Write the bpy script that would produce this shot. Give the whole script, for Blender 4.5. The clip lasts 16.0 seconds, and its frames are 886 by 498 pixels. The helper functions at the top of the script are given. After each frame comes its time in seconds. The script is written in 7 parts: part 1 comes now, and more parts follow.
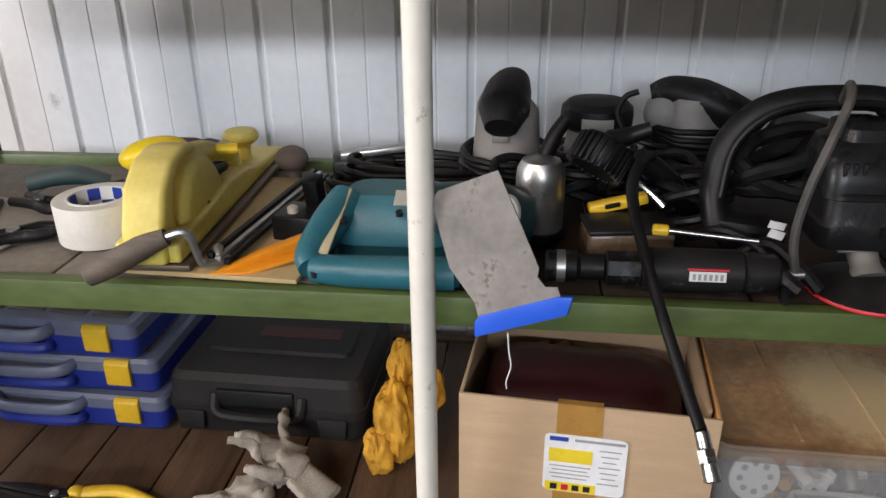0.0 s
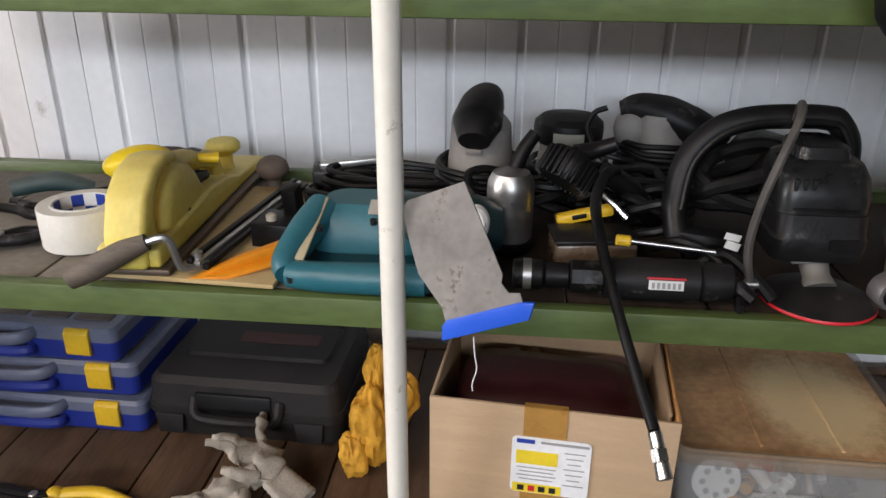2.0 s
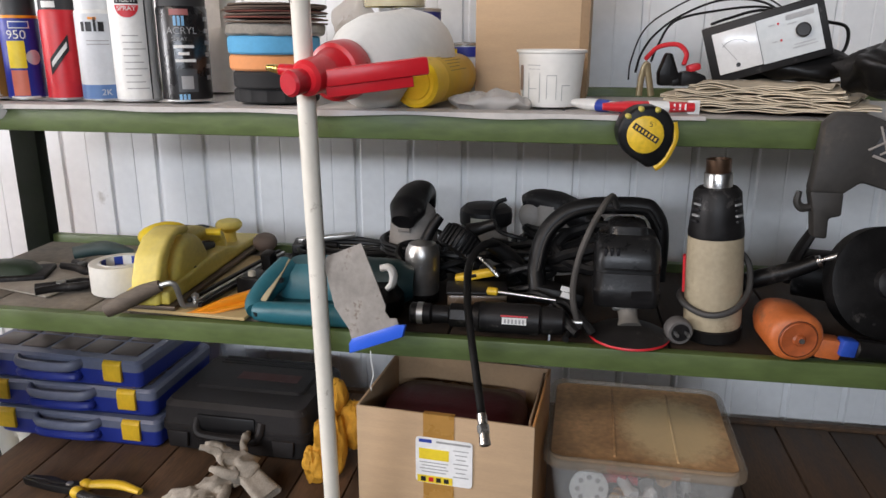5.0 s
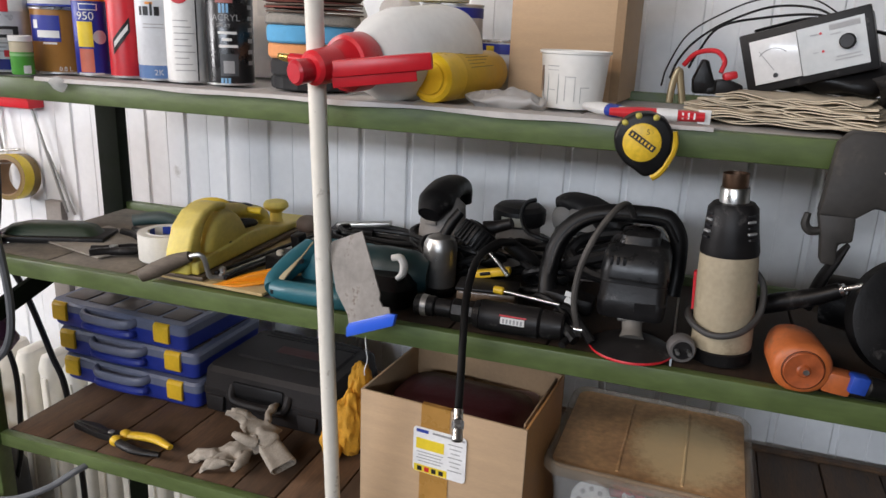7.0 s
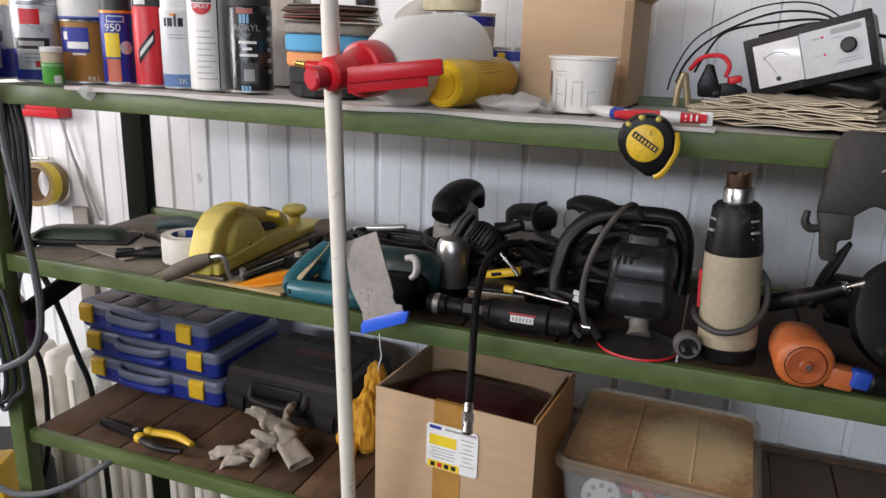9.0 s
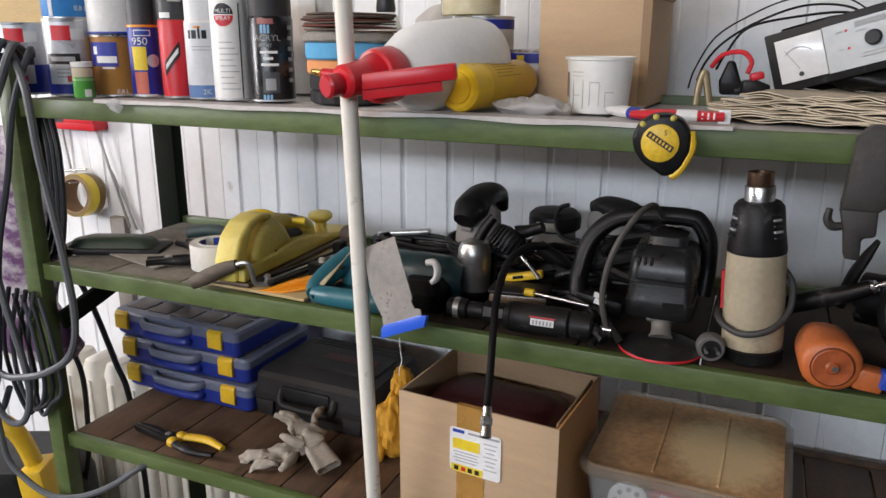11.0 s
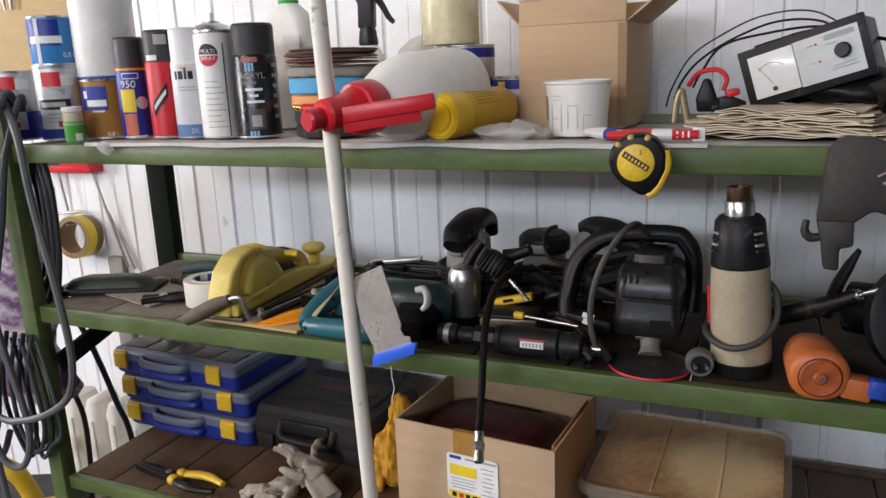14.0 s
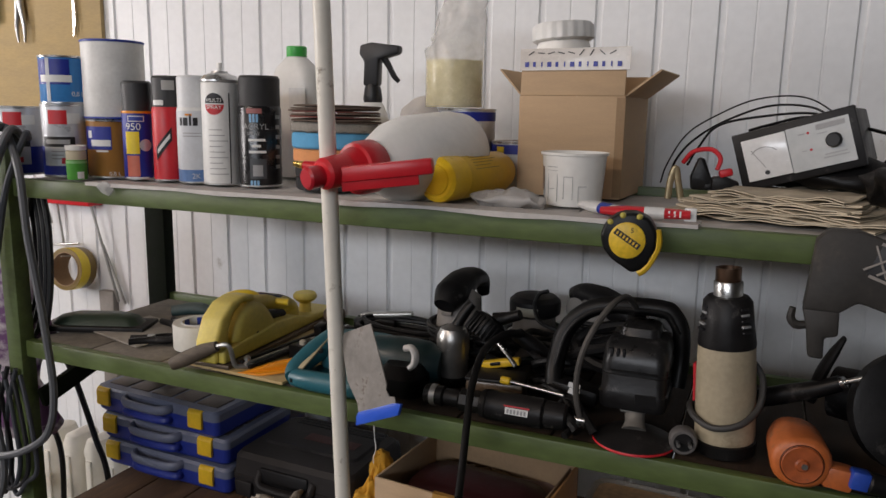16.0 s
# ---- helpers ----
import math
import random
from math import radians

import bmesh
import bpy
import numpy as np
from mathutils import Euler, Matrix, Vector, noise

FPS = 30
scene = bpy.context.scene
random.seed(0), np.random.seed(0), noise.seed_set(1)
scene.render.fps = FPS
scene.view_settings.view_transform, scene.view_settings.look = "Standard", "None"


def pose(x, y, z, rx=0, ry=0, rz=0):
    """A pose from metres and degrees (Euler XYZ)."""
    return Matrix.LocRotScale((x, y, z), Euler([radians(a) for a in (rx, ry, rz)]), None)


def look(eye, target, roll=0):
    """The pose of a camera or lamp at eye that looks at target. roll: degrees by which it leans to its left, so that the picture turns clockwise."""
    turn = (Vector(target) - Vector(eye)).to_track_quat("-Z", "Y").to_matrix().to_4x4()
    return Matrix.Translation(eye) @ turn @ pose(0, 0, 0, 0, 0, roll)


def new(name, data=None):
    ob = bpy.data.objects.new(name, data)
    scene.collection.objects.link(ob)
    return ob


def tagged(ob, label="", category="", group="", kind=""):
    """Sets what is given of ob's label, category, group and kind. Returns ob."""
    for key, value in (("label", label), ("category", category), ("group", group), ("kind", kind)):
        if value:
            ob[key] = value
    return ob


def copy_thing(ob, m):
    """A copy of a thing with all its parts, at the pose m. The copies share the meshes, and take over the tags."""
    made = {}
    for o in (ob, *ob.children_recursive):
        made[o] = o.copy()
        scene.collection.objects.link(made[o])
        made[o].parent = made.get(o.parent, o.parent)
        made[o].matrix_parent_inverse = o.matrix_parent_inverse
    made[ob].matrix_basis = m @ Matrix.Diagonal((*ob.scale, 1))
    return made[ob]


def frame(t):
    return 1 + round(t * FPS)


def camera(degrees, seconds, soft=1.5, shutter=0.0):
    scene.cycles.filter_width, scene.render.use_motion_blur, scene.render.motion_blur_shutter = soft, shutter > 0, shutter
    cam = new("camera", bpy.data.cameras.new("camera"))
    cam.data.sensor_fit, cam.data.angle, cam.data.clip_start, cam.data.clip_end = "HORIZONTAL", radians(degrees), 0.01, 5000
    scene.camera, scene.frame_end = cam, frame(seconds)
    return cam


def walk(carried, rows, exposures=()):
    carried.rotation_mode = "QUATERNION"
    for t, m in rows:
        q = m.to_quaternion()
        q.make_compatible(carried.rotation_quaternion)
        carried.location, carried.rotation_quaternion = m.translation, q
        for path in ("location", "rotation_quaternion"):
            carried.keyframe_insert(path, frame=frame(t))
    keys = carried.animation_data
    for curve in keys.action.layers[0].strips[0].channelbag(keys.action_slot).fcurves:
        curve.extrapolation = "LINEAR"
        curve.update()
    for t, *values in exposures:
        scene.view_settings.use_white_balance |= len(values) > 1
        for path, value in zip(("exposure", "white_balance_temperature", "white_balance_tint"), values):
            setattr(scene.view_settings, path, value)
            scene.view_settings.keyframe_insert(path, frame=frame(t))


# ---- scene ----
cam = camera(61.3, 16.0)
PATH = [
    (0, (0.018, -0.603, 1.4595), (-0.1815, 1.21, 0.639), -0.56),
    (0.5, (0.0285, -0.624, 1.4635), (-0.158, 1.1975, 0.6591), -0.04),
    (1, (0.0344, -0.6354, 1.4619), (-0.1184, 1.1907, 0.6606), 0.02),
    (1.5, (0.0346, -0.6374, 1.4663), (-0.1153, 1.1994, 0.6892), 0.58),
    (2, (0.0368, -0.6288, 1.4675), (-0.1313, 1.2001, 0.6756), 0.44),
    (2.5, (0.0396, -0.6212, 1.4584), (-0.1227, 1.2009, 0.6499), 0.85),
    (3, (0.0529, -0.6278, 1.4562), (-0.1162, 1.1924, 0.6448), 1.65),
    (3.5, (0.0788, -0.6648, 1.4582), (-0.1072, 1.1492, 0.6366), 1.90),
    (4, (0.1488, -0.7992, 1.4821), (-0.1076, 1.0253, 0.7039), 1.94),
    (4.5, (0.1949, -0.8883, 1.5155), (-0.1302, 0.9758, 0.8677), -0.32),
    (4.7, (0.213, -0.9112, 1.5197), (-0.0904, 0.9873, 0.9686), 0.25),
    (6.8, (0.3887, -0.8724, 1.5338), (-0.183, 0.9567, 0.9614), 1.32),
    (7, (0.3862, -0.8821, 1.5289), (-0.2198, 0.937, 0.9599), 2.36),
    (7.5, (0.3912, -0.9064, 1.5267), (-0.272, 0.8907, 0.9516), 2.65),
    (8, (0.4008, -0.9184, 1.5255), (-0.2304, 0.8965, 0.9707), 2.59),
    (10.5, (0.4209, -0.8967, 1.5246), (-0.307, 0.8886, 0.9928), 0.15),
    (11, (0.4348, -0.9011, 1.5262), (-0.3236, 0.8699, 0.989), 0.17),
    (11.5, (0.4399, -0.9013, 1.5281), (-0.3687, 0.8611, 1.038), -0.14),
    (12, (0.4416, -0.903, 1.5295), (-0.3945, 0.851, 1.0557), 0.08),
    (12.5, (0.4448, -0.9023, 1.5251), (-0.4106, 0.8307, 1.0103), -0.30),
    (13, (0.4483, -0.9166, 1.5231), (-0.3921, 0.8245, 1.0108), -0.53),
    (13.5, (0.4542, -0.9017, 1.5209), (-0.3623, 0.8555, 1.0254), -1.11),
    (14, (0.4609, -0.9, 1.5296), (-0.3151, 0.8822, 1.0589), -2.32),
    (14.5, (0.4717, -0.8898, 1.5425), (-0.3037, 0.9086, 1.1369), -0.74),
    (15, (0.4703, -0.9009, 1.5805), (-0.3098, 0.9177, 1.2907), -0.10),
    (15.5, (0.4656, -0.906, 1.5779), (-0.3104, 0.9161, 1.2989), 0.66),
    (16, (0.4657, -0.9005, 1.5553), (-0.306, 0.9099, 1.1991), 1.08),
]
EXPOSURE = [(0, 0.45, 6700, 13), (3.5, 0.45, 6700, 13), (4.7, 0.4, 6680, 13), (14.0, 0.26, 6700, 13.5), (15.0, -0.22, 7050, 14), (16.0, -0.36, 7050, 15)]
walk(cam, [(t, look(eye, target, roll)) for t, eye, target, roll in PATH], EXPOSURE)

# ---- light, sky and exposure ----
world = bpy.data.worlds.new("world")
scene.world = world
world.use_nodes = True
_nt = world.node_tree
_sky = _nt.nodes.new("ShaderNodeTexSky")
_sky.sky_type, _sky.sun_disc = "NISHITA", False
_sky.sun_elevation, _sky.sun_rotation = radians(35), radians(200)
_nt.links.new(_sky.outputs[0], _nt.nodes["Background"].inputs[0])
_nt.nodes["Background"].inputs[1].default_value = 0.1


def area(name, m, sx, sy, watts, colour):
    d = bpy.data.lights.new(name, "AREA")
    d.shape, d.size, d.size_y, d.energy, d.color = "RECTANGLE", sx, sy, watts, colour
    ob = new(name, d)
    ob.matrix_world = m
    return ob


# assumed, unseen sources: daylight through the window behind the camera, overhead light, side window
area("window_daylight", look((-0.4, -4.88, 2.5), (-0.1, 0.4, 1.3)), 3.4, 0.32, 102, (0.78, 0.88, 1.0))
# overhead area lamp added to brighten the top shelf and upper wall
area("overhead_light", look((-1.5, -2.3, 3.1), (-0.4, 0.1, 1.4)), 2.2, 0.5, 47, (1.0, 0.86, 0.75))
area("side_window_daylight", look((-3.45, -1.3, 1.9), (-0.5, 0.3, 1.2)), 1.0, 1.0, 68, (0.95, 0.96, 1.0))


# ---- building helpers ----
class Shape:
    """A bmesh that grows by simple solids."""

    def __init__(self):
        self.bm = bmesh.new()

    def _add(self, verts, faces, m=None, bev=0.0, seg=2, angle=40):
        vs = [self.bm.verts.new((m @ Vector(v)) if m else v) for v in verts]
        fs = [self.bm.faces.new([vs[i] for i in f]) for f in faces]
        if bev > 0:
            bmesh.ops.recalc_face_normals(self.bm, faces=fs)
            edges = {e for f in fs for e in f.edges}
            edges = [e for e in edges if len(e.link_faces) == 2 and e.calc_face_angle(0) > radians(angle)]
            bmesh.ops.bevel(self.bm, geom=edges, offset=bev, segments=seg, affect="EDGES", profile=0.5, clamp_overlap=True)
        return self

    def box(self, c, s, rot=(0, 0, 0), bev=0.002, m=None, seg=2):
        x, y, z = s[0] / 2, s[1] / 2, s[2] / 2
        v = [(a, b, d) for a in (-x, x) for b in (-y, y) for d in (-z, z)]
        f = [(0, 1, 3, 2), (4, 6, 7, 5), (0, 4, 5, 1), (2, 3, 7, 6), (0, 2, 6, 4), (1, 5, 7, 3)]
        mm = pose(*c, *rot)
        return self._add(v, f, m @ mm if m else mm, bev, seg)

    def lathe(self, prof, m=None, seg=28, cap=True):
        """prof: (radius, height) pairs from bottom to top."""
        v, f = [], []
        for r, z in prof:
            for i in range(seg):
                a = 2 * math.pi * i / seg
                v.append((r * math.cos(a), r * math.sin(a), z))
        n = len(prof)
        for k in range(n - 1):
            for i in range(seg):
                j = (i + 1) % seg
                f.append((k * seg + i, k * seg + j, (k + 1) * seg + j, (k + 1) * seg + i))
        if cap:
            f.append(tuple(reversed(range(seg))))
            f.append(tuple((n - 1) * seg + i for i in range(seg)))
        return self._add(v, f, m)

    def cyl(self, a, b, r, r2=None, seg=20, bev=0.0):
        a, b = Vector(a), Vector(b)
        r2 = r if r2 is None else r2
        h = (b - a).length
        m = Matrix.Translation(a) @ (b - a).to_track_quat("Z", "Y").to_matrix().to_4x4()
        c = min(bev, h / 3, r * 0.8, r2 * 0.8) if bev else 0
        p = [(r - c, 0), (r, c), (r2, h - c), (r2 - c, h)] if c else [(r, 0), (r2, h)]
        return self.lathe(p, m, seg)

    def prism(self, outline, depth, m=None, bev=0.0, seg=2, angle=40):
        """A flat outline in x, z, pushed along y from -depth/2 to depth/2."""
        n = len(outline)
        v = [(x, -depth / 2, z) for x, z in outline] + [(x, depth / 2, z) for x, z in outline]
        f = [tuple(range(n)), tuple(reversed(range(n, 2 * n)))]
        f += [(i, n + i, n + (i + 1) % n, (i + 1) % n) for i in range(n)]
        return self._add(v, f, m, bev, seg, angle)

    def tube(self, pts, r, seg=10, steps=8, smooth=True, m=None, flat=1.0):
        """A round bar or cable along points; r: one radius or one for each point."""
        p = [Vector(q) for q in pts]
        rr = list(r) if isinstance(r, (list, tuple)) else [r] * len(p)
        if smooth and len(p) > 2:
            q, qr = [], []
            ext = [2 * p[0] - p[1]] + p + [2 * p[-1] - p[-2]]
            for i in range(1, len(ext) - 2):
                a, b, c, d = ext[i - 1 : i + 3]
                for k in range(steps):
                    t = k / steps
                    q.append(0.5 * (2 * b + (c - a) * t + (2 * a - 5 * b + 4 * c - d) * t * t + (3 * b - a - 3 * c + d) * t ** 3))
                    qr.append(rr[i - 1] * (1 - t) + rr[i] * t)
            p, rr = q + [p[-1]], qr + [rr[-1]]
        v, f = [], []
        up = Vector((0, 0, 1))
        n0 = None
        for i, c in enumerate(p):
            d = (p[min(i + 1, len(p) - 1)] - p[max(i - 1, 0)]).normalized()
            if n0 is None:
                n0 = d.cross(up if abs(d.z) < 0.9 else Vector((1, 0, 0))).normalized()
            n0 = (n0 - d * n0.dot(d)).normalized()
            b = d.cross(n0)
            for k in range(seg):
                a = 2 * math.pi * k / seg
                v.append(tuple(c + (n0 * math.cos(a) + b * math.sin(a) * flat) * rr[i]))
        n = len(p)
        for i in range(n - 1):
            for k in range(seg):
                j = (k + 1) % seg
                f.append((i * seg + k, i * seg + j, (i + 1) * seg + j, (i + 1) * seg + k))
        f.append(tuple(reversed(range(seg))))
        f.append(tuple((n - 1) * seg + k for k in range(seg)))
        return self._add(v, f, m)

    def ball(self, c, r, m=None, seg=20, rings=12):
        r = r if isinstance(r, (list, tuple)) else (r, r, r)
        v, f = [(0, 0, -1)], []
        for i in range(1, rings):
            a = math.pi * i / rings
            for k in range(seg):
                b = 2 * math.pi * k / seg
                v.append((math.sin(a) * math.cos(b), math.sin(a) * math.sin(b), -math.cos(a)))
        v.append((0, 0, 1))
        last = len(v) - 1
        for k in range(seg):
            j = (k + 1) % seg
            f.append((0, 1 + j, 1 + k))
            f.append((last, last - seg + k, last - seg + j))
            for i in range(rings - 2):
                f.append((1 + i * seg + k, 1 + i * seg + j, 1 + (i + 1) * seg + j, 1 + (i + 1) * seg + k))
        mm = Matrix.Translation(c) @ Matrix.Diagonal((*r, 1))
        return self._add(v, f, m @ mm if m else mm)

    def loft(self, rings, m=None, cap=True):
        """Closed rings of equal length, one after another."""
        n, v, f = len(rings[0]), [], []
        for ring in rings:
            v += [tuple(q) for q in ring]
        for i in range(len(rings) - 1):
            for k in range(n):
                j = (k + 1) % n
                f.append((i * n + k, i * n + j, (i + 1) * n + j, (i + 1) * n + k))
        if cap:
            f += [tuple(reversed(range(n))), tuple((len(rings) - 1) * n + k for k in range(n))]
        return self._add(v, f, m)

    def rough(self, amount, scale):
        for v in self.bm.verts:
            v.co += noise.noise_vector(v.co * scale) * amount
        return self


def link(name, shape, material, parent=None, label="", smooth=36):
    bm = shape.bm
    bmesh.ops.recalc_face_normals(bm, faces=bm.faces)
    me = bpy.data.meshes.new(name)
    bm.to_mesh(me)
    bm.free()
    for p in me.polygons:
        p.use_smooth = True
    me.set_sharp_from_angle(angle=radians(smooth))
    me.materials.append(material)
    ob = new(name, me)
    if parent:
        ob.parent = parent
    if label:
        ob["label"] = label
    return ob


def part(name, shape, material, parent, label="", smooth=36):
    return link(name, shape, material, parent, label, smooth)


def thing(name, m, label, category, group="", kind=""):
    ob = new(name)
    ob.empty_display_size = 0.05
    ob.matrix_world = m
    return tagged(ob, label, category, group, kind)


def rring(w, d, z, r, n=5, cx=0.0, cy=0.0):
    """A rounded rectangle as a ring of points at height z."""
    out = []
    for sx, sy, a0 in ((1, 1, 0), (-1, 1, 90), (-1, -1, 180), (1, -1, 270)):
        for k in range(n + 1):
            a = radians(a0 + 90 * k / n)
            out.append((cx + sx * (w / 2 - r) + r * math.cos(a), cy + sy * (d / 2 - r) + r * math.sin(a), z))
    return out


# ---- materials ----
def mat(name, col, rough=0.5, metal=0.0, var=0.12, scale=18.0, bump=0.08, bscale=150.0, dust=0.0, dcol=(0.32, 0.29, 0.25), spec=0.5,
        streak=None, wear=0.0, wcol=(0.3, 0.3, 0.3), wscale=14.0, trans=0.0, alpha=1.0, clear=0.0, rand=0.0):
    m = bpy.data.materials.new(name)
    m.use_nodes = True
    nt = m.node_tree
    nd, lk = nt.nodes, nt.links
    bs = nd["Principled BSDF"]
    co = nd.new("ShaderNodeTexCoord")
    mp = nd.new("ShaderNodeMapping")
    lk.new(co.outputs["Object"], mp.inputs[0])
    if streak:
        mp.inputs["Scale"].default_value = streak
    n1 = nd.new("ShaderNodeTexNoise")
    n1.inputs["Scale"].default_value, n1.inputs["Detail"].default_value, n1.inputs["Roughness"].default_value = scale, 6, 0.62
    lk.new(mp.outputs[0], n1.inputs[0])
    n2 = nd.new("ShaderNodeTexNoise")
    n2.inputs["Scale"].default_value, n2.inputs["Detail"].default_value = bscale, 4
    lk.new(mp.outputs[0], n2.inputs[0])
    rp = nd.new("ShaderNodeMapRange")
    rp.inputs[1].default_value, rp.inputs[2].default_value = 0.3, 0.7
    rp.inputs[3].default_value, rp.inputs[4].default_value = 1 - var, 1 + var
    lk.new(n1.outputs[0], rp.inputs[0])
    base = nd.new("ShaderNodeVectorMath")
    base.operation = "SCALE"
    base.inputs[0].default_value = col[:3]
    lk.new(rp.outputs[0], base.inputs["Scale"])
    out = base.outputs[0]
    fine = nd.new("ShaderNodeMapRange")
    fine.inputs[1].default_value, fine.inputs[2].default_value = 0.3, 0.7
    fine.inputs[3].default_value, fine.inputs[4].default_value = 1 - var * 0.5, 1 + var * 0.5
    lk.new(n2.outputs[0], fine.inputs[0])
    sc = nd.new("ShaderNodeVectorMath")
    sc.operation = "SCALE"
    lk.new(out, sc.inputs[0])
    lk.new(fine.outputs[0], sc.inputs["Scale"])
    out = sc.outputs[0]

    if rand > 0:
        oi, rr, sr = nd.new("ShaderNodeObjectInfo"), nd.new("ShaderNodeMapRange"), nd.new("ShaderNodeVectorMath")
        rr.inputs[3].default_value, rr.inputs[4].default_value = 1 - rand, 1 + rand
        lk.new(oi.outputs["Random"], rr.inputs[0])
        sr.operation = "SCALE"
        lk.new(out, sr.inputs[0])
        lk.new(rr.outputs[0], sr.inputs["Scale"])
        out = sr.outputs[0]

    def blend(fac, colour):
        nonlocal out
        mx = nd.new("ShaderNodeMix")
        mx.data_type = "RGBA"
        lk.new(fac, mx.inputs["Factor"])
        lk.new(out, mx.inputs["A"])
        mx.inputs["B"].default_value = (*colour, 1)
        out = mx.outputs["Result"]

    if wear > 0:
        n3 = nd.new("ShaderNodeTexNoise")
        n3.inputs["Scale"].default_value, n3.inputs["Detail"].default_value, n3.inputs["Roughness"].default_value = wscale, 9, 0.7
        lk.new(mp.outputs[0], n3.inputs[0])
        w = nd.new("ShaderNodeMapRange")
        w.inputs[1].default_value, w.inputs[2].default_value = 0.72 - wear * 0.35, 0.78 - wear * 0.3
        w.inputs[3].default_value, w.inputs[4].default_value = 0, 0.9
        lk.new(n3.outputs[0], w.inputs[0])
        blend(w.outputs[0], wcol)
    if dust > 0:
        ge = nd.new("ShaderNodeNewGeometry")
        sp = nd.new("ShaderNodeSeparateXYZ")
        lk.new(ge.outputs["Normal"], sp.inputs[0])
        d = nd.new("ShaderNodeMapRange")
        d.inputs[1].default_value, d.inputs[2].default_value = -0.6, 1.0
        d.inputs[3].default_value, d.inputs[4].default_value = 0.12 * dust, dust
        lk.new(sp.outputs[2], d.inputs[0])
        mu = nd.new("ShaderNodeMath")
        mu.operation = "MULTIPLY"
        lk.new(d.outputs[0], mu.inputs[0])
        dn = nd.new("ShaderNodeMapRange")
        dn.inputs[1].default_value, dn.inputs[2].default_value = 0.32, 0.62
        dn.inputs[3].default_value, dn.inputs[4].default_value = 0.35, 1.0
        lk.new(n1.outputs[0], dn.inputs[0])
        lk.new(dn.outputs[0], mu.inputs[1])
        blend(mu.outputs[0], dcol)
    lk.new(out, bs.inputs["Base Color"])
    ro = nd.new("ShaderNodeMapRange")
    ro.inputs[1].default_value, ro.inputs[2].default_value = 0.3, 0.7
    ro.inputs[3].default_value, ro.inputs[4].default_value = max(rough - 0.1, 0.03), min(rough + 0.12, 1)
    lk.new(n1.outputs[0], ro.inputs[0])
    lk.new(ro.outputs[0], bs.inputs["Roughness"])
    bs.inputs["Metallic"].default_value = metal
    bs.inputs["Specular IOR Level"].default_value = spec
    bs.inputs["Transmission Weight"].default_value = trans
    bs.inputs["Alpha"].default_value = alpha
    bs.inputs["Coat Weight"].default_value = clear
    if bump > 0:
        bp = nd.new("ShaderNodeBump")
        bp.inputs["Strength"].default_value, bp.inputs["Distance"].default_value = bump, 0.002
        lk.new(n2.outputs[0], bp.inputs["Height"])
        lk.new(bp.outputs[0], bs.inputs["Normal"])
    return m


M_WALL = mat("white_sheet_metal", (0.8, 0.81, 0.82), 0.42, 0, 0.05, 3.0, 0.02, 60, wear=0.10, wcol=(0.5, 0.49, 0.46), wscale=6)
# surfaces of the unseen room, kept dark so little light bounces back
M_PLASTER = mat("dull_plaster", (0.11, 0.098, 0.084), 0.85, 0, 0.1, 2, 0.2, 60)
M_CONCRETE = mat("concrete", (0.1, 0.092, 0.085), 0.85, 0, 0.2, 3, 0.3, 60)
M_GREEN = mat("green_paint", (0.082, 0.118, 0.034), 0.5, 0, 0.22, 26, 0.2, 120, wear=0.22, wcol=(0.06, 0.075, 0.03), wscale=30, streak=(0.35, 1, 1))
# the rack green, with shade put into the colour for rear and side members
M_GREEN_SHADE = mat("shaded_green_paint", (0.005, 0.0075, 0.0034), 0.75, 0, 0.3, 26, 0.2, 120, spec=0.12, wear=0.1, wcol=(0.05, 0.07, 0.025), wscale=20)
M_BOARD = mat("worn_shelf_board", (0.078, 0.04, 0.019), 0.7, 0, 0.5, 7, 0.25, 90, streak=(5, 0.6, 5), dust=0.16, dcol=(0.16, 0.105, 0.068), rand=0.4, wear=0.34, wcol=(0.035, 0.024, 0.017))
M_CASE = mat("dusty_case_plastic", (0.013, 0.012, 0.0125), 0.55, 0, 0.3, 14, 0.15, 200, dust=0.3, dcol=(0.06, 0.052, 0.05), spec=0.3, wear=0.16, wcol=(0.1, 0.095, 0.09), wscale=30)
# darker brown for the middle shelf boards right of x = -0.2
M_DARKBOARD = mat("dark_shelf_board", (0.022, 0.013, 0.008), 0.7, 0, 0.4, 9, 0.25, 90, streak=(5, 0.6, 5), dust=0.12, dcol=(0.14, 0.1, 0.07), spec=0.3, wear=0.2, wcol=(0.02, 0.015, 0.012))
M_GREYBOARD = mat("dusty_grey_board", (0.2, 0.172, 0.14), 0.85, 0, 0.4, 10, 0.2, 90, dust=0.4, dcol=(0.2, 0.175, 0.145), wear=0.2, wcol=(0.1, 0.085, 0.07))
M_LINER = mat("white_liner", (0.5, 0.475, 0.45), 0.6, 0, 0.12, 15, 0.2, 60, wear=0.15, wcol=(0.35, 0.33, 0.3))
M_POLE = mat("white_plastic_pipe", (0.8, 0.765, 0.68), 0.4, 0, 0.06, 8, 0.05, 80, wear=0.36, wcol=(0.26, 0.21, 0.15), wscale=24)
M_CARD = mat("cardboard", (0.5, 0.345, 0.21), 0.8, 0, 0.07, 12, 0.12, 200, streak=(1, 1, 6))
# cardboard darkened for the shade inside boxes; also serves small brown parts
M_CARD_DARK = mat("shade_brown_cardboard", (0.3, 0.195, 0.11), 0.85, 0, 0.1, 12, 0.12, 200)
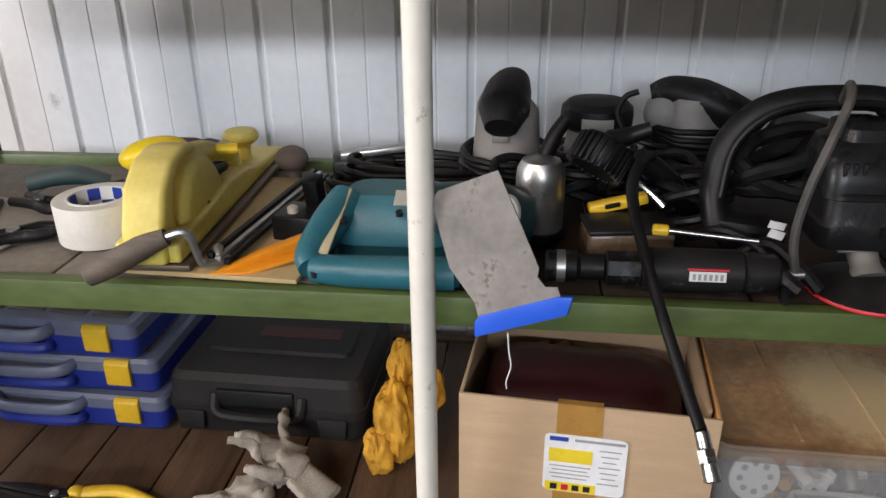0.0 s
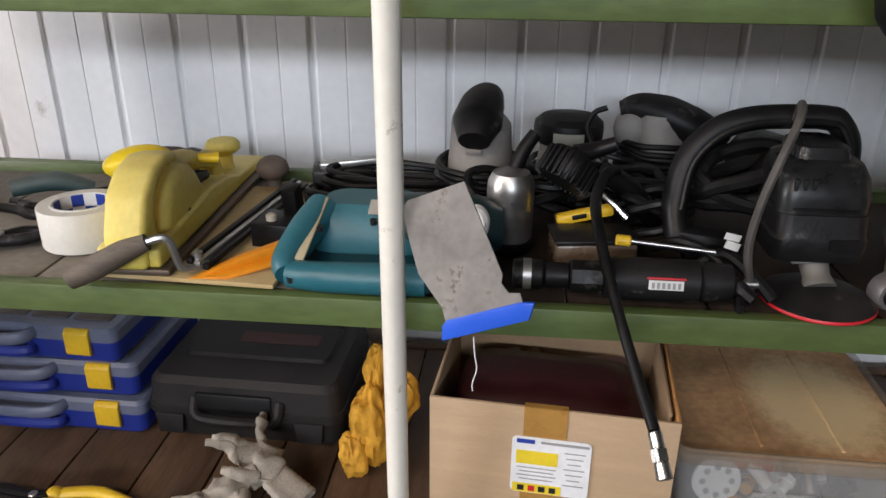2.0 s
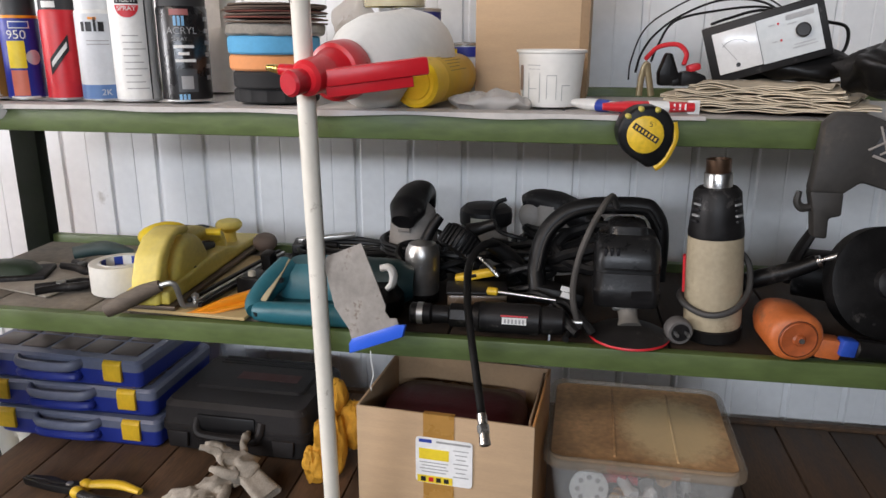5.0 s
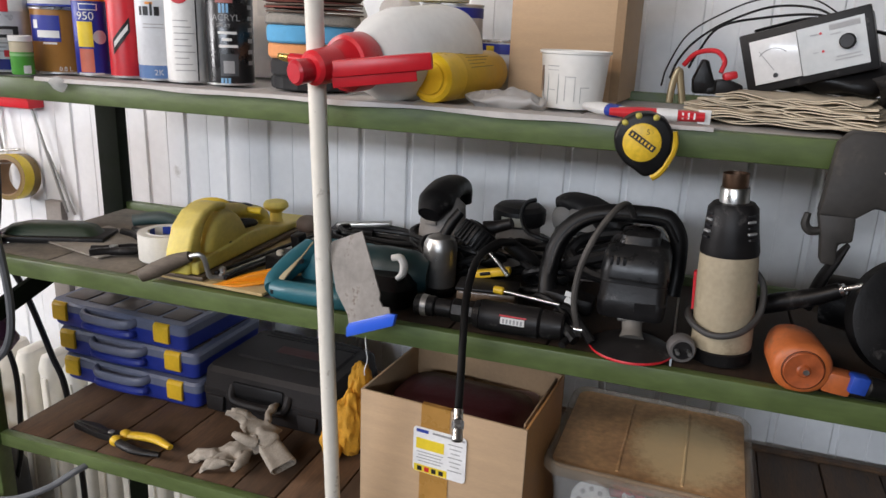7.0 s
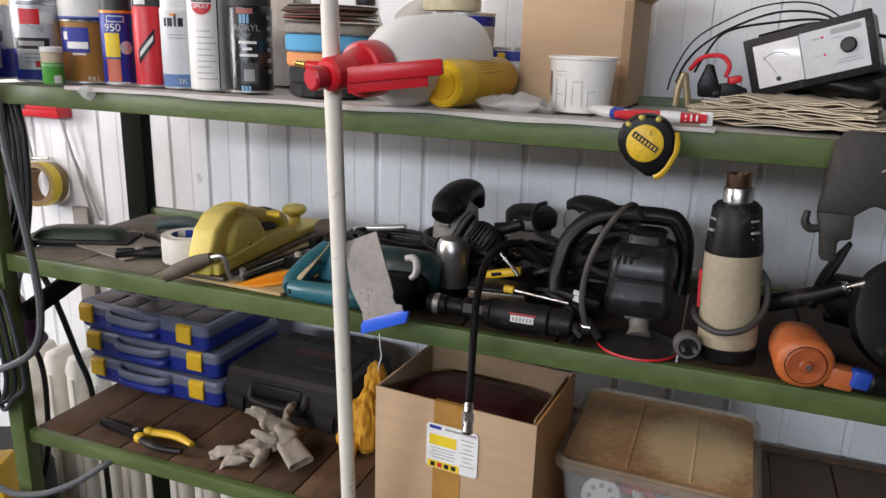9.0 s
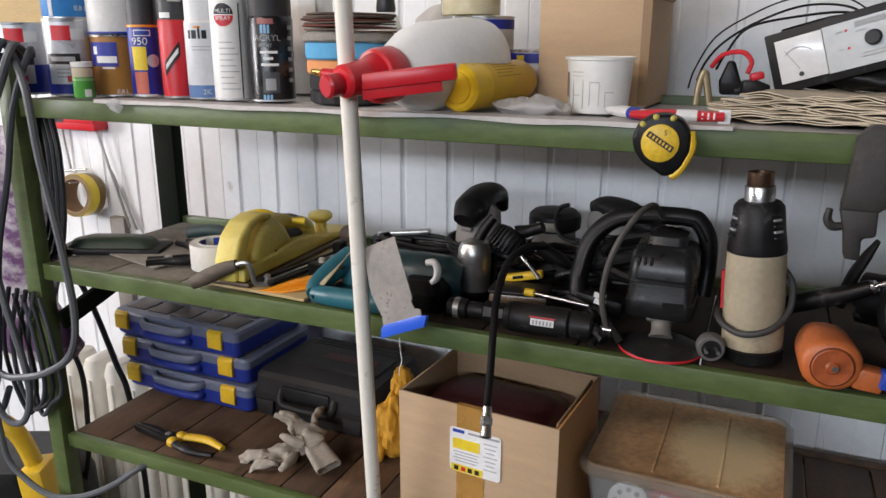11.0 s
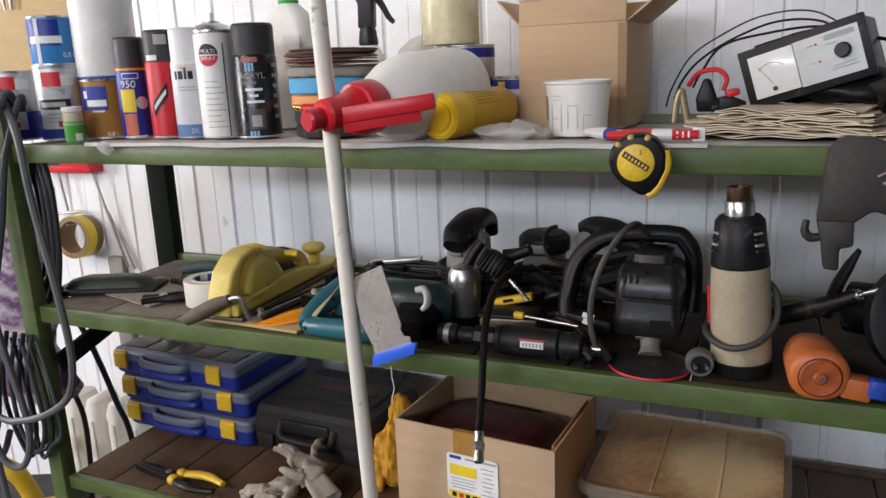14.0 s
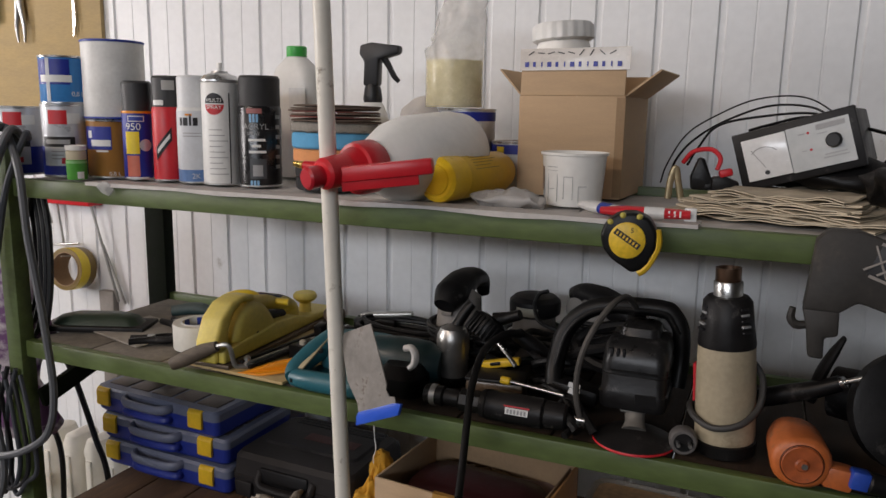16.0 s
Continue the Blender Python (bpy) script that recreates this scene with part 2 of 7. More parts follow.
M_TAPE = mat("brown_packing_tape", (0.42, 0.22, 0.055), 0.28, 0, 0.08, 20, 0.06, 100)
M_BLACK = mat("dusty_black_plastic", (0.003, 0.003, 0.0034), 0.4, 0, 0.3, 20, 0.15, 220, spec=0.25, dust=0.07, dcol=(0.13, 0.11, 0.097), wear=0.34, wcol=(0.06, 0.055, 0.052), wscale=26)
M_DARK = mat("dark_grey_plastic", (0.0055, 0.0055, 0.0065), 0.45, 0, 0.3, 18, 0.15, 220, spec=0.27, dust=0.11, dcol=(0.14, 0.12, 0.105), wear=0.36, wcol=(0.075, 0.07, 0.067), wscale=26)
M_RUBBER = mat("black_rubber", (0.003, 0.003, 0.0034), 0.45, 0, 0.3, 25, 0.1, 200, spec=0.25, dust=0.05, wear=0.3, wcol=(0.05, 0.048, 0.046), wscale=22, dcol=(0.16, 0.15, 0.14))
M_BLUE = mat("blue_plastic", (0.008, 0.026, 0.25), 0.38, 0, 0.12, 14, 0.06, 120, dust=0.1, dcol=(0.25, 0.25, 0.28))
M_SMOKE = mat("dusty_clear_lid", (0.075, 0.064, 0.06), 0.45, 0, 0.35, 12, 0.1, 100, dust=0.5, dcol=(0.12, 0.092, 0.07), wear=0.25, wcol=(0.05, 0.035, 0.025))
M_LIDRIM = mat("frosted_rim", (0.13, 0.15, 0.22), 0.4, 0, 0.1, 12, 0.06, 100)
M_YCLIP = mat("yellow_plastic", (0.75, 0.47, 0.025), 0.42, 0, 0.08, 20, 0.08, 160, wear=0.08, wcol=(0.45, 0.3, 0.05))
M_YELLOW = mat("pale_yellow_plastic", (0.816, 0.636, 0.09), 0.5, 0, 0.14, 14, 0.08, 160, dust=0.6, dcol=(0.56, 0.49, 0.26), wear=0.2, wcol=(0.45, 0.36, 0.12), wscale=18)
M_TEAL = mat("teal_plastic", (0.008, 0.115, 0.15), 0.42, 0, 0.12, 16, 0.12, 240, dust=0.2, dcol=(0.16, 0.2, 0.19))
M_STEEL = mat("dull_steel", (0.5, 0.49, 0.47), 0.35, 0.9, 0.15, 20, 0.1, 120, wear=0.15, wcol=(0.2, 0.17, 0.14))
M_CHROME = mat("bright_steel", (0.62, 0.61, 0.59), 0.3, 1.0, 0.15, 20, 0.05, 120)
M_BLADE = mat("spattered_blade", (0.25, 0.23, 0.21), 0.5, 0.2, 0.25, 16, 0.25, 90, wear=0.42, wcol=(0.12, 0.085, 0.06), wscale=40)
M_BLUEGRIP = mat("bright_blue_plastic", (0.02, 0.1, 0.6), 0.35, 0, 0.06, 14, 0.05, 120)
M_ORANGE = mat("orange_plastic", (0.85, 0.3, 0.015), 0.38, 0, 0.07, 14, 0.05, 120)
M_RUST = mat("orange_red_plastic", (0.5, 0.115, 0.022), 0.45, 0, 0.16, 18, 0.1, 160, dust=0.25, dcol=(0.35, 0.2, 0.12), wear=0.42, wcol=(0.28, 0.085, 0.03), wscale=22)
M_RED = mat("red_plastic", (0.62, 0.015, 0.025), 0.35, 0, 0.06, 12, 0.04, 120)
M_BEIGE = mat("dusty_beige_plastic", (0.38, 0.32, 0.22), 0.55, 0, 0.14, 12, 0.1, 160, wear=0.5, wcol=(0.24, 0.19, 0.12), wscale=11)
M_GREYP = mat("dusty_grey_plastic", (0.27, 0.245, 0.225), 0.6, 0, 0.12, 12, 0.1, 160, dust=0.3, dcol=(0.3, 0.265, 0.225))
M_WHITE = mat("white_paint_coat", (0.78, 0.78, 0.76), 0.4, 0, 0.05, 10, 0.04, 100)
M_RADIATOR = mat("cream_enamel", (0.74, 0.71, 0.63), 0.4, 0, 0.06, 8, 0.06, 60, wear=0.1, wcol=(0.4, 0.36, 0.3))
M_PLY = mat("plywood", (0.5, 0.36, 0.17), 0.7, 0, 0.1, 6, 0.12, 80, streak=(1, 1, 4))
M_WOODGRIP = mat("old_wood_grip", (0.095, 0.07, 0.05), 0.7, 0, 0.25, 22, 0.15, 150, streak=(1, 4, 4), dust=0.25)
M_HDPE = mat("milky_plastic", (0.88, 0.87, 0.83), 0.4, 0, 0.05, 10, 0.04, 100)
M_PAPER = mat("old_newsprint", (0.55, 0.47, 0.35), 0.85, 0, 0.2, 14, 0.2, 70, wear=0.12, wcol=(0.3, 0.25, 0.19))
M_CLOTH = mat("soiled_white_knit", (0.36, 0.315, 0.26), 0.95, 0, 0.3, 22, 0.5, 420, wear=0.42, wcol=(0.15, 0.12, 0.09), wscale=22)
M_RAG = mat("yellow_rag", (0.6, 0.3, 0.025), 0.8, 0, 0.2, 20, 0.4, 200)
M_MAROON = mat("maroon_leatherette", (0.045, 0.008, 0.01), 0.5, 0, 0.2, 20, 0.2, 160)

# ---- structure ----
WALL_Y, DEEP, DEEP_BOT = 0.553, 0.385, 0.515
Z_BOT, Z_MID, Z_TOP = 0.79, 1.135, 1.43
LEFT, RIGHT = -0.745, 0.98


def slab(name, c, s, m, label, cat="wall", bev=0.0):
    return tagged(link(name, Shape().box(c, s, bev=bev), m), label, cat, kind="structure")


# room shell out of view, added to enclose the rack and limit ambient light
slab("floor", (0.4, -2.15, -0.05), (8.0, 5.7, 0.1), M_CONCRETE, "bare grey concrete workshop floor", "floor")
slab("ceiling", (0.4, -2.15, 3.25), (8.0, 5.7, 0.1), M_PLASTER, "unseen dull ceiling, added to close the room", "ceiling")
slab("wall_west_low", (-3.55, -2.15, 0.7), (0.1, 5.7, 1.4), M_PLASTER, "unseen dull side wall, added below a window")
slab("wall_west_high", (-3.55, -2.15, 2.8), (0.1, 5.7, 0.8), M_PLASTER, "unseen dull side wall, added above a window")
slab("wall_west_front", (-3.55, -3.4, 1.9), (0.1, 3.2, 1.0), M_PLASTER, "unseen dull side wall, added beside a window")
slab("wall_west_back", (-3.55, -0.05, 1.9), (0.1, 1.5, 1.0), M_PLASTER, "unseen dull side wall, added beside a window")
slab("wall_east", (4.35, -2.15, 1.6), (0.1, 5.7, 3.2), M_PLASTER, "unseen dull side wall, added to close the room")
slab("wall_south_low", (0.4, -4.95, 1.16), (7.8, 0.1, 2.32), M_PLASTER, "unseen dull wall, added below the window strip")
slab("wall_south_high", (0.4, -4.95, 2.94), (7.8, 0.1, 0.52), M_PLASTER, "unseen dull wall, added above the window strip")
slab("wall_south_side", (-2.8, -4.95, 2.5), (1.4, 0.1, 0.36), M_PLASTER, "unseen dull wall, added beside the window strip")
slab("wall_south_edge", (2.8, -4.95, 2.5), (3.0, 0.1, 0.36), M_PLASTER, "unseen dull wall, added beside the window strip")


def ribbed_wall():
    """Sheet cladding: flat bands between narrow pressed grooves."""
    x, line = -3.5646, []
    while x < 4.3:
        line += [(x, 0.0), (x + 0.0095, 0.0), (x + 0.0125, -0.005), (x + 0.0585, -0.005), (x + 0.0595, -0.004), (x + 0.0615, -0.004), (x + 0.0625, -0.005), (x + 0.1063, -0.005)]
        x += 0.1093
    sh = Shape()
    v = [(a, WALL_Y + b, z) for z in (0.0, 3.2) for a, b in line]
    n = len(line)
    sh._add(v, [(i, i + 1, n + i + 1, n + i) for i in range(n - 1)])
    sh.box((0.4, WALL_Y + 0.06, 1.6), (8.0, 0.1, 3.2), bev=0)
    return tagged(link("wall_north", sh, M_WALL, smooth=20), "white ribbed sheet-metal wall cladding with dust", "wall", kind="structure")


ribbed_wall()


def rack():
    r = thing("shelf_rack", pose(0, 0, 0), "green-painted workshop shelf rack with worn boards", "shelf")
    for z, h, name in ((Z_TOP, 0.032, "front_rail"), (Z_MID, 0.031, "front_rail"), (Z_BOT, 0.026, "front_rail")):
        deep = DEEP_BOT if z == Z_BOT else DEEP
        part("front_rail", Shape().box(((LEFT + RIGHT) / 2, 0.0145, z - h / 2), (RIGHT - LEFT, 0.017, h), bev=0.0022), M_GREEN, r)
        part("rear_rail", Shape().box(((LEFT + RIGHT) / 2, deep - 0.009, z - h / 2 + (0.012 if z > Z_BOT else 0.002)), (RIGHT - LEFT, 0.018, h), bev=0.0022), M_GREEN if z > Z_BOT else M_BOARD, r)
        for x in (LEFT + 0.014, RIGHT - 0.014):
            part("side_rail", Shape().box((x, deep / 2, z - h / 2 - 0.001), (0.02, deep - 0.038, h - 0.003), bev=0.002), M_GREEN_SHADE, r)
    for x in (LEFT - 0.019, RIGHT + 0.019):
        for y in (0.012, DEEP - 0.012):
            # rear posts take the shade-darkened green, front posts the plain one
            part("post", Shape().box((x if y < 0.1 else x + math.copysign(0.006, x), y, 0.745), (0.036 if y < 0.1 else 0.055, 0.03, 1.49), bev=0.003), M_GREEN_SHADE if y > 0.1 else M_GREEN, r)
    # sloping side brace under the middle shelf
    a, b = Vector((LEFT + 0.012, 0.02, Z_MID - 0.115)), Vector((LEFT + 0.012, DEEP - 0.03, Z_MID - 0.02))
    part("brace", Shape().box(((a + b) / 2), (0.012, (b - a).length, 0.036), (math.degrees(math.atan2(b.z - a.z, b.y - a.y)), 0, 0)), M_GREEN_SHADE, r)
    # boards run from front to back
    for z, m, w in ((Z_BOT, M_BOARD, 0.093), (Z_MID, M_GREYBOARD, 0.14), (Z_TOP, M_LINER, 0.3)):
        x, k = LEFT, 0
        deep = DEEP_BOT if z == Z_BOT else DEEP
        while x < RIGHT - 0.01:
            ww = min(w * (1 + 0.16 * math.sin(k * 7.3)), RIGHT - x)
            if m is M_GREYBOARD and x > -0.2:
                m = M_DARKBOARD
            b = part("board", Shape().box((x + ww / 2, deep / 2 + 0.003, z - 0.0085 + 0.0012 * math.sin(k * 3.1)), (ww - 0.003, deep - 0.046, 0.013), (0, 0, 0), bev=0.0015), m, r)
            x += ww
            k += 1
    return r


rack()

# ---- small helpers for print and labels ----
INK = {}


def ink(name, rgb, rough=0.45, metal=0.0, dust=0.0):
    if name not in INK:
        INK[name] = mat(name, rgb, rough, metal, 0.07, 25, 0.03, 160, dust=dust)
    return INK[name]


K_BLACK = ink("black_print", (0.015, 0.015, 0.017))
K_WHITE = ink("white_print", (0.75, 0.75, 0.73))
K_GREY = ink("grey_print", (0.32, 0.32, 0.32))
K_RED = ink("red_print", (0.6, 0.02, 0.03))
K_NAVY = ink("navy_print", (0.01, 0.024, 0.27))
K_BLUE = ink("blue_print", (0.02, 0.05, 0.33))
K_SKY = ink("sky_print", (0.03, 0.22, 0.55))
K_YEL = ink("yellow_print", (0.8, 0.6, 0.03))
K_TIN = mat("tinplate", (0.62, 0.62, 0.62), 0.3, 0.85, 0.1, 15, 0.05, 120)
K_SILVER = mat("silver_paint", (0.6, 0.62, 0.65), 0.35, 0.35, 0.06, 15, 0.03, 120)


def text_mesh(body, size):
    cu = bpy.data.curves.new("t", "FONT")
    cu.body, cu.size, cu.align_x, cu.align_y = body, size, "CENTER", "CENTER"
    ob = new("t", cu)
    me = bpy.data.meshes.new_from_object(ob.evaluated_get(bpy.context.evaluated_depsgraph_get()))
    bpy.data.objects.remove(ob)
    return me


def lettering(body, size, material, parent, m=None, wrap=None, name="lettering"):
    """Flat print, or print bent round a can of radius wrap[0], at angle wrap[1] and height wrap[2]."""
    me = text_mesh(body, size)
    for v in me.vertices:
        if wrap:
            r, a, z = wrap
            t = a + v.co.x / r
            v.co = ((r + 0.0009) * math.sin(t), -(r + 0.0009) * math.cos(t), z + v.co.y)
        else:
            v.co = m @ v.co
    me.materials.clear()
    me.materials.append(material)
    ob = new(name, me)
    ob.parent = parent
    return ob


def wrapped(r, a0, a1, z0, z1, n=14, out=0.0005):
    """A thin label bent round a can; angles in degrees from the front, to the right."""
    sh, rings = Shape(), []
    for i in range(n + 1):
        a = radians(a0 + (a1 - a0) * i / n)
        s, c = math.sin(a), -math.cos(a)
        rings.append([(s * (r + k), c * (r + k), z) for k, z in ((-0.0004, z0), (out, z0), (out, z1), (-0.0004, z1))])
    return sh.loft(rings)


# ---- bottom shelf ----
def organizer(m, label):
    t = thing("organizer_case", m, label, "organizer", "stacked organizer cases")
    w, d = 0.325, 0.235
    part("tray", Shape().loft([rring(w - 0.014, d - 0.014, 0, 0.012), rring(w - 0.004, d - 0.004, 0.004, 0.014), rring(w, d, 0.022, 0.014), rring(w, d, 0.024, 0.014)]), M_BLUE, t)
    lid = part("lid", Shape().loft([rring(w + 0.002, d + 0.002, 0.0245, 0.014), rring(w + 0.002, d + 0.002, 0.035, 0.014), rring(w - 0.006, d - 0.006, 0.039, 0.012), rring(w - 0.02, d - 0.02, 0.039, 0.01)]), M_LIDRIM, t, "frosted clear lid grey with dust")
    for i in range(5):
        for j in range(3):
            part("lid_pocket", Shape().box((-w / 2 + 0.042 + i * 0.06, -d / 2 + 0.052 + j * 0.066, 0.0392), (0.052, 0.056, 0.003), bev=0.0012), M_SMOKE, lid)
    hd = Shape().tube([(-0.075, -d / 2 + 0.006, 0.031), (-0.068, -d / 2 - 0.012, 0.03), (-0.045, -d / 2 - 0.021, 0.029), (0.02, -d / 2 - 0.021, 0.029), (0.043, -d / 2 - 0.012, 0.03), (0.05, -d / 2 + 0.006, 0.031)], 0.0065, 10, 6)
    part("carry_handle", hd, M_LIDRIM, t)
    part("handle_base", Shape().tube([(-0.07, -d / 2 + 0.004, 0.014), (-0.06, -d / 2 - 0.015, 0.014), (0.035, -d / 2 - 0.015, 0.014), (0.045, -d / 2 + 0.004, 0.014)], 0.006, 8, 6), M_BLUE, t)
    for x in (-w / 2 + 0.027, w / 2 - 0.05):
        c = part("latch", Shape().prism([(-0.003, 0.012), (0.002, 0.011), (0.004, 0.014), (0.0035, 0.034), (-0.001, 0.038), (-0.006, 0.0385), (-0.006, 0.0372), (-0.003, 0.036)], 0.034, pose(x, -d / 2 - 0.004, 0, 0, 0, -90), bev=0.001), M_YCLIP, t, "yellow snap latch")
    return t


for i, (dx, dy, rz) in enumerate(((0.012, 0.0, -1.5), (0.004, 0.004, -0.5), (-0.008, 0.001, -2.5))):
    organizer(pose(-0.645 + dx, 0.328 + dy, Z_BOT + 0.0585 * i, 0, 0, rz) @ Matrix.Diagonal((1.046, 0.957, 1.43, 1)),
              ("blue organizer case with yellow latches at the bottom", "blue organizer case with yellow latches between two others", "dusty blue organizer case on top of the stack")[i])


def tool_case():
    t = thing("tool_case", pose(-0.318, 0.318, Z_BOT, 0, 0, -1.5) @ Matrix.Diagonal((1.1, 1.06, 1.14, 1)), "dusty black plastic power-tool case, closed", "tool case")
    w, d = 0.255, 0.205
    part("lower_shell", Shape().loft([rring(w - 0.03, d - 0.03, 0, 0.02), rring(w - 0.008, d - 0.008, 0.006, 0.022), rring(w, d, 0.036, 0.022), rring(w + 0.004, d + 0.004, 0.037, 0.022), rring(w + 0.004, d + 0.004, 0.043, 0.022)]), M_CASE, t)
    u = part("upper_shell", Shape().loft([rring(w + 0.004, d + 0.004, 0.0435, 0.022), rring(w + 0.004, d + 0.004, 0.049, 0.022), rring(w, d, 0.05, 0.022), rring(w - 0.006, d - 0.008, 0.078, 0.02), rring(w - 0.02, d - 0.024, 0.086, 0.016)]), M_CASE, t)
    part("raised_panel", Shape().loft([rring(0.2, 0.1, 0.0855, 0.012, cy=0.01), rring(0.192, 0.092, 0.09, 0.01, cy=0.01)]), M_CASE, u)
    part("worn_sticker", Shape().box((0.02, 0.012, 0.0904), (0.11, 0.028, 0.0008), bev=0), ink("worn_red_print", (0.07, 0.022, 0.02), 0.6), u)
    for k in range(3):
        part("ridge", Shape().box((0, 0.066 + k * 0.012, 0.0865), (0.19, 0.005, 0.004), bev=0.0012), M_CASE, u)
    # no hollow here: a black block stands for the shade behind the handle
    part("handle_recess", Shape().box((-0.01, -d / 2 + 0.002, 0.055), (0.1, 0.008, 0.03), bev=0.003), ink("recess_shade_black", (0.008, 0.008, 0.009)), t)
    part("carry_handle", Shape().tube([(-0.062, -d / 2 + 0.004, 0.062), (-0.06, -d / 2 - 0.006, 0.044), (-0.04, -d / 2 - 0.008, 0.037), (0.03, -d / 2 - 0.008, 0.037), (0.047, -d / 2 - 0.006, 0.044), (0.05, -d / 2 + 0.004, 0.062)], 0.0075, 10, 6), M_CASE, t)
    for x in (-0.095, 0.088):
        part("latch", Shape().prism([(-0.016, 0.012), (0.016, 0.012), (0.019, 0.04), (-0.019, 0.04)], 0.01, pose(x, -d / 2 - 0.002, 0), bev=0.002), M_CASE, t)


tool_case()


def glove(m, label, seed):
    t = thing("work_glove", m, label, "glove", "pair of work gloves")
    rnd = random.Random(seed)
    cuff = Shape()
    rings = []
    for k in range(15):
        z = -0.004 + k * 0.0042
        r = 0.021 + 0.004 * (1 - k / 14) + (0.0011 if k % 2 else 0)
        rings.append([(r * math.cos(a) * 1.15, r * math.sin(a) * 0.55 + 0.003 * math.sin(3 * a + seed), z) for a in [2 * math.pi * i / 22 for i in range(22)]])
    cuff.loft(rings, cap=False)
    inner = [[(x * 0.9, y * 0.86, z) for x, y, z in q] for q in reversed(rings[:10])]
    cuff.loft([rings[0], inner[-1]], cap=False).loft(list(reversed(inner)), cap=False)
    part("cuff", cuff, M_CLOTH, t, "ribbed knit cuff", 60)
    palm = Shape().ball((0, 0, 0.085), (0.031, 0.017, 0.042), seg=26, rings=18).rough(0.018, 48)
    part("palm", palm, M_CLOTH, t, smooth=80)
    for k in range(4):
        x = -0.021 + 0.014 * k
        b = rnd.uniform(-0.05, 0.05)
        f = Shape().tube([(x, 0, 0.105), (x * 1.3 + b * 0.3, 0.004, 0.125), (x * 1.4 + b * 0.8, 0.006 + b * 0.3, 0.142), (x * 1.5 + b * 1.3, b * 0.5, 0.155)], [0.0085, 0.0088, 0.008, 0.0045], 12, 5).rough(0.006, 60)
        part("finger", f, M_CLOTH, t, smooth=80)
    part("thumb", Shape().tube([(0.02, 0, 0.07), (0.036, 0.003, 0.085), (0.045, 0.002, 0.1), (0.05, 0.0, 0.112)], [0.011, 0.0105, 0.009, 0.005], 12, 5).rough(0.002, 90), M_CLOTH, t, smooth=80)
    return t


def laid(x, y, z, angle, tip=0):
    """A thing that points along its own z, laid flat with that axis turned to angle."""
    return pose(x, y, z, 0, 0, angle - 90) @ pose(0, 0, 0, -90 + tip, 0, 0) @ pose(0, 0, 0, 0, 0, 180)


glove(laid(-0.205, 0.085, Z_BOT + 0.018, 152, 22) @ Matrix.Diagonal((0.86, 0.86, 0.86, 1)), "soiled white knitted work glove lying crumpled", 1)
glove(laid(-0.262, 0.148, Z_BOT + 0.022, 238, -4) @ Matrix.Diagonal((0.86, 0.86, 0.86, 1)), "soiled white knitted work glove lying across another", 4)


def rag():
    t = thing("crumpled_rag", pose(-0.135, 0.2, Z_BOT), "crumpled golden-yellow rag beside the cardboard box", "rag")
    for name, c, r, s in (("fold", (0.0, 0, 0.055), (0.03, 0.05, 0.06), 1), ("fold", (0.03, 0.035, 0.075), (0.034, 0.03, 0.045), 2), ("fold", (-0.018, -0.035, 0.03), (0.022, 0.025, 0.034), 3), ("fold", (0.005, 0.03, 0.12), (0.018, 0.03, 0.045), 4)):
        sh = Shape().ball((0, 0, 0), (1, 1, 1), seg=46, rings=34)
        for v in sh.bm.verts:
            d = v.co.normalized()
            k = 1 + 0.3 * noise.noise(d * 1.5 + Vector((s * 7.1, 0, 0))) - 0.3 * abs(noise.noise(Vector((d.x * 3.2, d.y * 3.2, d.z * 1.1)) + Vector((0, s * 3.7, 0)))) 
            v.co = Vector((c[0] + d.x * r[0] * k, c[1] + d.y * r[1] * k, max(c[2] + d.z * r[2] * k, 0.001)))
        part(name, sh, M_RAG, t, smooth=55)


rag()


def pliers():
    t = thing("combination_pliers", pose(-0.535, 0.062, Z_BOT + 0.011, 0, 0, -4), "black pliers with yellow and black grips", "pliers")
    part("jaw", Shape().prism([(-0.098, -0.004), (-0.09, -0.009), (-0.05, -0.014), (-0.02, -0.006), (0.0, -0.012), (0.012, 0.0), (-0.02, 0.006), (-0.095, 0.0)], 0.012, pose(0, 0, 0, 90, 0, 0), bev=0.0015), M_DARK, t)
    part("jaw", Shape().prism([(-0.1, 0.001), (-0.02, 0.0075), (0.012, 0.004), (0.008, 0.013), (-0.03, 0.014), (-0.09, 0.007)], 0.012, pose(0, 0, 0.0005, 90, 0, 0), bev=0.0015), M_DARK, t)
    part("pivot", Shape().cyl((-0.008, 0, -0.008), (-0.008, 0, 0.008), 0.006, bev=0.001), M_STEEL, t)
    for s, r in ((-1, 0.0085), (1, 0.009)):
        g = part("grip", Shape().tube([(0.008, s * 0.005, 0), (0.03, s * 0.016, 0), (0.07, s * 0.022, 0.001), (0.115, s * 0.013, 0.001)], [0.0075, r, r, 0.006], 12, 6, flat=0.8), M_YCLIP if s > 0 else M_BLACK, t, "yellow plastic grip" if s > 0 else "black plastic grip with yellow inlay")
        part("guard", Shape().ball((0.014, s * 0.011, 0), (0.012, 0.011, 0.0098)), M_YCLIP, g)


pliers()


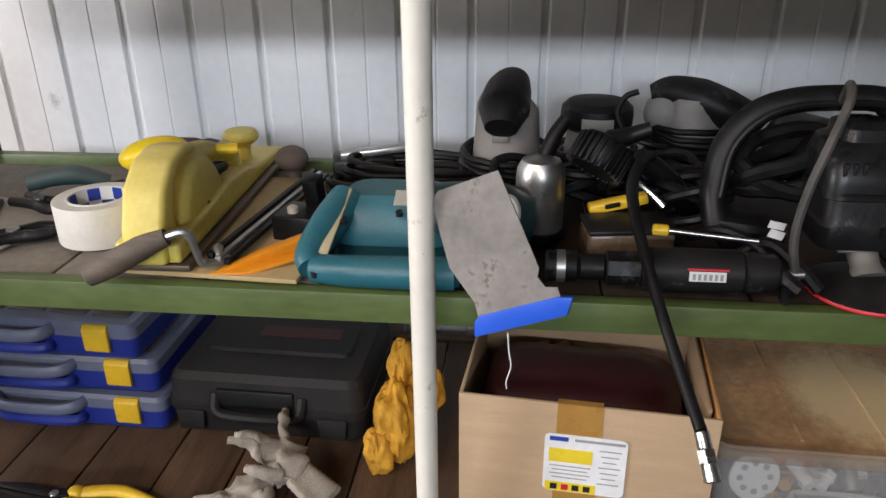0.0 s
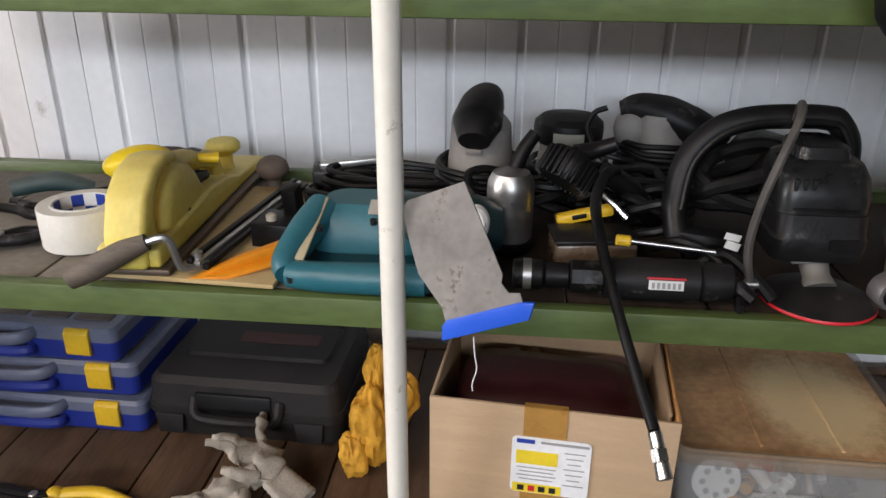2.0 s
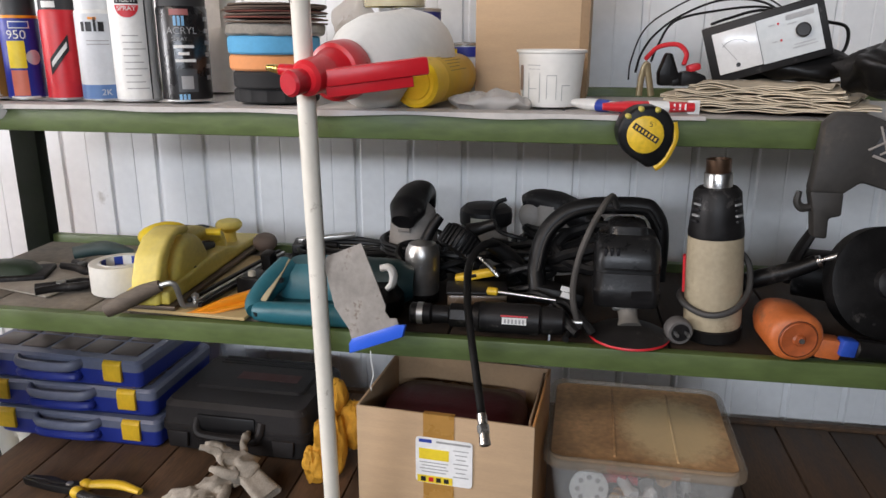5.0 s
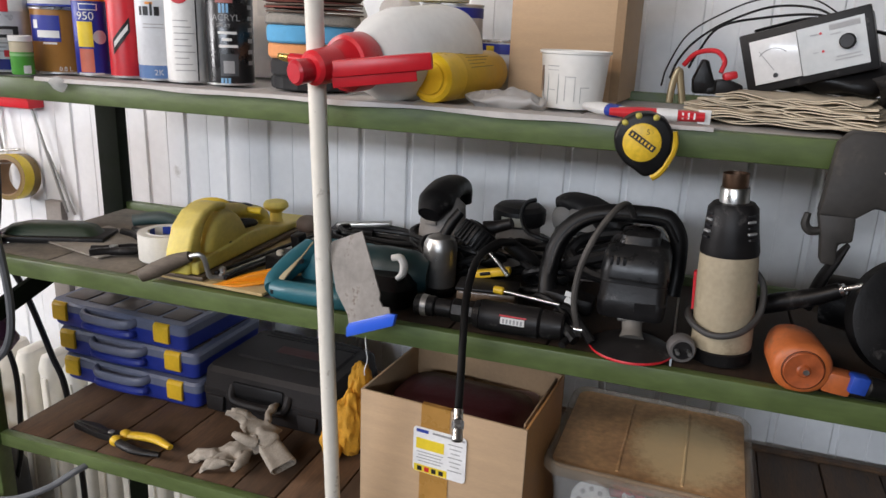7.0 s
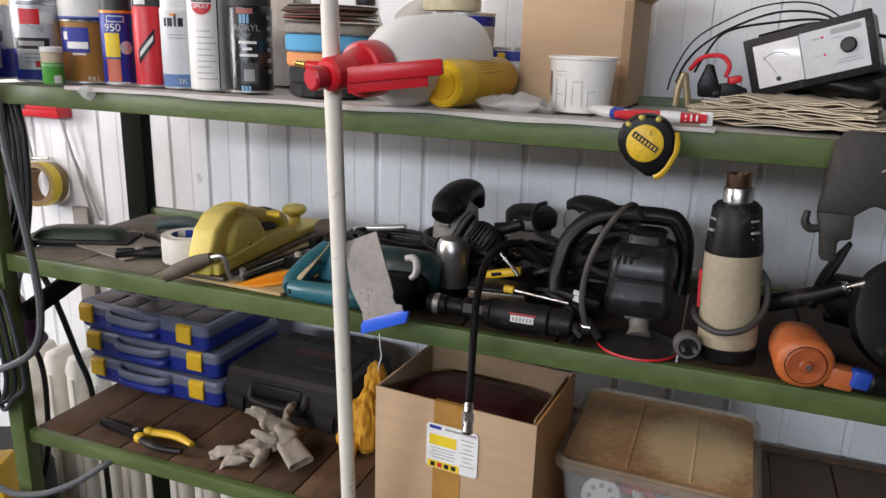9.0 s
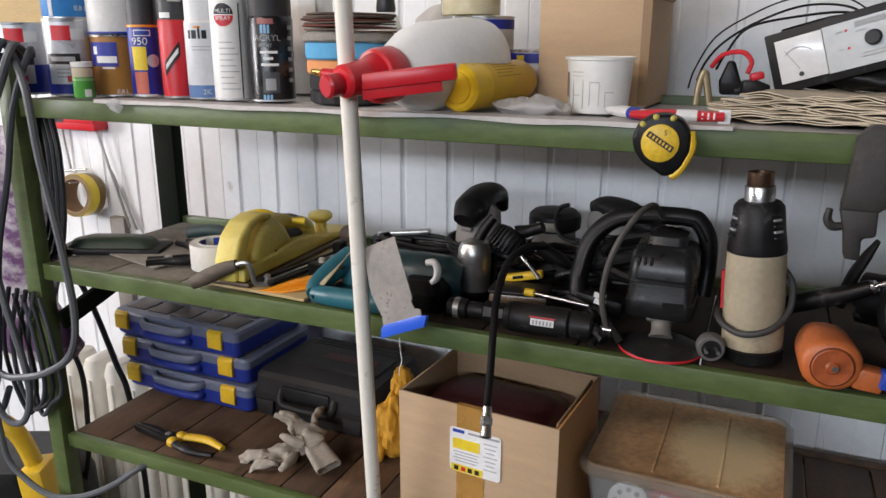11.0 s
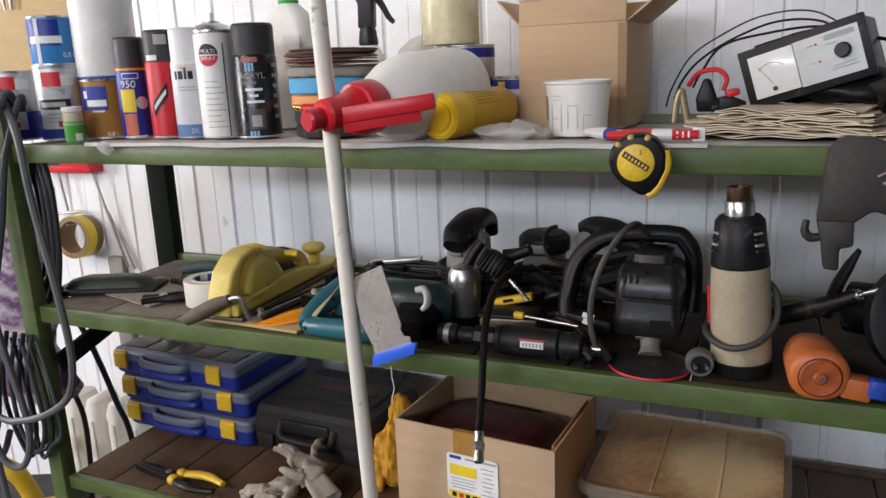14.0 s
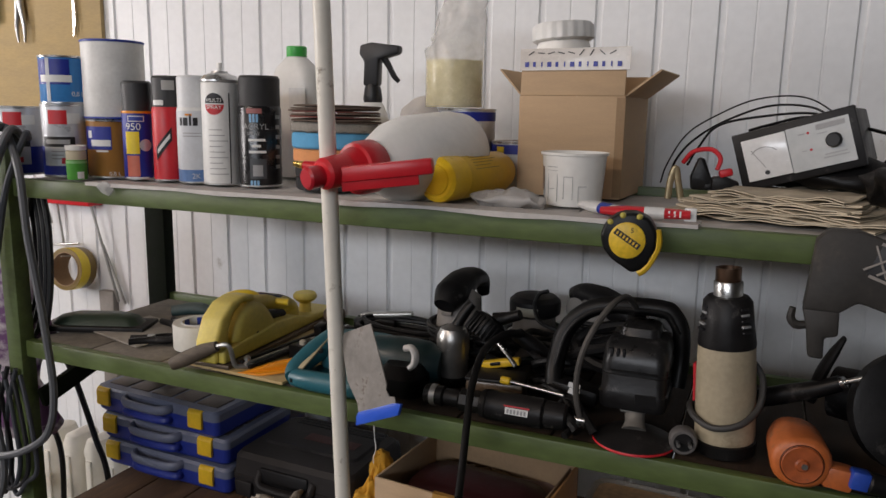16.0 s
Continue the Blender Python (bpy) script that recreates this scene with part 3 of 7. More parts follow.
def open_box():
    t = thing("cardboard_box", pose(0.1, 0.116, Z_BOT, 0, 0, -5), "open brown cardboard box with a white and yellow label", "box")
    w, d, h, k = 0.258, 0.19, 0.222, 0.004
    part("front_panel", Shape().box((0, -d / 2, h / 2), (w, k, h), bev=0.001), M_CARD, t)
    # inner faces and folded flaps carry the shade in their darker brown
    part("rear_panel", Shape().box((0, d / 2, h / 2), (w, k, h), bev=0.001), M_CARD_DARK, t)
    for s in (-1, 1):
        part("side_panel", Shape().box((s * (w / 2 - k / 2), 0, h / 2), (k, d - k - 0.001, h), bev=0.001), M_CARD if s < 0 else mat("orange_brown_cardboard", (0.5, 0.245, 0.085), 0.6, 0, 0.12, 12, 0.12, 200), t)
    part("base_panel", Shape().box((0, 0, 0.003), (w - 2 * k, d - 2 * k, 0.004), bev=0), M_CARD_DARK, t)
    part("flap", Shape().box((-0.003, -d / 2 + 0.0065, h - 0.045), (w - 0.03, 0.003, 0.085), (4, 0, 0), bev=0.001), M_CARD_DARK, t, "flap folded down inside the box")
    part("flap", Shape().box((w / 2 - 0.011, 0.0, h - 0.04), (0.003, d - 0.03, 0.08), (0, 3, 0), bev=0.001), M_CARD_DARK, t, "flap folded down inside the box")
    tp = Shape().box((-0.006, -d / 2 - 0.0026, h / 2 + 0.001), (0.045, 0.0009, h - 0.002), bev=0).box((-0.006, -d / 2 + 0.001, h + 0.0008), (0.045, 0.008, 0.0009), bev=0)
    part("packing_tape", tp, M_TAPE, t, "strip of shiny brown packing tape")
    lb = part("paper_label", Shape().prism([(x, z) for x, z, _ in [(a, b, 0) for a, b, c in rring(0.083, 0.073, 0, 0.006)]], 0.0008, pose(0.002, -d / 2 - 0.0036, 0.15, 0, 0, 0)), ink("label_white", (0.8, 0.8, 0.8), 0.35), t, "white product label with a yellow block")

    def bar(cx, cz, sx, sz, mm, nm="printed_bar"):
        part(nm, Shape().box((0.002 + cx, -d / 2 - 0.0042, 0.15 + cz), (sx, 0.0006, sz), bev=0), mm, lb)

    bar(-0.0145, 0.0105, 0.044, 0.017, K_YEL)
    bar(-0.013, -0.03, 0.052, 0.0115, K_YEL)
    bar(-0.027, 0.031, 0.019, 0.005, K_BLUE)
    bar(0.014, 0.031, 0.05, 0.003, K_GREY)
    for i, x in enumerate((-0.03, -0.0185, -0.0075, 0.004)):
        part("pictogram", Shape().box((0.002 + x, -d / 2 - 0.0047, 0.15 - 0.03), (0.007, 0.0006, 0.007), bev=0), (K_BLACK, K_RED, K_BLACK, K_BLACK)[i], lb)
    for i in range(7):
        bar(0.025, 0.021 - i * 0.007, 0.022 - 0.004 * (i % 3), 0.0012, K_GREY)
    for i in range(4):
        bar(-0.0145, -0.003 - i * 0.005, 0.042 - 0.006 * (i % 2), 0.0011, K_GREY)


open_box()


def maroon_case():
    t = thing("zip_case", pose(0.096, 0.118, Z_BOT + 0.006, 0, 0, -6) @ Matrix.Diagonal((0.95, 1.05, 1.28, 1)), "dark maroon leatherette case lying in the cardboard box", "case")
    part("body", Shape().loft([rring(0.22, 0.12, 0, 0.03), rring(0.236, 0.132, 0.02, 0.04), rring(0.236, 0.132, 0.118, 0.04), rring(0.22, 0.116, 0.146, 0.04), rring(0.15, 0.06, 0.152, 0.02)]), M_MAROON, t, smooth=70)
    part("zip", Shape().tube([(p[0], p[1], p[2]) for p in rring(0.2385, 0.1345, 0.075, 0.04)], 0.0022, 6, 2), M_BLACK, t)
    for i, (x, y, rz, rx) in enumerate(((-0.06, 0.072, 20, 60), (0.02, 0.074, -15, 68), (0.075, 0.07, 8, 55), (-0.02, 0.076, 40, 62))):
        b = thing("scrap_packet", pose(0.096 + x, 0.118 + y, Z_BOT + 0.16, rx, 0, rz), "crumpled paper and film packet in the cardboard box", "packet", "packets in the box")
        part("sheet", Shape().box((0, 0, 0), (0.055, 0.05, 0.003), bev=0.001).rough(0.006, 40), (M_PAPER, M_CARD_DARK, ink("pinkish_film", (0.35, 0.25, 0.23), 0.4), M_CARD)[i], b)


maroon_case()


def dust_patch(m, c, r, colour):
    """Lays a ragged pale patch of settled dust over a material, in the object's own metres."""
    nd, lk = m.node_tree.nodes, m.node_tree.links
    bs = nd["Principled BSDF"]
    old = bs.inputs["Base Color"].links[0].from_socket
    co, mp, nz, ad, ln, rg, mx = (nd.new("ShaderNode" + k) for k in ("TexCoord", "Mapping", "TexNoise", "VectorMath", "VectorMath", "MapRange", "Mix"))
    mp.inputs["Location"].default_value = (-c[0] / r[0], -c[1] / r[1], 0)
    mp.inputs["Scale"].default_value = (1 / r[0], 1 / r[1], 0)
    nz.inputs["Scale"].default_value, nz.inputs["Detail"].default_value, nz.inputs["Roughness"].default_value = 5.0, 12, 0.8
    lk.new(co.outputs["Object"], mp.inputs[0])
    lk.new(mp.outputs[0], nz.inputs[0])
    ad.operation, ln.operation = "ADD", "LENGTH"
    lk.new(mp.outputs[0], ln.inputs[0])
    su = nd.new("ShaderNodeMath")
    su.operation = "ADD"
    lk.new(ln.outputs["Value"], su.inputs[0])
    lk.new(nz.outputs[0], su.inputs[1])
    nd.remove(ad)
    rg.inputs[1].default_value, rg.inputs[2].default_value, rg.inputs[3].default_value, rg.inputs[4].default_value = 1.15, 1.5, 0.85, 0.0
    lk.new(su.outputs[0], rg.inputs[0])
    mx.data_type = "RGBA"
    lk.new(rg.outputs[0], mx.inputs["Factor"])
    lk.new(old, mx.inputs["A"])
    mx.inputs["B"].default_value = (*colour, 1)
    lk.new(mx.outputs["Result"], bs.inputs["Base Color"])


def tub():
    t = thing("storage_tub", pose(0.38, 0.208, Z_BOT, 0, 0, -1.5), "clear plastic storage tub with a dusty lid, full of fittings", "tub")
    w, d, h = 0.286, 0.27, 0.128
    clear = mat("clear_plastic", (0.72, 0.72, 0.7), 0.22, 0, 0.06, 10, 0.05, 90, alpha=0.2, wear=0.1, wcol=(0.6, 0.58, 0.55))
    lidm = mat("dusty_clear_plastic", (0.66, 0.39, 0.19), 0.4, 0, 0.35, 9, 0.1, 90, alpha=0.84, wear=0.28, wcol=(0.34, 0.19, 0.085), wscale=9)
    dust_patch(lidm, (0.05, -0.01), (0.09, 0.115), (0.98, 0.76, 0.42))
    rimm = mat("hazy_clear_plastic", (0.4, 0.31, 0.22), 0.3, 0, 0.15, 10, 0.05, 90, alpha=0.36, wear=0.25, wcol=(0.25, 0.18, 0.12))
    out = [rring(w - 0.05, d - 0.05, 0, 0.02), rring(w - 0.045, d - 0.045, 0.004, 0.02), rring(w - 0.014, d - 0.014, h, 0.02)]
    inn = [rring(w - 0.018, d - 0.018, h, 0.018), rring(w - 0.049, d - 0.049, 0.006, 0.018)]
    body = part("body", Shape().loft(out + inn), clear, t)
    part("lid_rim", Shape().loft([rring(w, d, h - 0.008, 0.026), rring(w + 0.006, d + 0.006, h - 0.004, 0.028), rring(w + 0.006, d + 0.006, h + 0.006, 0.028), rring(w - 0.004, d - 0.004, h + 0.012, 0.025), rring(w - 0.012, d - 0.012, h + 0.011, 0.022), rring(w - 0.016, d - 0.016, h + 0.006, 0.02), rring(w - 0.016, d - 0.016, h - 0.006, 0.02)]), rimm, t)
    part("lid_panel", Shape().loft([rring(w - 0.017, d - 0.017, h + 0.003, 0.02), rring(w - 0.017, d - 0.017, h + 0.006, 0.02)]), lidm, t, "lid panel brown with sawdust and stains")
    for s in (-0.95, 1.2):
        part("rib", Shape().box((s * 0.042, 0, h + 0.0066), (0.004, d - 0.05, 0.0026), bev=0.001), lidm, t)
    part("handle_arch", Shape().tube([(-0.05, -d / 2 + 0.02, 0.01), (-0.046, -d / 2 + 0.009, 0.07), (-0.035, -d / 2 + 0.006, 0.08), (0.035, -d / 2 + 0.006, 0.08), (0.046, -d / 2 + 0.009, 0.07), (0.05, -d / 2 + 0.02, 0.01)], 0.003, 6, 4), clear, t)
    # fittings inside
    base = t.matrix_world.copy()
    st = thing("drain_strainer", base @ pose(-0.075, -0.085, 0.062, 78, 0, 8), "round white perforated drain strainer in the tub", "strainer")
    part("disc", Shape().lathe([(0.028, 0), (0.03, 0.001), (0.03, 0.004), (0.028, 0.005)]), M_WHITE, st)
    for k in range(8):
        a = k * math.pi / 4
        part("hole", Shape().cyl((0.018 * math.cos(a), 0.018 * math.sin(a), 0.0048), (0.018 * math.cos(a), 0.018 * math.sin(a), 0.0056), 0.004, seg=10), K_GREY, st)
    rnd = random.Random(5)
    kinds = [("pipe_stub", M_WHITE, "short white plastic pipe stub in the tub"), ("red_fitting", M_RED, "small red plastic fitting in the tub"), ("brass_fitting", M_TAPE, "small brass pipe fitting in the tub"), ("dark_fitting", M_DARK, "small dark plastic fitting in the tub"), ("steel_fitting", M_STEEL, "small steel fitting in the tub")]
    for i in range(34):
        nm, mm, lab = kinds[rnd.choice((0, 0, 1, 2, 3, 3, 4))]
        x, y, z = rnd.uniform(-0.09, 0.09), rnd.uniform(-0.105, 0.09), 0.016 + 0.019 * (i % 4) + rnd.uniform(0, 0.006)
        f = thing(nm, base @ pose(x, y, z, rnd.uniform(0, 180), rnd.uniform(0, 180), rnd.uniform(0, 180)), lab, "pipe fitting", "fittings in the tub")
        r, l = rnd.uniform(0.006, 0.011), rnd.uniform(0.02, 0.055)
        part("body", Shape().cyl((0, 0, -l / 2), (0, 0, l / 2), r, seg=12, bev=0.001), mm, f)
        part("collar", Shape().cyl((0, 0, l / 2 - 0.008), (0, 0, l / 2 + 0.001), r * 1.3, seg=6), mm, f)


tub()


def low_carton():
    t = thing("tall_carton", pose(-0.14, 0.16, 0, 0, 0, 2), "open cardboard carton standing on the floor below the rack", "box")
    w, d, h = 0.3, 0.22, 0.675
    for s in (-1, 1):
        part("long_side", Shape().box((0, s * d / 2, h / 2), (w, 0.005, h), bev=0.001), M_CARD, t)
        part("short_side", Shape().box((s * (w / 2 - 0.003), 0, h / 2), (0.005, d - 0.006, h), bev=0.001), M_CARD, t)
    part("base", Shape().box((0, 0, 0.004), (w - 0.012, d - 0.012, 0.005), bev=0), M_CARD_DARK, t)


low_carton()


def radiator():
    t = thing("radiator", pose(0, 0.405, 0) @ Matrix.Diagonal((1, 1, 1.05, 1)), "cream enamelled cast-iron sectional radiator under the shelf", "radiator", kind="structure")
    x = -1.17
    for k in range(16):
        o = [(-0.024, 0.0), (0.024, 0.0)]
        s = Shape()
        s.loft([rring(0.034, 0.07, 0.12, 0.016, 4), rring(0.052, 0.092, 0.135, 0.02, 4), rring(0.05, 0.09, 0.18, 0.02, 4), rring(0.046, 0.085, 0.4, 0.02, 4), rring(0.05, 0.09, 0.64, 0.02, 4), rring(0.052, 0.092, 0.675, 0.02, 4), rring(0.04, 0.08, 0.697, 0.018, 4), rring(0.014, 0.05, 0.704, 0.006, 4)])
        sec = part("section", s, M_RADIATOR, t)
        sec.location = (x, 0, 0)
        f = part("front_rib", Shape().box((x, -0.047, 0.4), (0.018, 0.008, 0.5), bev=0.003), M_RADIATOR, t)
        for z in (0.17, 0.65):
            part("nipple", Shape().cyl((x + 0.02, 0, z), (x + 0.055, 0, z), 0.02, seg=14), M_RADIATOR, t)
        x += 0.0735
    for z in (0.17,):
        part("foot_pipe", Shape().cyl((-1.45, 0, 0.65), (-1.19, 0, 0.65), 0.013, seg=14), M_RADIATOR, t)
    part("leg", Shape().box((-0.98, 0, 0.06), (0.04, 0.06, 0.13)), M_RADIATOR, t)
    part("leg", Shape().box((-0.25, 0, 0.06), (0.04, 0.06, 0.13)), M_RADIATOR, t)


radiator()
pp = thing("heating_pipe", pose(0, 0, 0), "white painted heating pipe in front of the radiator", "pipe", kind="structure")
part("riser", Shape().cyl((-0.53, 0.31, 0.0), (-0.53, 0.31, 0.72), 0.0125, bev=0.002), M_RADIATOR, pp)
part("clip", Shape().cyl((-0.53, 0.31, 0.68), (-0.53, 0.31, 0.70), 0.0165, bev=0.002), M_RADIATOR, pp)

# ---- the pipe in front of the rack ----
pl = thing("plastic_pipe", pose(0, 0, 0), "scuffed white plastic pipe standing against the rack", "pipe")
part("tube", Shape().tube([(-0.0674, 0.003, 0.775), (-0.0629, -0.032, 1.2), (-0.0575, -0.0737, 1.706)], 0.0112, 24, 10), M_POLE, pl)
part("bore", Shape().cyl((-0.0575, -0.0737, 1.7061), (-0.0575, -0.0737, 1.7066), 0.008), K_GREY, pl)

# ---- middle shelf ----
def cable(name, pts, r, m, label, category="cable", group="", steps=8, at=(0, 0, 0)):
    t = thing(name, pose(*at), label, category, group)
    part("core", Shape().tube(pts, r, 8, steps), m, t)
    return t


def coil(c, r, turns, h, wob, seed, n=16, rx=1.0, ry=1.0):
    rnd = random.Random(seed)
    out = []
    for k in range(int(turns * n) + 1):
        a = 2 * math.pi * k / n
        q = r * (1 + wob * math.sin(k * 0.61 + seed) + rnd.uniform(-wob, wob) * 0.5)
        out.append((c[0] + q * rx * math.cos(a), c[1] + q * ry * math.sin(a), c[2] + h * (0.5 + 0.5 * math.sin(k * 0.37 + seed)) + rnd.uniform(-0.0015, 0.0015)))
    return out


def float_tool():
    t = thing("sanding_float", pose(-0.69, 0.125, Z_MID, 0, 0, 22), "dark green hand float lying on the dusty shelf", "hand float")
    part("sole", Shape().box((0, 0, 0.006), (0.2, 0.075, 0.011), bev=0.003), M_DARK, t)
    part("grip", Shape().loft([rring(0.17, 0.055, 0.0115, 0.02), rring(0.15, 0.045, 0.024, 0.02), rring(0.1, 0.03, 0.03, 0.014)]), ink("dark_green_plastic", (0.008, 0.03, 0.012), 0.5, dust=0.08), t)
    p = thing("metal_sheet", pose(-0.595, 0.14, Z_MID + 0.001, 0, 0, -14), "flat dusty grey scraper sheet on the shelf", "sheet")
    part("plate", Shape().box((0, 0, 0.002), (0.165, 0.13, 0.003), bev=0.0008), mat("dull_grey_sheet", (0.36, 0.325, 0.28), 0.7, 0.1, 0.15, 16, 0.15, 120, wear=0.2, wcol=(0.17, 0.15, 0.13)), p)
    c = thing("spring_clamp", pose(-0.52, 0.095, Z_MID + 0.009, 0, 0, 35), "small black spring clamp on the dusty shelf", "clamp", "clamps on the shelf")
    for s in (-1, 1):
        part("arm", Shape().tube([(-0.045, s * 0.012, 0), (-0.01, s * 0.007, 0), (0.02, s * 0.012, 0), (0.045, s * 0.002, 0)], [0.006, 0.007, 0.007, 0.004], 10, 5), M_DARK, c)
    part("spring", Shape().cyl((-0.008, 0, -0.008), (-0.008, 0, 0.008), 0.007), M_STEEL, c)
    copy_thing(c, pose(-0.55, 0.185, Z_MID + 0.009, 0, 0, -20))
    copy_thing(c, pose(-0.5, 0.225, Z_MID + 0.009, 0, 0, 80))
    g = thing("trowel", pose(-0.45, 0.28, Z_MID + 0.004, 0, 0, 40), "steel trowel with a dark teal grip behind the planer", "trowel")
    part("blade", Shape().prism([(-0.08, -0.045), (0.03, -0.04), (0.05, 0.0), (0.03, 0.04), (-0.08, 0.045)], 0.002, pose(0, 0, 0, 90, 0, 0)), M_BLADE, g)
    part("grip", Shape().tube([(-0.06, 0, 0.015), (-0.1, 0.01, 0.03), (-0.15, 0.02, 0.026)], [0.01, 0.013, 0.011], 12, 5), ink("dark_teal_plastic", (0.02, 0.06, 0.065), 0.5, dust=0.3), g)
    s = thing("sanding_pad", pose(-0.43, 0.31, Z_MID + 0.03, 20, 10, 40), "dark reddish sanding pad leaning behind the planer", "sanding pad")
    part("pad", Shape().loft([rring(0.1, 0.06, 0, 0.025), rring(0.1, 0.06, 0.012, 0.025), rring(0.07, 0.04, 0.02, 0.018)]), ink("dark_red_brown", (0.07, 0.03, 0.03), 0.8, dust=0.2), s)


float_tool()


def masking_tape():
    t = thing("masking_tape_roll", pose(-0.44, 0.12, Z_MID + 0.001) @ Matrix.Diagonal((1.14, 1.14, 1.05, 1)), "roll of white masking tape with a blue printed core", "tape roll")
    part("roll", Shape().lathe([(0.029, 0), (0.0405, 0), (0.041, 0.001), (0.041, 0.042), (0.0405, 0.043), (0.029, 0.043), (0.029, 0)], seg=48, cap=False), ink("creamy_tape", (0.72, 0.7, 0.64), 0.6), t)
    core = part("core", Shape().lathe([(0.0265, 0), (0.0288, 0), (0.0288, 0.044), (0.0265, 0.044), (0.0265, 0)], seg=40, cap=False), K_WHITE, t)
    for k in range(14):
        for j in range(3):
            if (k + j) % 2:
                a = 2 * math.pi * k / 14
                b = part("print_patch", Shape().box((0.0262 * math.cos(a), 0.0262 * math.sin(a), 0.008 + j * 0.014), (0.0008, 0.0115, 0.013), (0, 0, math.degrees(a)), bev=0), K_BLUE, core)


masking_tape()
bp = thing("plywood_offcut", pose(-0.283, 0.165, Z_MID + 0.0015, 0, 0, -3), "pale plywood offcut lying under the yellow planer", "board")
part("sheet", Shape().box((0, 0, 0.003), (0.2, 0.29, 0.005), bev=0.001), M_PLY, bp)


def planer():
    z0 = Z_MID + 0.0075
    t = thing("electric_planer", pose(-0.345, 0.203, z0, 0, 0, 92) @ Matrix.Diagonal((1.28, 1.08, 0.97, 1)), "dusty pale-yellow hand planer with a round front knob", "planer")
    # local x runs from the handle end (towards the front of the shelf) to the knob end
    part("sole", Shape().box((0.004, -0.004, 0.004), (0.296, 0.068, 0.007), bev=0.0015), mat("rusty_sole", (0.16, 0.12, 0.09), 0.5, 0.6, 0.2, 20, 0.1, 100), t, "worn brown steel sole")
    part("body", Shape().prism([(-0.142, 0.008), (0.148, 0.008), (0.152, 0.014), (0.145, 0.02), (0.06, 0.025), (0.03, 0.036), (-0.02, 0.042), (-0.06, 0.036), (-0.142, 0.03)], 0.06, None, bev=0.006, seg=3, angle=12), M_YELLOW, t)
    part("front_strap", Shape().prism([(-0.149, 0.008), (-0.146, 0.045), (-0.133, 0.081), (-0.112, 0.102), (-0.086, 0.109), (-0.058, 0.103), (-0.064, 0.093), (-0.088, 0.096), (-0.106, 0.084), (-0.118, 0.058), (-0.12, 0.008)], 0.04, None, bev=0.008, seg=3, angle=15), M_YELLOW, t)
    part("pillar", Shape().prism([(-0.116, 0.012), (-0.11, 0.05), (-0.096, 0.08), (-0.074, 0.092), (-0.05, 0.088), (-0.034, 0.072), (-0.022, 0.05), (-0.01, 0.012)], 0.05, None, bev=0.014, seg=4, angle=15), M_YELLOW, t)
    part("grip", Shape().tube([(-0.075, 0, 0.084), (-0.03, 0, 0.077), (0.005, 0, 0.067), (0.035, 0, 0.056), (0.05, 0, 0.043), (0.05, 0, 0.02)], [0.0165, 0.0145, 0.013, 0.012, 0.0115, 0.014], 16, 6), M_YELLOW, t)
    part("grip_insert", Shape().tube([(-0.02, 0, 0.0795), (0.005, 0, 0.0725), (0.026, 0, 0.0645)], [0.009, 0.0098, 0.008], 12, 5), M_DARK, t, "dark insert along the grip")
    part("shavings_slot", Shape().prism([(-0.034, 0.04), (0.02, 0.036), (0.026, 0.04), (0.02, 0.048), (-0.012, 0.056), (-0.03, 0.056)], 0.02, None, bev=0.001), M_DARK, t)
    part("screw", Shape().cyl((-0.065, -0.0252, 0.035), (-0.065, -0.026, 0.035), 0.003, seg=10), M_DARK, t)
    part("front_knob", Shape().lathe([(0.014, 0), (0.0105, 0.008), (0.0105, 0.022), (0.017, 0.027), (0.0215, 0.032), (0.0215, 0.038), (0.018, 0.043), (0.008, 0.046), (0.001, 0.0465)], pose(0.09, 0.0, 0.019) @ Matrix.Diagonal((0.86, 1.0, 1.0, 1))), M_YELLOW, t)
    s = thing("yellow_spatula", pose(-0.367, 0.188, Z_MID + 0.07, 0, -8, 20), "bright yellow plastic spatula behind the planer", "spatula")
    part("head", Shape().ball((-0.03, 0.0, 0.012), (0.04, 0.024, 0.019)), ink("bright_yellow", (0.85, 0.62, 0.02), 0.35), s)
    part("stem", Shape().tube([(-0.005, 0, 0.01), (0.03, 0, 0.004), (0.06, 0, -0.002)], [0.009, 0.007, 0.009], 10, 5, flat=0.7), ink("bright_yellow", (0.85, 0.62, 0.02)), s)
    part("foot", Shape().cyl((-0.03, 0, -0.07), (-0.03, 0, 0.008), 0.01, 0.008), M_DARK, s)


planer()


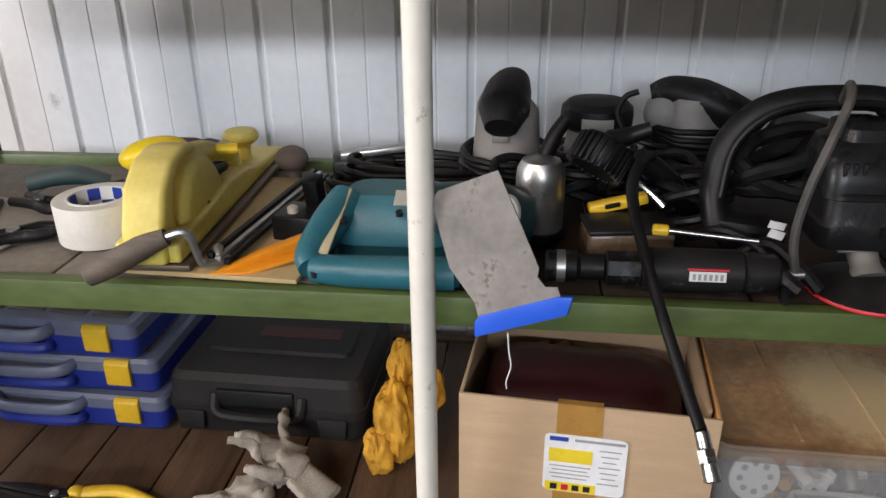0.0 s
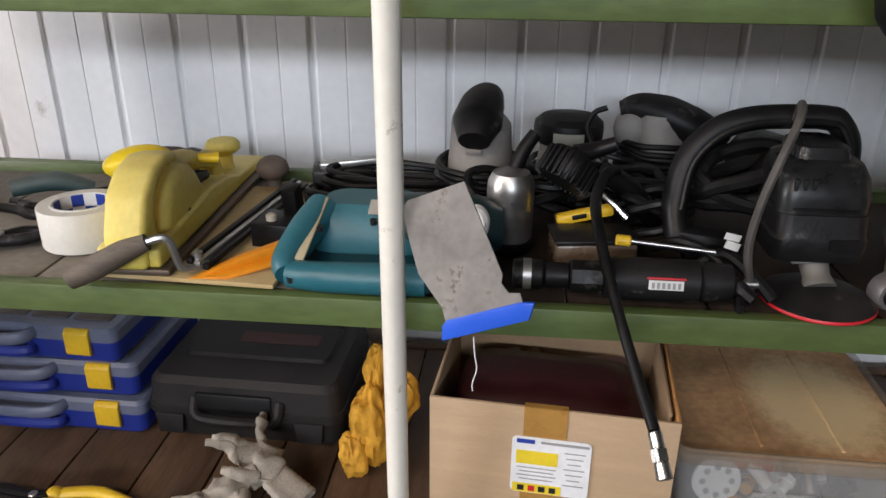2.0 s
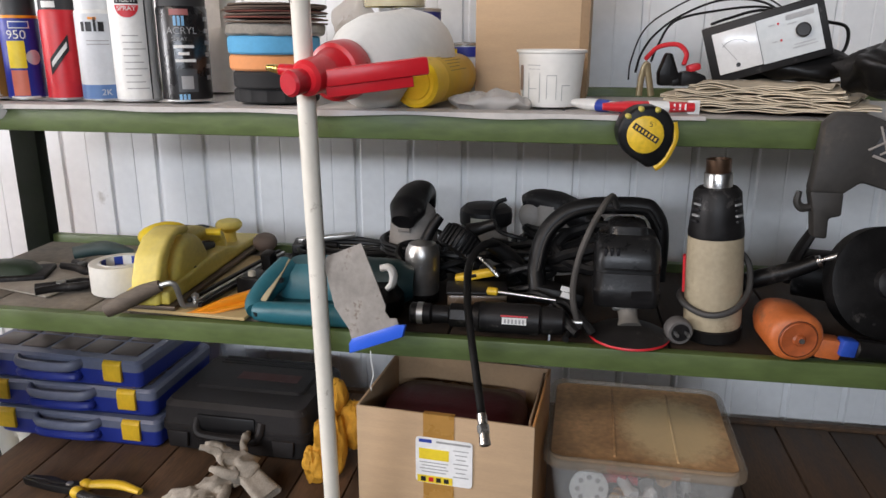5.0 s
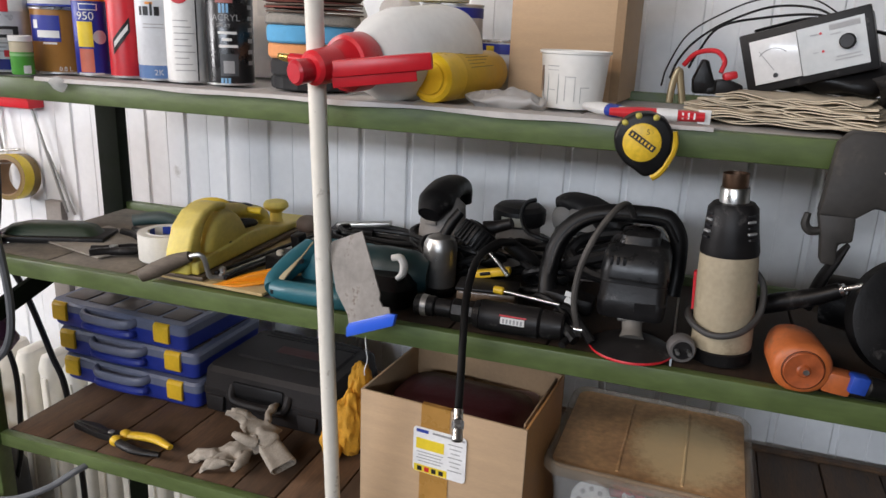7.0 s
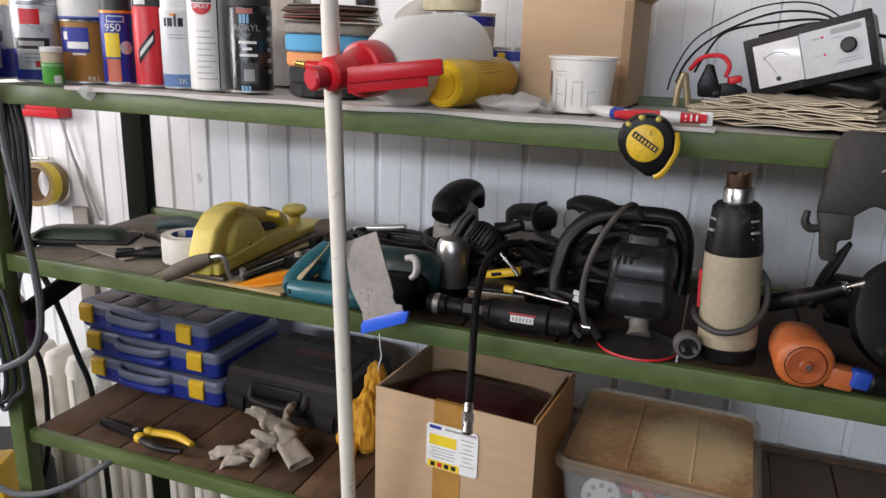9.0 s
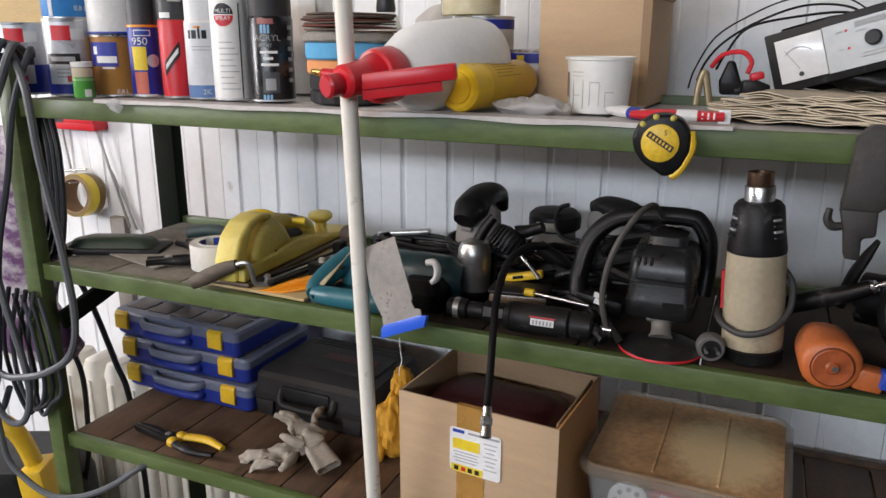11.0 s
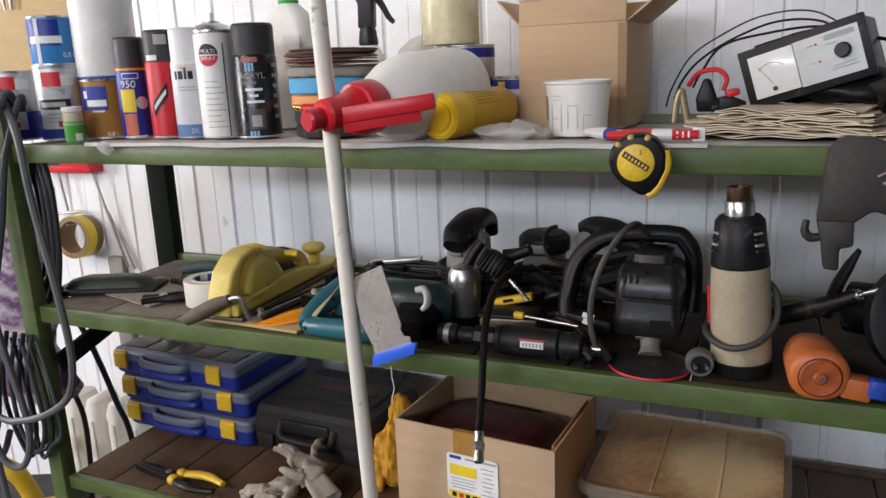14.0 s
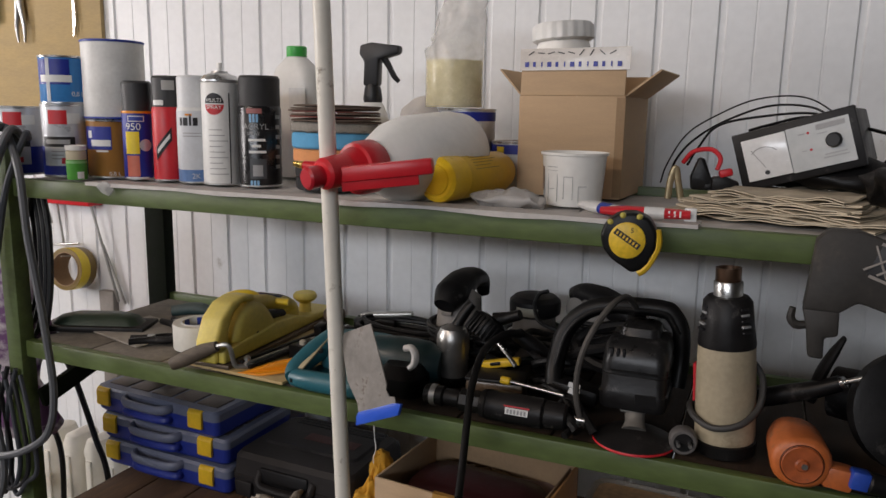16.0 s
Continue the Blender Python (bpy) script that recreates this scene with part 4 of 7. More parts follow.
def plaster_trowel():
    t = thing("long_float", pose(-0.014, 0.006, 0.003), "steel trowel with an old wooden grip beside the planer", "trowel")
    part("grip", Shape().tube([(-0.37, -0.016, 1.147), (-0.347, -0.01, 1.158), (-0.32, -0.002, 1.172), (-0.297, 0.005, 1.181)], [0.0105, 0.0125, 0.0118, 0.0085], 16, 6), M_WOODGRIP, t, "grey weathered wooden grip")
    part("tang", Shape().tube([(-0.299, 0.004, 1.181), (-0.284, 0.01, 1.184), (-0.277, 0.013, 1.176), (-0.272, 0.016, 1.151), (-0.265, 0.022, 1.147), (-0.25, 0.034, 1.147)], 0.0042, 8, 5), M_STEEL, t)
    for i in range(3):
        part("bar", Shape().box((-0.248 + 0.008 * i - 0.002, 0.158, 1.1475 + 0.003 * (2 - i)), (0.0065, 0.27, 0.006), (0, 0, -7), bev=0.001), M_STEEL if i == 1 else M_DARK, t)
    part("thumb_nut", Shape().lathe([(0.004, 0), (0.006, 0.003), (0.0055, 0.01), (0.002, 0.013)], pose(-0.262, 0.035, 1.149)), M_STEEL, t)
    b = thing("wooden_knob", pose(-0.284, 0.322, Z_MID + 0.001) @ Matrix.Diagonal((1, 1, 0.85, 1)), "round dark wooden knob behind the trowel", "knob")
    part("neck", Shape().lathe([(0.012, 0), (0.01, 0.012), (0.012, 0.02)]), M_WOODGRIP, b)
    part("ball", Shape().ball((0, 0, 0.034), (0.022, 0.022, 0.02)), ink("brown_wood_ball", (0.11, 0.075, 0.06), 0.75, dust=0.3), b)
    h = thing("black_bracket", pose(-0.218, 0.13, Z_MID, 0, 0, -8), "small black plastic bracket beside the teal tool", "bracket")
    part("block", Shape().box((0, 0, 0.017), (0.045, 0.05, 0.034), bev=0.003), M_BLACK, h)
    part("post", Shape().box((0.006, 0.03, 0.038), (0.018, 0.022, 0.05), (12, 0, 0), bev=0.003), M_BLACK, h)
    part("screw", Shape().lathe([(0.006, 0), (0.006, 0.006), (0.003, 0.008)], pose(-0.003, -0.01, 0.034)), ink("bone_plastic", (0.5, 0.45, 0.36)), h)
    o = thing("orange_scraper", pose(-0.231, 0.045, Z_MID + 0.008, 4, -6, 33), "bright orange plastic scraper on the plywood", "scraper")
    part("blade", Shape().prism([(-0.055, -0.006), (0.045, -0.014), (0.05, 0.014), (-0.02, 0.014)], 0.004, pose(0, 0, 0.003, 90, 0, 0), bev=0.001), M_ORANGE, o)
    part("ridge", Shape().prism([(-0.05, 0.0), (0.05, 0.0), (0.048, 0.014), (0.0, 0.01)], 0.012, pose(0, 0.004, 0.004), bev=0.003), M_ORANGE, o)


plaster_trowel()


def teal_saw():
    t = thing("jigsaw", pose(-0.11, 0.008, Z_MID), "dusty teal jigsaw lying on its side", "jigsaw")
    # lies on its side: the D-shaped grip along the front, the motor housing behind
    front = Shape().tube([(-0.066, 0.02, 0.014), (-0.03, 0.0125, 0.016), (0.02, 0.011, 0.017), (0.07, 0.013, 0.017)], [0.014, 0.0155, 0.016, 0.016], 16, 6)
    part("grip", front, M_TEAL, t)
    part("left_arm", Shape().tube([(-0.067, 0.02, 0.014), (-0.072, 0.035, 0.022), (-0.062, 0.07, 0.04), (-0.05, 0.105, 0.052)], [0.0145, 0.0165, 0.0185, 0.02], 16, 6), M_TEAL, t)
    # bottom of the grip opening: teal darkened to carry the recess shade
    part("floor_web", Shape().box((0.005, 0.05, 0.008), (0.14, 0.075, 0.014), bev=0.004), ink("recess_shade_teal", (0.005, 0.07, 0.095), 0.5), t)
    part("housing", Shape().loft([rring(0.125, 0.08, 0.002, 0.025, cx=0.0, cy=0.115), rring(0.13, 0.086, 0.025, 0.03, cx=0.0, cy=0.115), rring(0.122, 0.076, 0.05, 0.03, cx=0.0, cy=0.118), rring(0.1, 0.052, 0.062, 0.022, cx=0.0, cy=0.122)]), M_TEAL, t)
    part("motor_cover", Shape().tube([(0.03, 0.11, 0.036), (0.07, 0.112, 0.036), (0.115, 0.115, 0.035), (0.14, 0.118, 0.034)], [0.034, 0.0365, 0.035, 0.024], 22, 6), ink("night_teal", (0.004, 0.03, 0.036), 0.4, dust=0.08), t, "very dark teal motor cover")
    part("gear_end", Shape().loft([rring(0.07, 0.075, 0.002, 0.02, cx=0.095, cy=0.075), rring(0.074, 0.08, 0.03, 0.022, cx=0.095, cy=0.075), rring(0.05, 0.055, 0.046, 0.02, cx=0.095, cy=0.08)]), M_BLACK, t)
    part("seam_strip", Shape().box((-0.052, 0.06, 0.048), (0.01, 0.085, 0.003), (28, 0, -8), bev=0.001), ink("beige_strip", (0.42, 0.36, 0.22), 0.7), t)
    part("type_plate", Shape().box((0.022, 0.092, 0.0615), (0.04, 0.022, 0.0012), (22, 0, 0), bev=0), ink("worn_plate", (0.45, 0.42, 0.36), 0.5), t, "worn pale type plate")
    for x, y, z in ((-0.062, 0.007, 0.012), (-0.045, 0.062, 0.0445), (0.01, 0.07, 0.051)):
        part("screw_hole", Shape().cyl((x, y, z), (x, y - 0.001, z + 0.005), 0.0038, seg=12), K_BLACK, t)
    w = thing("white_hook", pose(0.002, 0.062, Z_MID + 0.055), "small white plastic hook on the teal tool", "hook")
    part("bend", Shape().tube([(-0.006, 0, 0.02), (0.006, 0, 0.022), (0.012, 0, 0.012), (0.01, 0, -0.002), (0.002, 0, -0.01)], [0.005, 0.0055, 0.006, 0.0055, 0.004], 10, 5), M_WHITE, w)


teal_saw()
# coils added to darken the gaps, in place of unclear black clutter
for cx, cy, cr, sd in ((0.075, 0.215, 0.042, 31), (0.175, 0.245, 0.05, 37), (0.2, 0.165, 0.036, 43), (0.02, 0.205, 0.036, 47)):
    cable("cord_tangle", coil((cx, cy, Z_MID + 0.02), cr, 3.4, 0.045, 0.16, sd, 13, 1.0, 0.75), 0.0055, M_RUBBER, "added black cord coil in place of unclear dark clutter", "cable", "tool cords", steps=5)
for k in range(4):
    cable("coiled_lead", coil((-0.122 + 0.01 * k, 0.262 + 0.006 * k, Z_MID + 0.012 + 0.007 * k), 0.072 + 0.006 * (k % 2), 1.9, 0.012, 0.07, k + 2, 14, 1.3, 0.62), 0.0046, M_RUBBER, "coiled black tool cord behind the teal tool", "cable", "tool cords")
tl = thing("steel_stapler", pose(-0.185, 0.315, Z_MID, 0, 0, 12), "grey steel stapler lying behind the cords", "stapler")
part("body", Shape().box((0, 0, 0.02), (0.08, 0.05, 0.038), bev=0.004), M_DARK, tl)
part("lever", Shape().box((0.02, -0.005, 0.046), (0.1, 0.02, 0.008), (0, -5, 0), bev=0.002), M_STEEL, tl)


def blade_scraper():
    m = pose(0.003, -0.058, 1.21, -6, -4, -18) @ Matrix.Diagonal((1.08, 1, 1.1, 1))
    t = thing("putty_scraper", m, "spattered steel putty blade with a blue plastic edge", "scraper")
    part("blade", Shape().prism([(-0.053, 0.037), (-0.048, 0.044), (0.0, 0.062), (0.019, 0.02), (0.031, -0.007), (0.03, -0.014), (0.036, -0.021), (0.045, -0.02), (0.05, -0.034), (-0.016, -0.056), (-0.02, -0.04), (-0.04, -0.015), (-0.047, 0.01)], 0.0016, pose(0, 0, 0)), M_BLADE, t)
    part("edge_guard", Shape().prism([(-0.02, -0.068), (0.053, -0.04), (0.057, -0.026), (0.045, -0.027), (-0.016, -0.05), (-0.02, -0.056)], 0.0055, pose(0, 0, 0), bev=0.001), M_BLUEGRIP, t, "bright blue plastic edge guard")
    s = thing("loose_thread", pose(0.0, -0.04, 0.018), "loose white thread hanging from the putty blade", "thread")
    part("strand", Shape().tube([(0.012, -0.022, 1.122), (0.0135, -0.023, 1.105), (0.0155, -0.023, 1.09), (0.012, -0.024, 1.076), (0.0125, -0.024, 1.068)], 0.0006, 5, 5), M_WHITE, s)


blade_scraper()


def cord_wrap(t, c, r, n, z0, z1, seed, rr=0.0042):
    for k in range(n):
        turn = coil((c[0], c[1], z0 + (z1 - z0) * k / max(n - 1, 1)), r + 0.002 * math.sin(k * 2.3), 1.08, 0.005, 0.035, seed + k, 18)
        part("cord_turn", Shape().tube(turn, rr, 8, 3), M_RUBBER, t)


def sander_a():
    t = thing("palm_sander", pose(0.0, 0.272, Z_MID) @ Matrix.Diagonal((1.12, 1.12, 0.98, 1)), "dusty grey upright palm sander with a black grip", "sander", "palm sanders")
    part("body", Shape().lathe([(0.041, 0), (0.042, 0.01), (0.039, 0.03), (0.0365, 0.06), (0.034, 0.09), (0.033, 0.112)]), M_GREYP, t)
    part("grip_neck", Shape().tube([(0, 0, 0.09), (0.0, 0.002, 0.118), (0.004, 0.008, 0.132), (0.012, 0.014, 0.138)], [0.0335, 0.0325, 0.026, 0.016], 20, 6), M_GREYP, t)
    part("grip_cap", Shape().tube([(-0.005, -0.05, 0.106), (-0.003, -0.028, 0.122), (0.0, 0.004, 0.135), (0.004, 0.042, 0.137), (0.007, 0.072, 0.126), (0.009, 0.082, 0.098)], [0.017, 0.0265, 0.0245, 0.019, 0.0145, 0.01], 20, 6), M_DARK, t, "black soft grip")
    part("switch", Shape().box((-0.006, -0.0385, 0.09), (0.018, 0.006, 0.008), (20, 0, 0), bev=0.002), M_GREYP, t)
    cord_wrap(t, (0, 0), 0.046, 4, 0.035, 0.062, 3)


sander_a()


def sander_b():
    t = thing("palm_sander", pose(0.112, 0.352, Z_MID) @ Matrix.Diagonal((1.08, 1.08, 0.92, 1)), "grey palm sander with a round black top", "sander", "palm sanders")
    part("body", Shape().lathe([(0.044, 0), (0.045, 0.012), (0.038, 0.04), (0.034, 0.07), (0.035, 0.082)]), M_GREYP, t)
    part("top_cap", Shape().lathe([(0.036, 0.078), (0.0415, 0.083), (0.0425, 0.098), (0.0415, 0.108), (0.034, 0.116), (0.015, 0.1185)]), M_DARK, t, "black rubber top cap")
    part("rating_plate", wrapped(0.0422, -28, 22, 0.084, 0.1), ink("pale_plate", (0.42, 0.4, 0.33), 0.5), t)
    cord_wrap(t, (0, 0), 0.046, 2, 0.03, 0.045, 12)


sander_b()


def sander_c():
    t = thing("detail_sander", pose(0.232, 0.352, Z_MID) @ Matrix.Diagonal((1.05, 1.05, 0.98, 1)), "grey sander with a dark pistol head and wound cord", "sander", "palm sanders")
    part("body", Shape().lathe([(0.045, 0), (0.046, 0.012), (0.041, 0.05), (0.039, 0.1), (0.037, 0.118)]), M_GREYP, t)
    part("head", Shape().tube([(-0.052, 0.0, 0.118), (-0.03, -0.004, 0.123), (0.0, -0.012, 0.116), (0.03, -0.02, 0.104), (0.055, -0.026, 0.094)], [0.012, 0.019, 0.025, 0.025, 0.021], 20, 6), M_DARK, t, "dark pistol-shaped head")
    part("dust_port", Shape().cyl((0.053, -0.029, 0.099), (0.063, -0.042, 0.094), 0.0165, 0.0155), M_BLACK, t)
    part("port_mouth", Shape().cyl((0.0625, -0.0416, 0.0941), (0.0633, -0.0426, 0.0937), 0.012), K_BLACK, t)
    part("pale_cheek", Shape().ball((-0.035, -0.004, 0.095), (0.025, 0.024, 0.028)), M_GREYP, t)
    cord_wrap(t, (0, -0.002), 0.05, 6, 0.045, 0.08, 21)
    cable("looped_lead", [(0.165, 0.3, 1.262), (0.15, 0.3, 1.255), (0.143, 0.298, 1.236), (0.155, 0.285, 1.213), (0.18, 0.28, 1.205), (0.2, 0.285, 1.2)], 0.0036, M_RUBBER, "thin black cord looping between the sanders", "cable", "tool cords", at=(-0.013, -0.012, 0.005))


sander_c()


def air_tool():
    t = thing("blow_gun", pose(0.039, 0.148, Z_MID) @ Matrix.Diagonal((1.08, 1.08, 1.22, 1)), "small tool with a bright domed steel cup", "air tool")
    part("foot", Shape().lathe([(0.02, 0), (0.022, 0.003), (0.022, 0.011), (0.02, 0.013)]), M_BLACK, t)
    part("cup", Shape().lathe([(0.022, 0.012), (0.0232, 0.014), (0.024, 0.058), (0.0232, 0.066), (0.0185, 0.074), (0.0085, 0.078), (0.002, 0.0785)], seg=36), mat("satin_steel", (0.5, 0.49, 0.47), 0.36, 0.95, 0.15, 25, 0.05, 120, wear=0.1, wcol=(0.2, 0.18, 0.16)), t, "satin domed steel cup")
    part("neck", Shape().tube([(0.003, 0.004, 0.075), (0.012, 0.012, 0.092), (0.022, 0.018, 0.105)], [0.008, 0.0075, 0.0065], 12, 5), M_BLACK, t)
    ax = Vector((-0.5, -0.42, -0.76)).normalized()
    b = thing("wire_brush", Matrix.Translation((0.1, 0.14, 1.236)) @ ax.to_track_quat("Z", "Y").to_matrix().to_4x4(), "round black bristle brush on the air hose", "brush")
    part("head", Shape().lathe([(0.016, -0.016), (0.026, -0.012), (0.028, -0.004), (0.0265, 0.014), (0.022, 0.02), (0.002, 0.0205)], seg=30), M_RUBBER, b)
    for k in range(26):
        a = 2 * math.pi * k / 26
        part("bristle_tuft", Shape().box((0.028 * math.cos(a), 0.028 * math.sin(a), 0.006), (0.006, 0.0028, 0.03), (0, 0, math.degrees(a)), bev=0.0007), M_RUBBER, b)
    part("neck", Shape().tube([(0, 0, -0.014), (0.01, -0.01, -0.03), (0.024, -0.016, -0.045)], [0.012, 0.009, 0.008], 10, 4), M_BLACK, b)


air_tool()


def air_hose():
    t = thing("air_hose", pose(0.003, -0.034, 0.026), "black rubber air hose hanging over the shelf edge", "hose")
    part("tube", Shape().tube([(0.146, 0.182, 1.205), (0.131, 0.145, 1.21), (0.118, 0.098, 1.197), (0.123, 0.04, 1.167), (0.135, -0.008, 1.13), (0.147, -0.05, 1.099), (0.158, -0.09, 1.073)], [0.0062, 0.006, 0.0056, 0.0052, 0.005, 0.005, 0.005], 14, 8), M_RUBBER, t)
    d = Vector((0.008, -0.026, -0.03)).normalized()
    a = Vector((0.158, -0.09, 1.073))
    fit_ = part("fitting", Shape().cyl(a, a + d * 0.014, 0.0058, bev=0.0012).cyl(a + d * 0.014, a + d * 0.024, 0.0072, seg=6).cyl(a + d * 0.024, a + d * 0.038, 0.0062, 0.0068, bev=0.001), M_CHROME, t, "chrome hose fitting")
    part("bore", Shape().cyl(a + d * 0.0381, a + d * 0.0385, 0.0045), K_BLACK, t)
    g = thing("trigger_valve", pose(-0.022, 0.03, 0.004), "black air valve with a steel lever", "valve")
    part("body", Shape().tube([(0.16, 0.13, 1.222), (0.19, 0.14, 1.2), (0.21, 0.15, 1.175), (0.225, 0.16, 1.155)], [0.011, 0.013, 0.013, 0.01], 12, 5), M_BLACK, g)
    part("lever", Shape().tube([(0.147, 0.085, 1.217), (0.165, 0.075, 1.205), (0.18, 0.068, 1.192)], [0.003, 0.003, 0.0036], 8, 4), M_CHROME, g)


air_hose()


def die_grinder():
    t = thing("die_grinder", pose(-0.001, 0.036, Z_MID + 0.0225, 0, 0, 0), "black pneumatic die grinder lying at the shelf front", "grinder")
    part("rear_cap", Shape().cyl((0.045, 0, 0), (0.075, 0, 0), 0.0145, bev=0.002).cyl((0.075, 0, 0), (0.1, 0, 0), 0.0125, bev=0.002), M_BLACK, t)
    part("nut", Shape().cyl((0.1, 0, 0), (0.132, 0, 0), 0.017, seg=8, bev=0.0015), M_BLACK, t)
    part("housing", Shape().cyl((0.132, 0, 0), (0.14, 0, 0), 0.0185, 0.0205, seg=28).cyl((0.14, 0, 0), (0.222, 0, 0), 0.0212, 0.0205, seg=28, bev=0.002), M_DARK, t)
    part("front_collar", Shape().cyl((0.222, 0, 0), (0.254, 0, 0), 0.0195, 0.0175, seg=28, bev=0.003), M_DARK, t)
    part("spindle", Shape().cyl((0.254, 0, 0), (0.278, 0, 0), 0.0042, bev=0.001), M_CHROME, t)
    part("chuck_nut", Shape().cyl((0.055, 0, 0), (0.063, 0, 0), 0.0153, seg=20), M_STEEL, t)
    tag = part("name_plate", Shape().box((0.188, -0.0206, 0.004), (0.032, 0.002, 0.009), (-12, 0, 0), bev=0), K_WHITE, t, "white and red name plate")
    part("red_line", Shape().box((0.188, -0.0198, 0.0105), (0.036, 0.002, 0.002), (-12, 0, 0), bev=0), K_RED, tag)
    for i in range(6):
        part("printed_bar", Shape().box((0.176 + i * 0.0048, -0.0218, 0.0038), (0.0026, 0.001, 0.0055), (-12, 0, 0), bev=0), K_GREY, tag)
    s = thing("screwdriver", pose(-0.012, 0.01, -0.001), "thin steel screwdriver with a yellow grip", "screwdriver")
    part("grip", Shape().cyl((0.157, 0.062, 1.1835), (0.172, 0.061, 1.183), 0.0056, bev=0.0015), M_YCLIP, s)
    part("shaft", Shape().cyl((0.172, 0.061, 1.183), (0.252, 0.05, 1.1795), 0.0021), M_CHROME, s)
    k = thing("yellow_knife", pose(-0.022, 0.035, -0.006), "yellow utility knife lying among the tools", "knife")
    part("body", Shape().box((0.142, 0.11, 1.187), (0.062, 0.016, 0.011), (0, -12, 6), bev=0.003), M_YCLIP, k)
    part("slider", Shape().box((0.136, 0.1015, 1.187), (0.016, 0.003, 0.005), (0, -12, 6), bev=0.001), M_BLACK, k)
    p = thing("glass_jar_lid", pose(0.128, 0.1, Z_MID, 0, 0, 8), "brown translucent case behind the grinder", "case")
    part("body", Shape().box((0, 0.01, 0.018), (0.085, 0.05, 0.034), (0, 0, 0), bev=0.004), ink("brown_glaze", (0.09, 0.055, 0.03), 0.3, dust=0.2), p)
    part("cover", Shape().box((0, 0.01, 0.0375), (0.088, 0.053, 0.005), (0, 0, 0), bev=0.002), M_DARK, p)


die_grinder()


def polisher():
    t = thing("rotary_polisher", pose(0.338, 0.05, Z_MID), "dusty black rotary polisher standing on its pad", "polisher")
    part("backing_pad", Shape().lathe([(0.03, 0), (0.051, 0.003), (0.053, 0.006), (0.045, 0.0105), (0.022, 0.018)], seg=40), M_DARK, t)
    part("pad_edge", Shape().lathe([(0.0522, 0.0022), (0.0535, 0.0033), (0.0535, 0.005), (0.0528, 0.0062)], seg=40, cap=False), K_RED, t, "thin red pad edge")
    part("spindle", Shape().tube([(0, 0, 0.015), (-0.001, 0.008, 0.024), (-0.003, 0.018, 0.036)], [0.0165, 0.0125, 0.0135], 20, 4), ink("dusty_zinc", (0.2, 0.185, 0.165), 0.7, 0.3), t)
    part("collar", Shape().cyl((-0.003, 0.017, 0.034), (-0.004, 0.021, 0.042), 0.0195, bev=0.0015), ink("dusty_white", (0.4, 0.38, 0.35), 0.6), t)
    gb = Shape().loft([rring(0.06, 0.056, 0.042, 0.014), rring(0.084, 0.074, 0.044, 0.014), rring(0.086, 0.078, 0.05, 0.013), rring(0.088, 0.08, 0.066, 0.012), rring(0.084, 0.078, 0.069, 0.012), rring(0.084, 0.077, 0.09, 0.014, cy=0.003)])
    part("gear_housing", gb, M_DARK, t, "dust-covered grey gear housing", smooth=30)
    mh = Shape().loft([rring(0.086, 0.078, 0.088, 0.016, cy=0.006), rring(0.087, 0.08, 0.104, 0.016, cy=0.008), rring(0.084, 0.078, 0.122, 0.018, cy=0.012), rring(0.074, 0.07, 0.133, 0.018, cy=0.018), rring(0.052, 0.058, 0.136, 0.012, cy=0.022), rring(0.048, 0.054, 0.146, 0.01, cy=0.024), rring(0.036, 0.044, 0.149, 0.01, cy=0.026)])
    part("motor_hood", mh, mat("glossy_black_plastic", (0.006, 0.0065, 0.0075), 0.3, 0, 0.3, 20, 0.1, 160, spec=0.35, dust=0.1, dcol=(0.13, 0.12, 0.11), wear=0.46, wcol=(0.07, 0.067, 0.065), wscale=22), t, smooth=40)
    part("hood_line", Shape().loft([rring(0.0885, 0.0825, 0.094, 0.024, cy=0.0065), rring(0.0885, 0.0825, 0.0965, 0.024, cy=0.0065)]), M_BLACK, t)
    for k in range(3):
        part("vent_slot", Shape().box((-0.03 + k * 0.008, -0.0275, 0.117), (0.004, 0.006, 0.012), (12, 0, 0), bev=0.001), K_BLACK, t)
    part("badge", Shape().box((0.018, -0.0422, 0.064), (0.026, 0.002, 0.011), (2, 0, 10), bev=0), M_DARK, t)
    part("motor", Shape().tube([(0.0, 0.03, 0.09), (0.0, 0.1, 0.088), (0.0, 0.2, 0.08)], [0.04, 0.041, 0.034], 24, 6), M_BLACK, t)
    hp = [(-0.118, 0.02, 0.035), (-0.122, 0.04, 0.07), (-0.112, 0.055, 0.115), (-0.086, 0.06, 0.145), (-0.05, 0.062, 0.158), (0.0, 0.063, 0.161), (0.022, 0.063, 0.16), (0.033, 0.063, 0.156), (0.047, 0.062, 0.133), (0.05, 0.06, 0.09), (0.048, 0.05, 0.055)]
    part("bail_handle", Shape().tube(hp, [0.0125, 0.013, 0.013, 0.0128, 0.0125, 0.0125, 0.0125, 0.0125, 0.012, 0.0115, 0.011], 16, 7, flat=1.1), M_RUBBER, t, "thick black bail handle")
    part("handle_ridge", Shape().tube([(x * 0.97, y - 0.0135, z * 0.985) for x, y, z in hp[1:9]], 0.0035, 8, 7), M_RUBBER, t)
    part("handle_foot", Shape().box((-0.09, 0.03, 0.035), (0.075, 0.04, 0.026), (0, 8, 0), bev=0.008), M_RUBBER, t)
    for o in t.children:
        if o.name.split(".")[0] in ("gear_housing", "motor_hood", "hood_line", "vent_slot", "badge", "motor", "bail_handle", "handle_ridge", "handle_foot"):
            o.location = (-0.006, 0.036, -0.002)
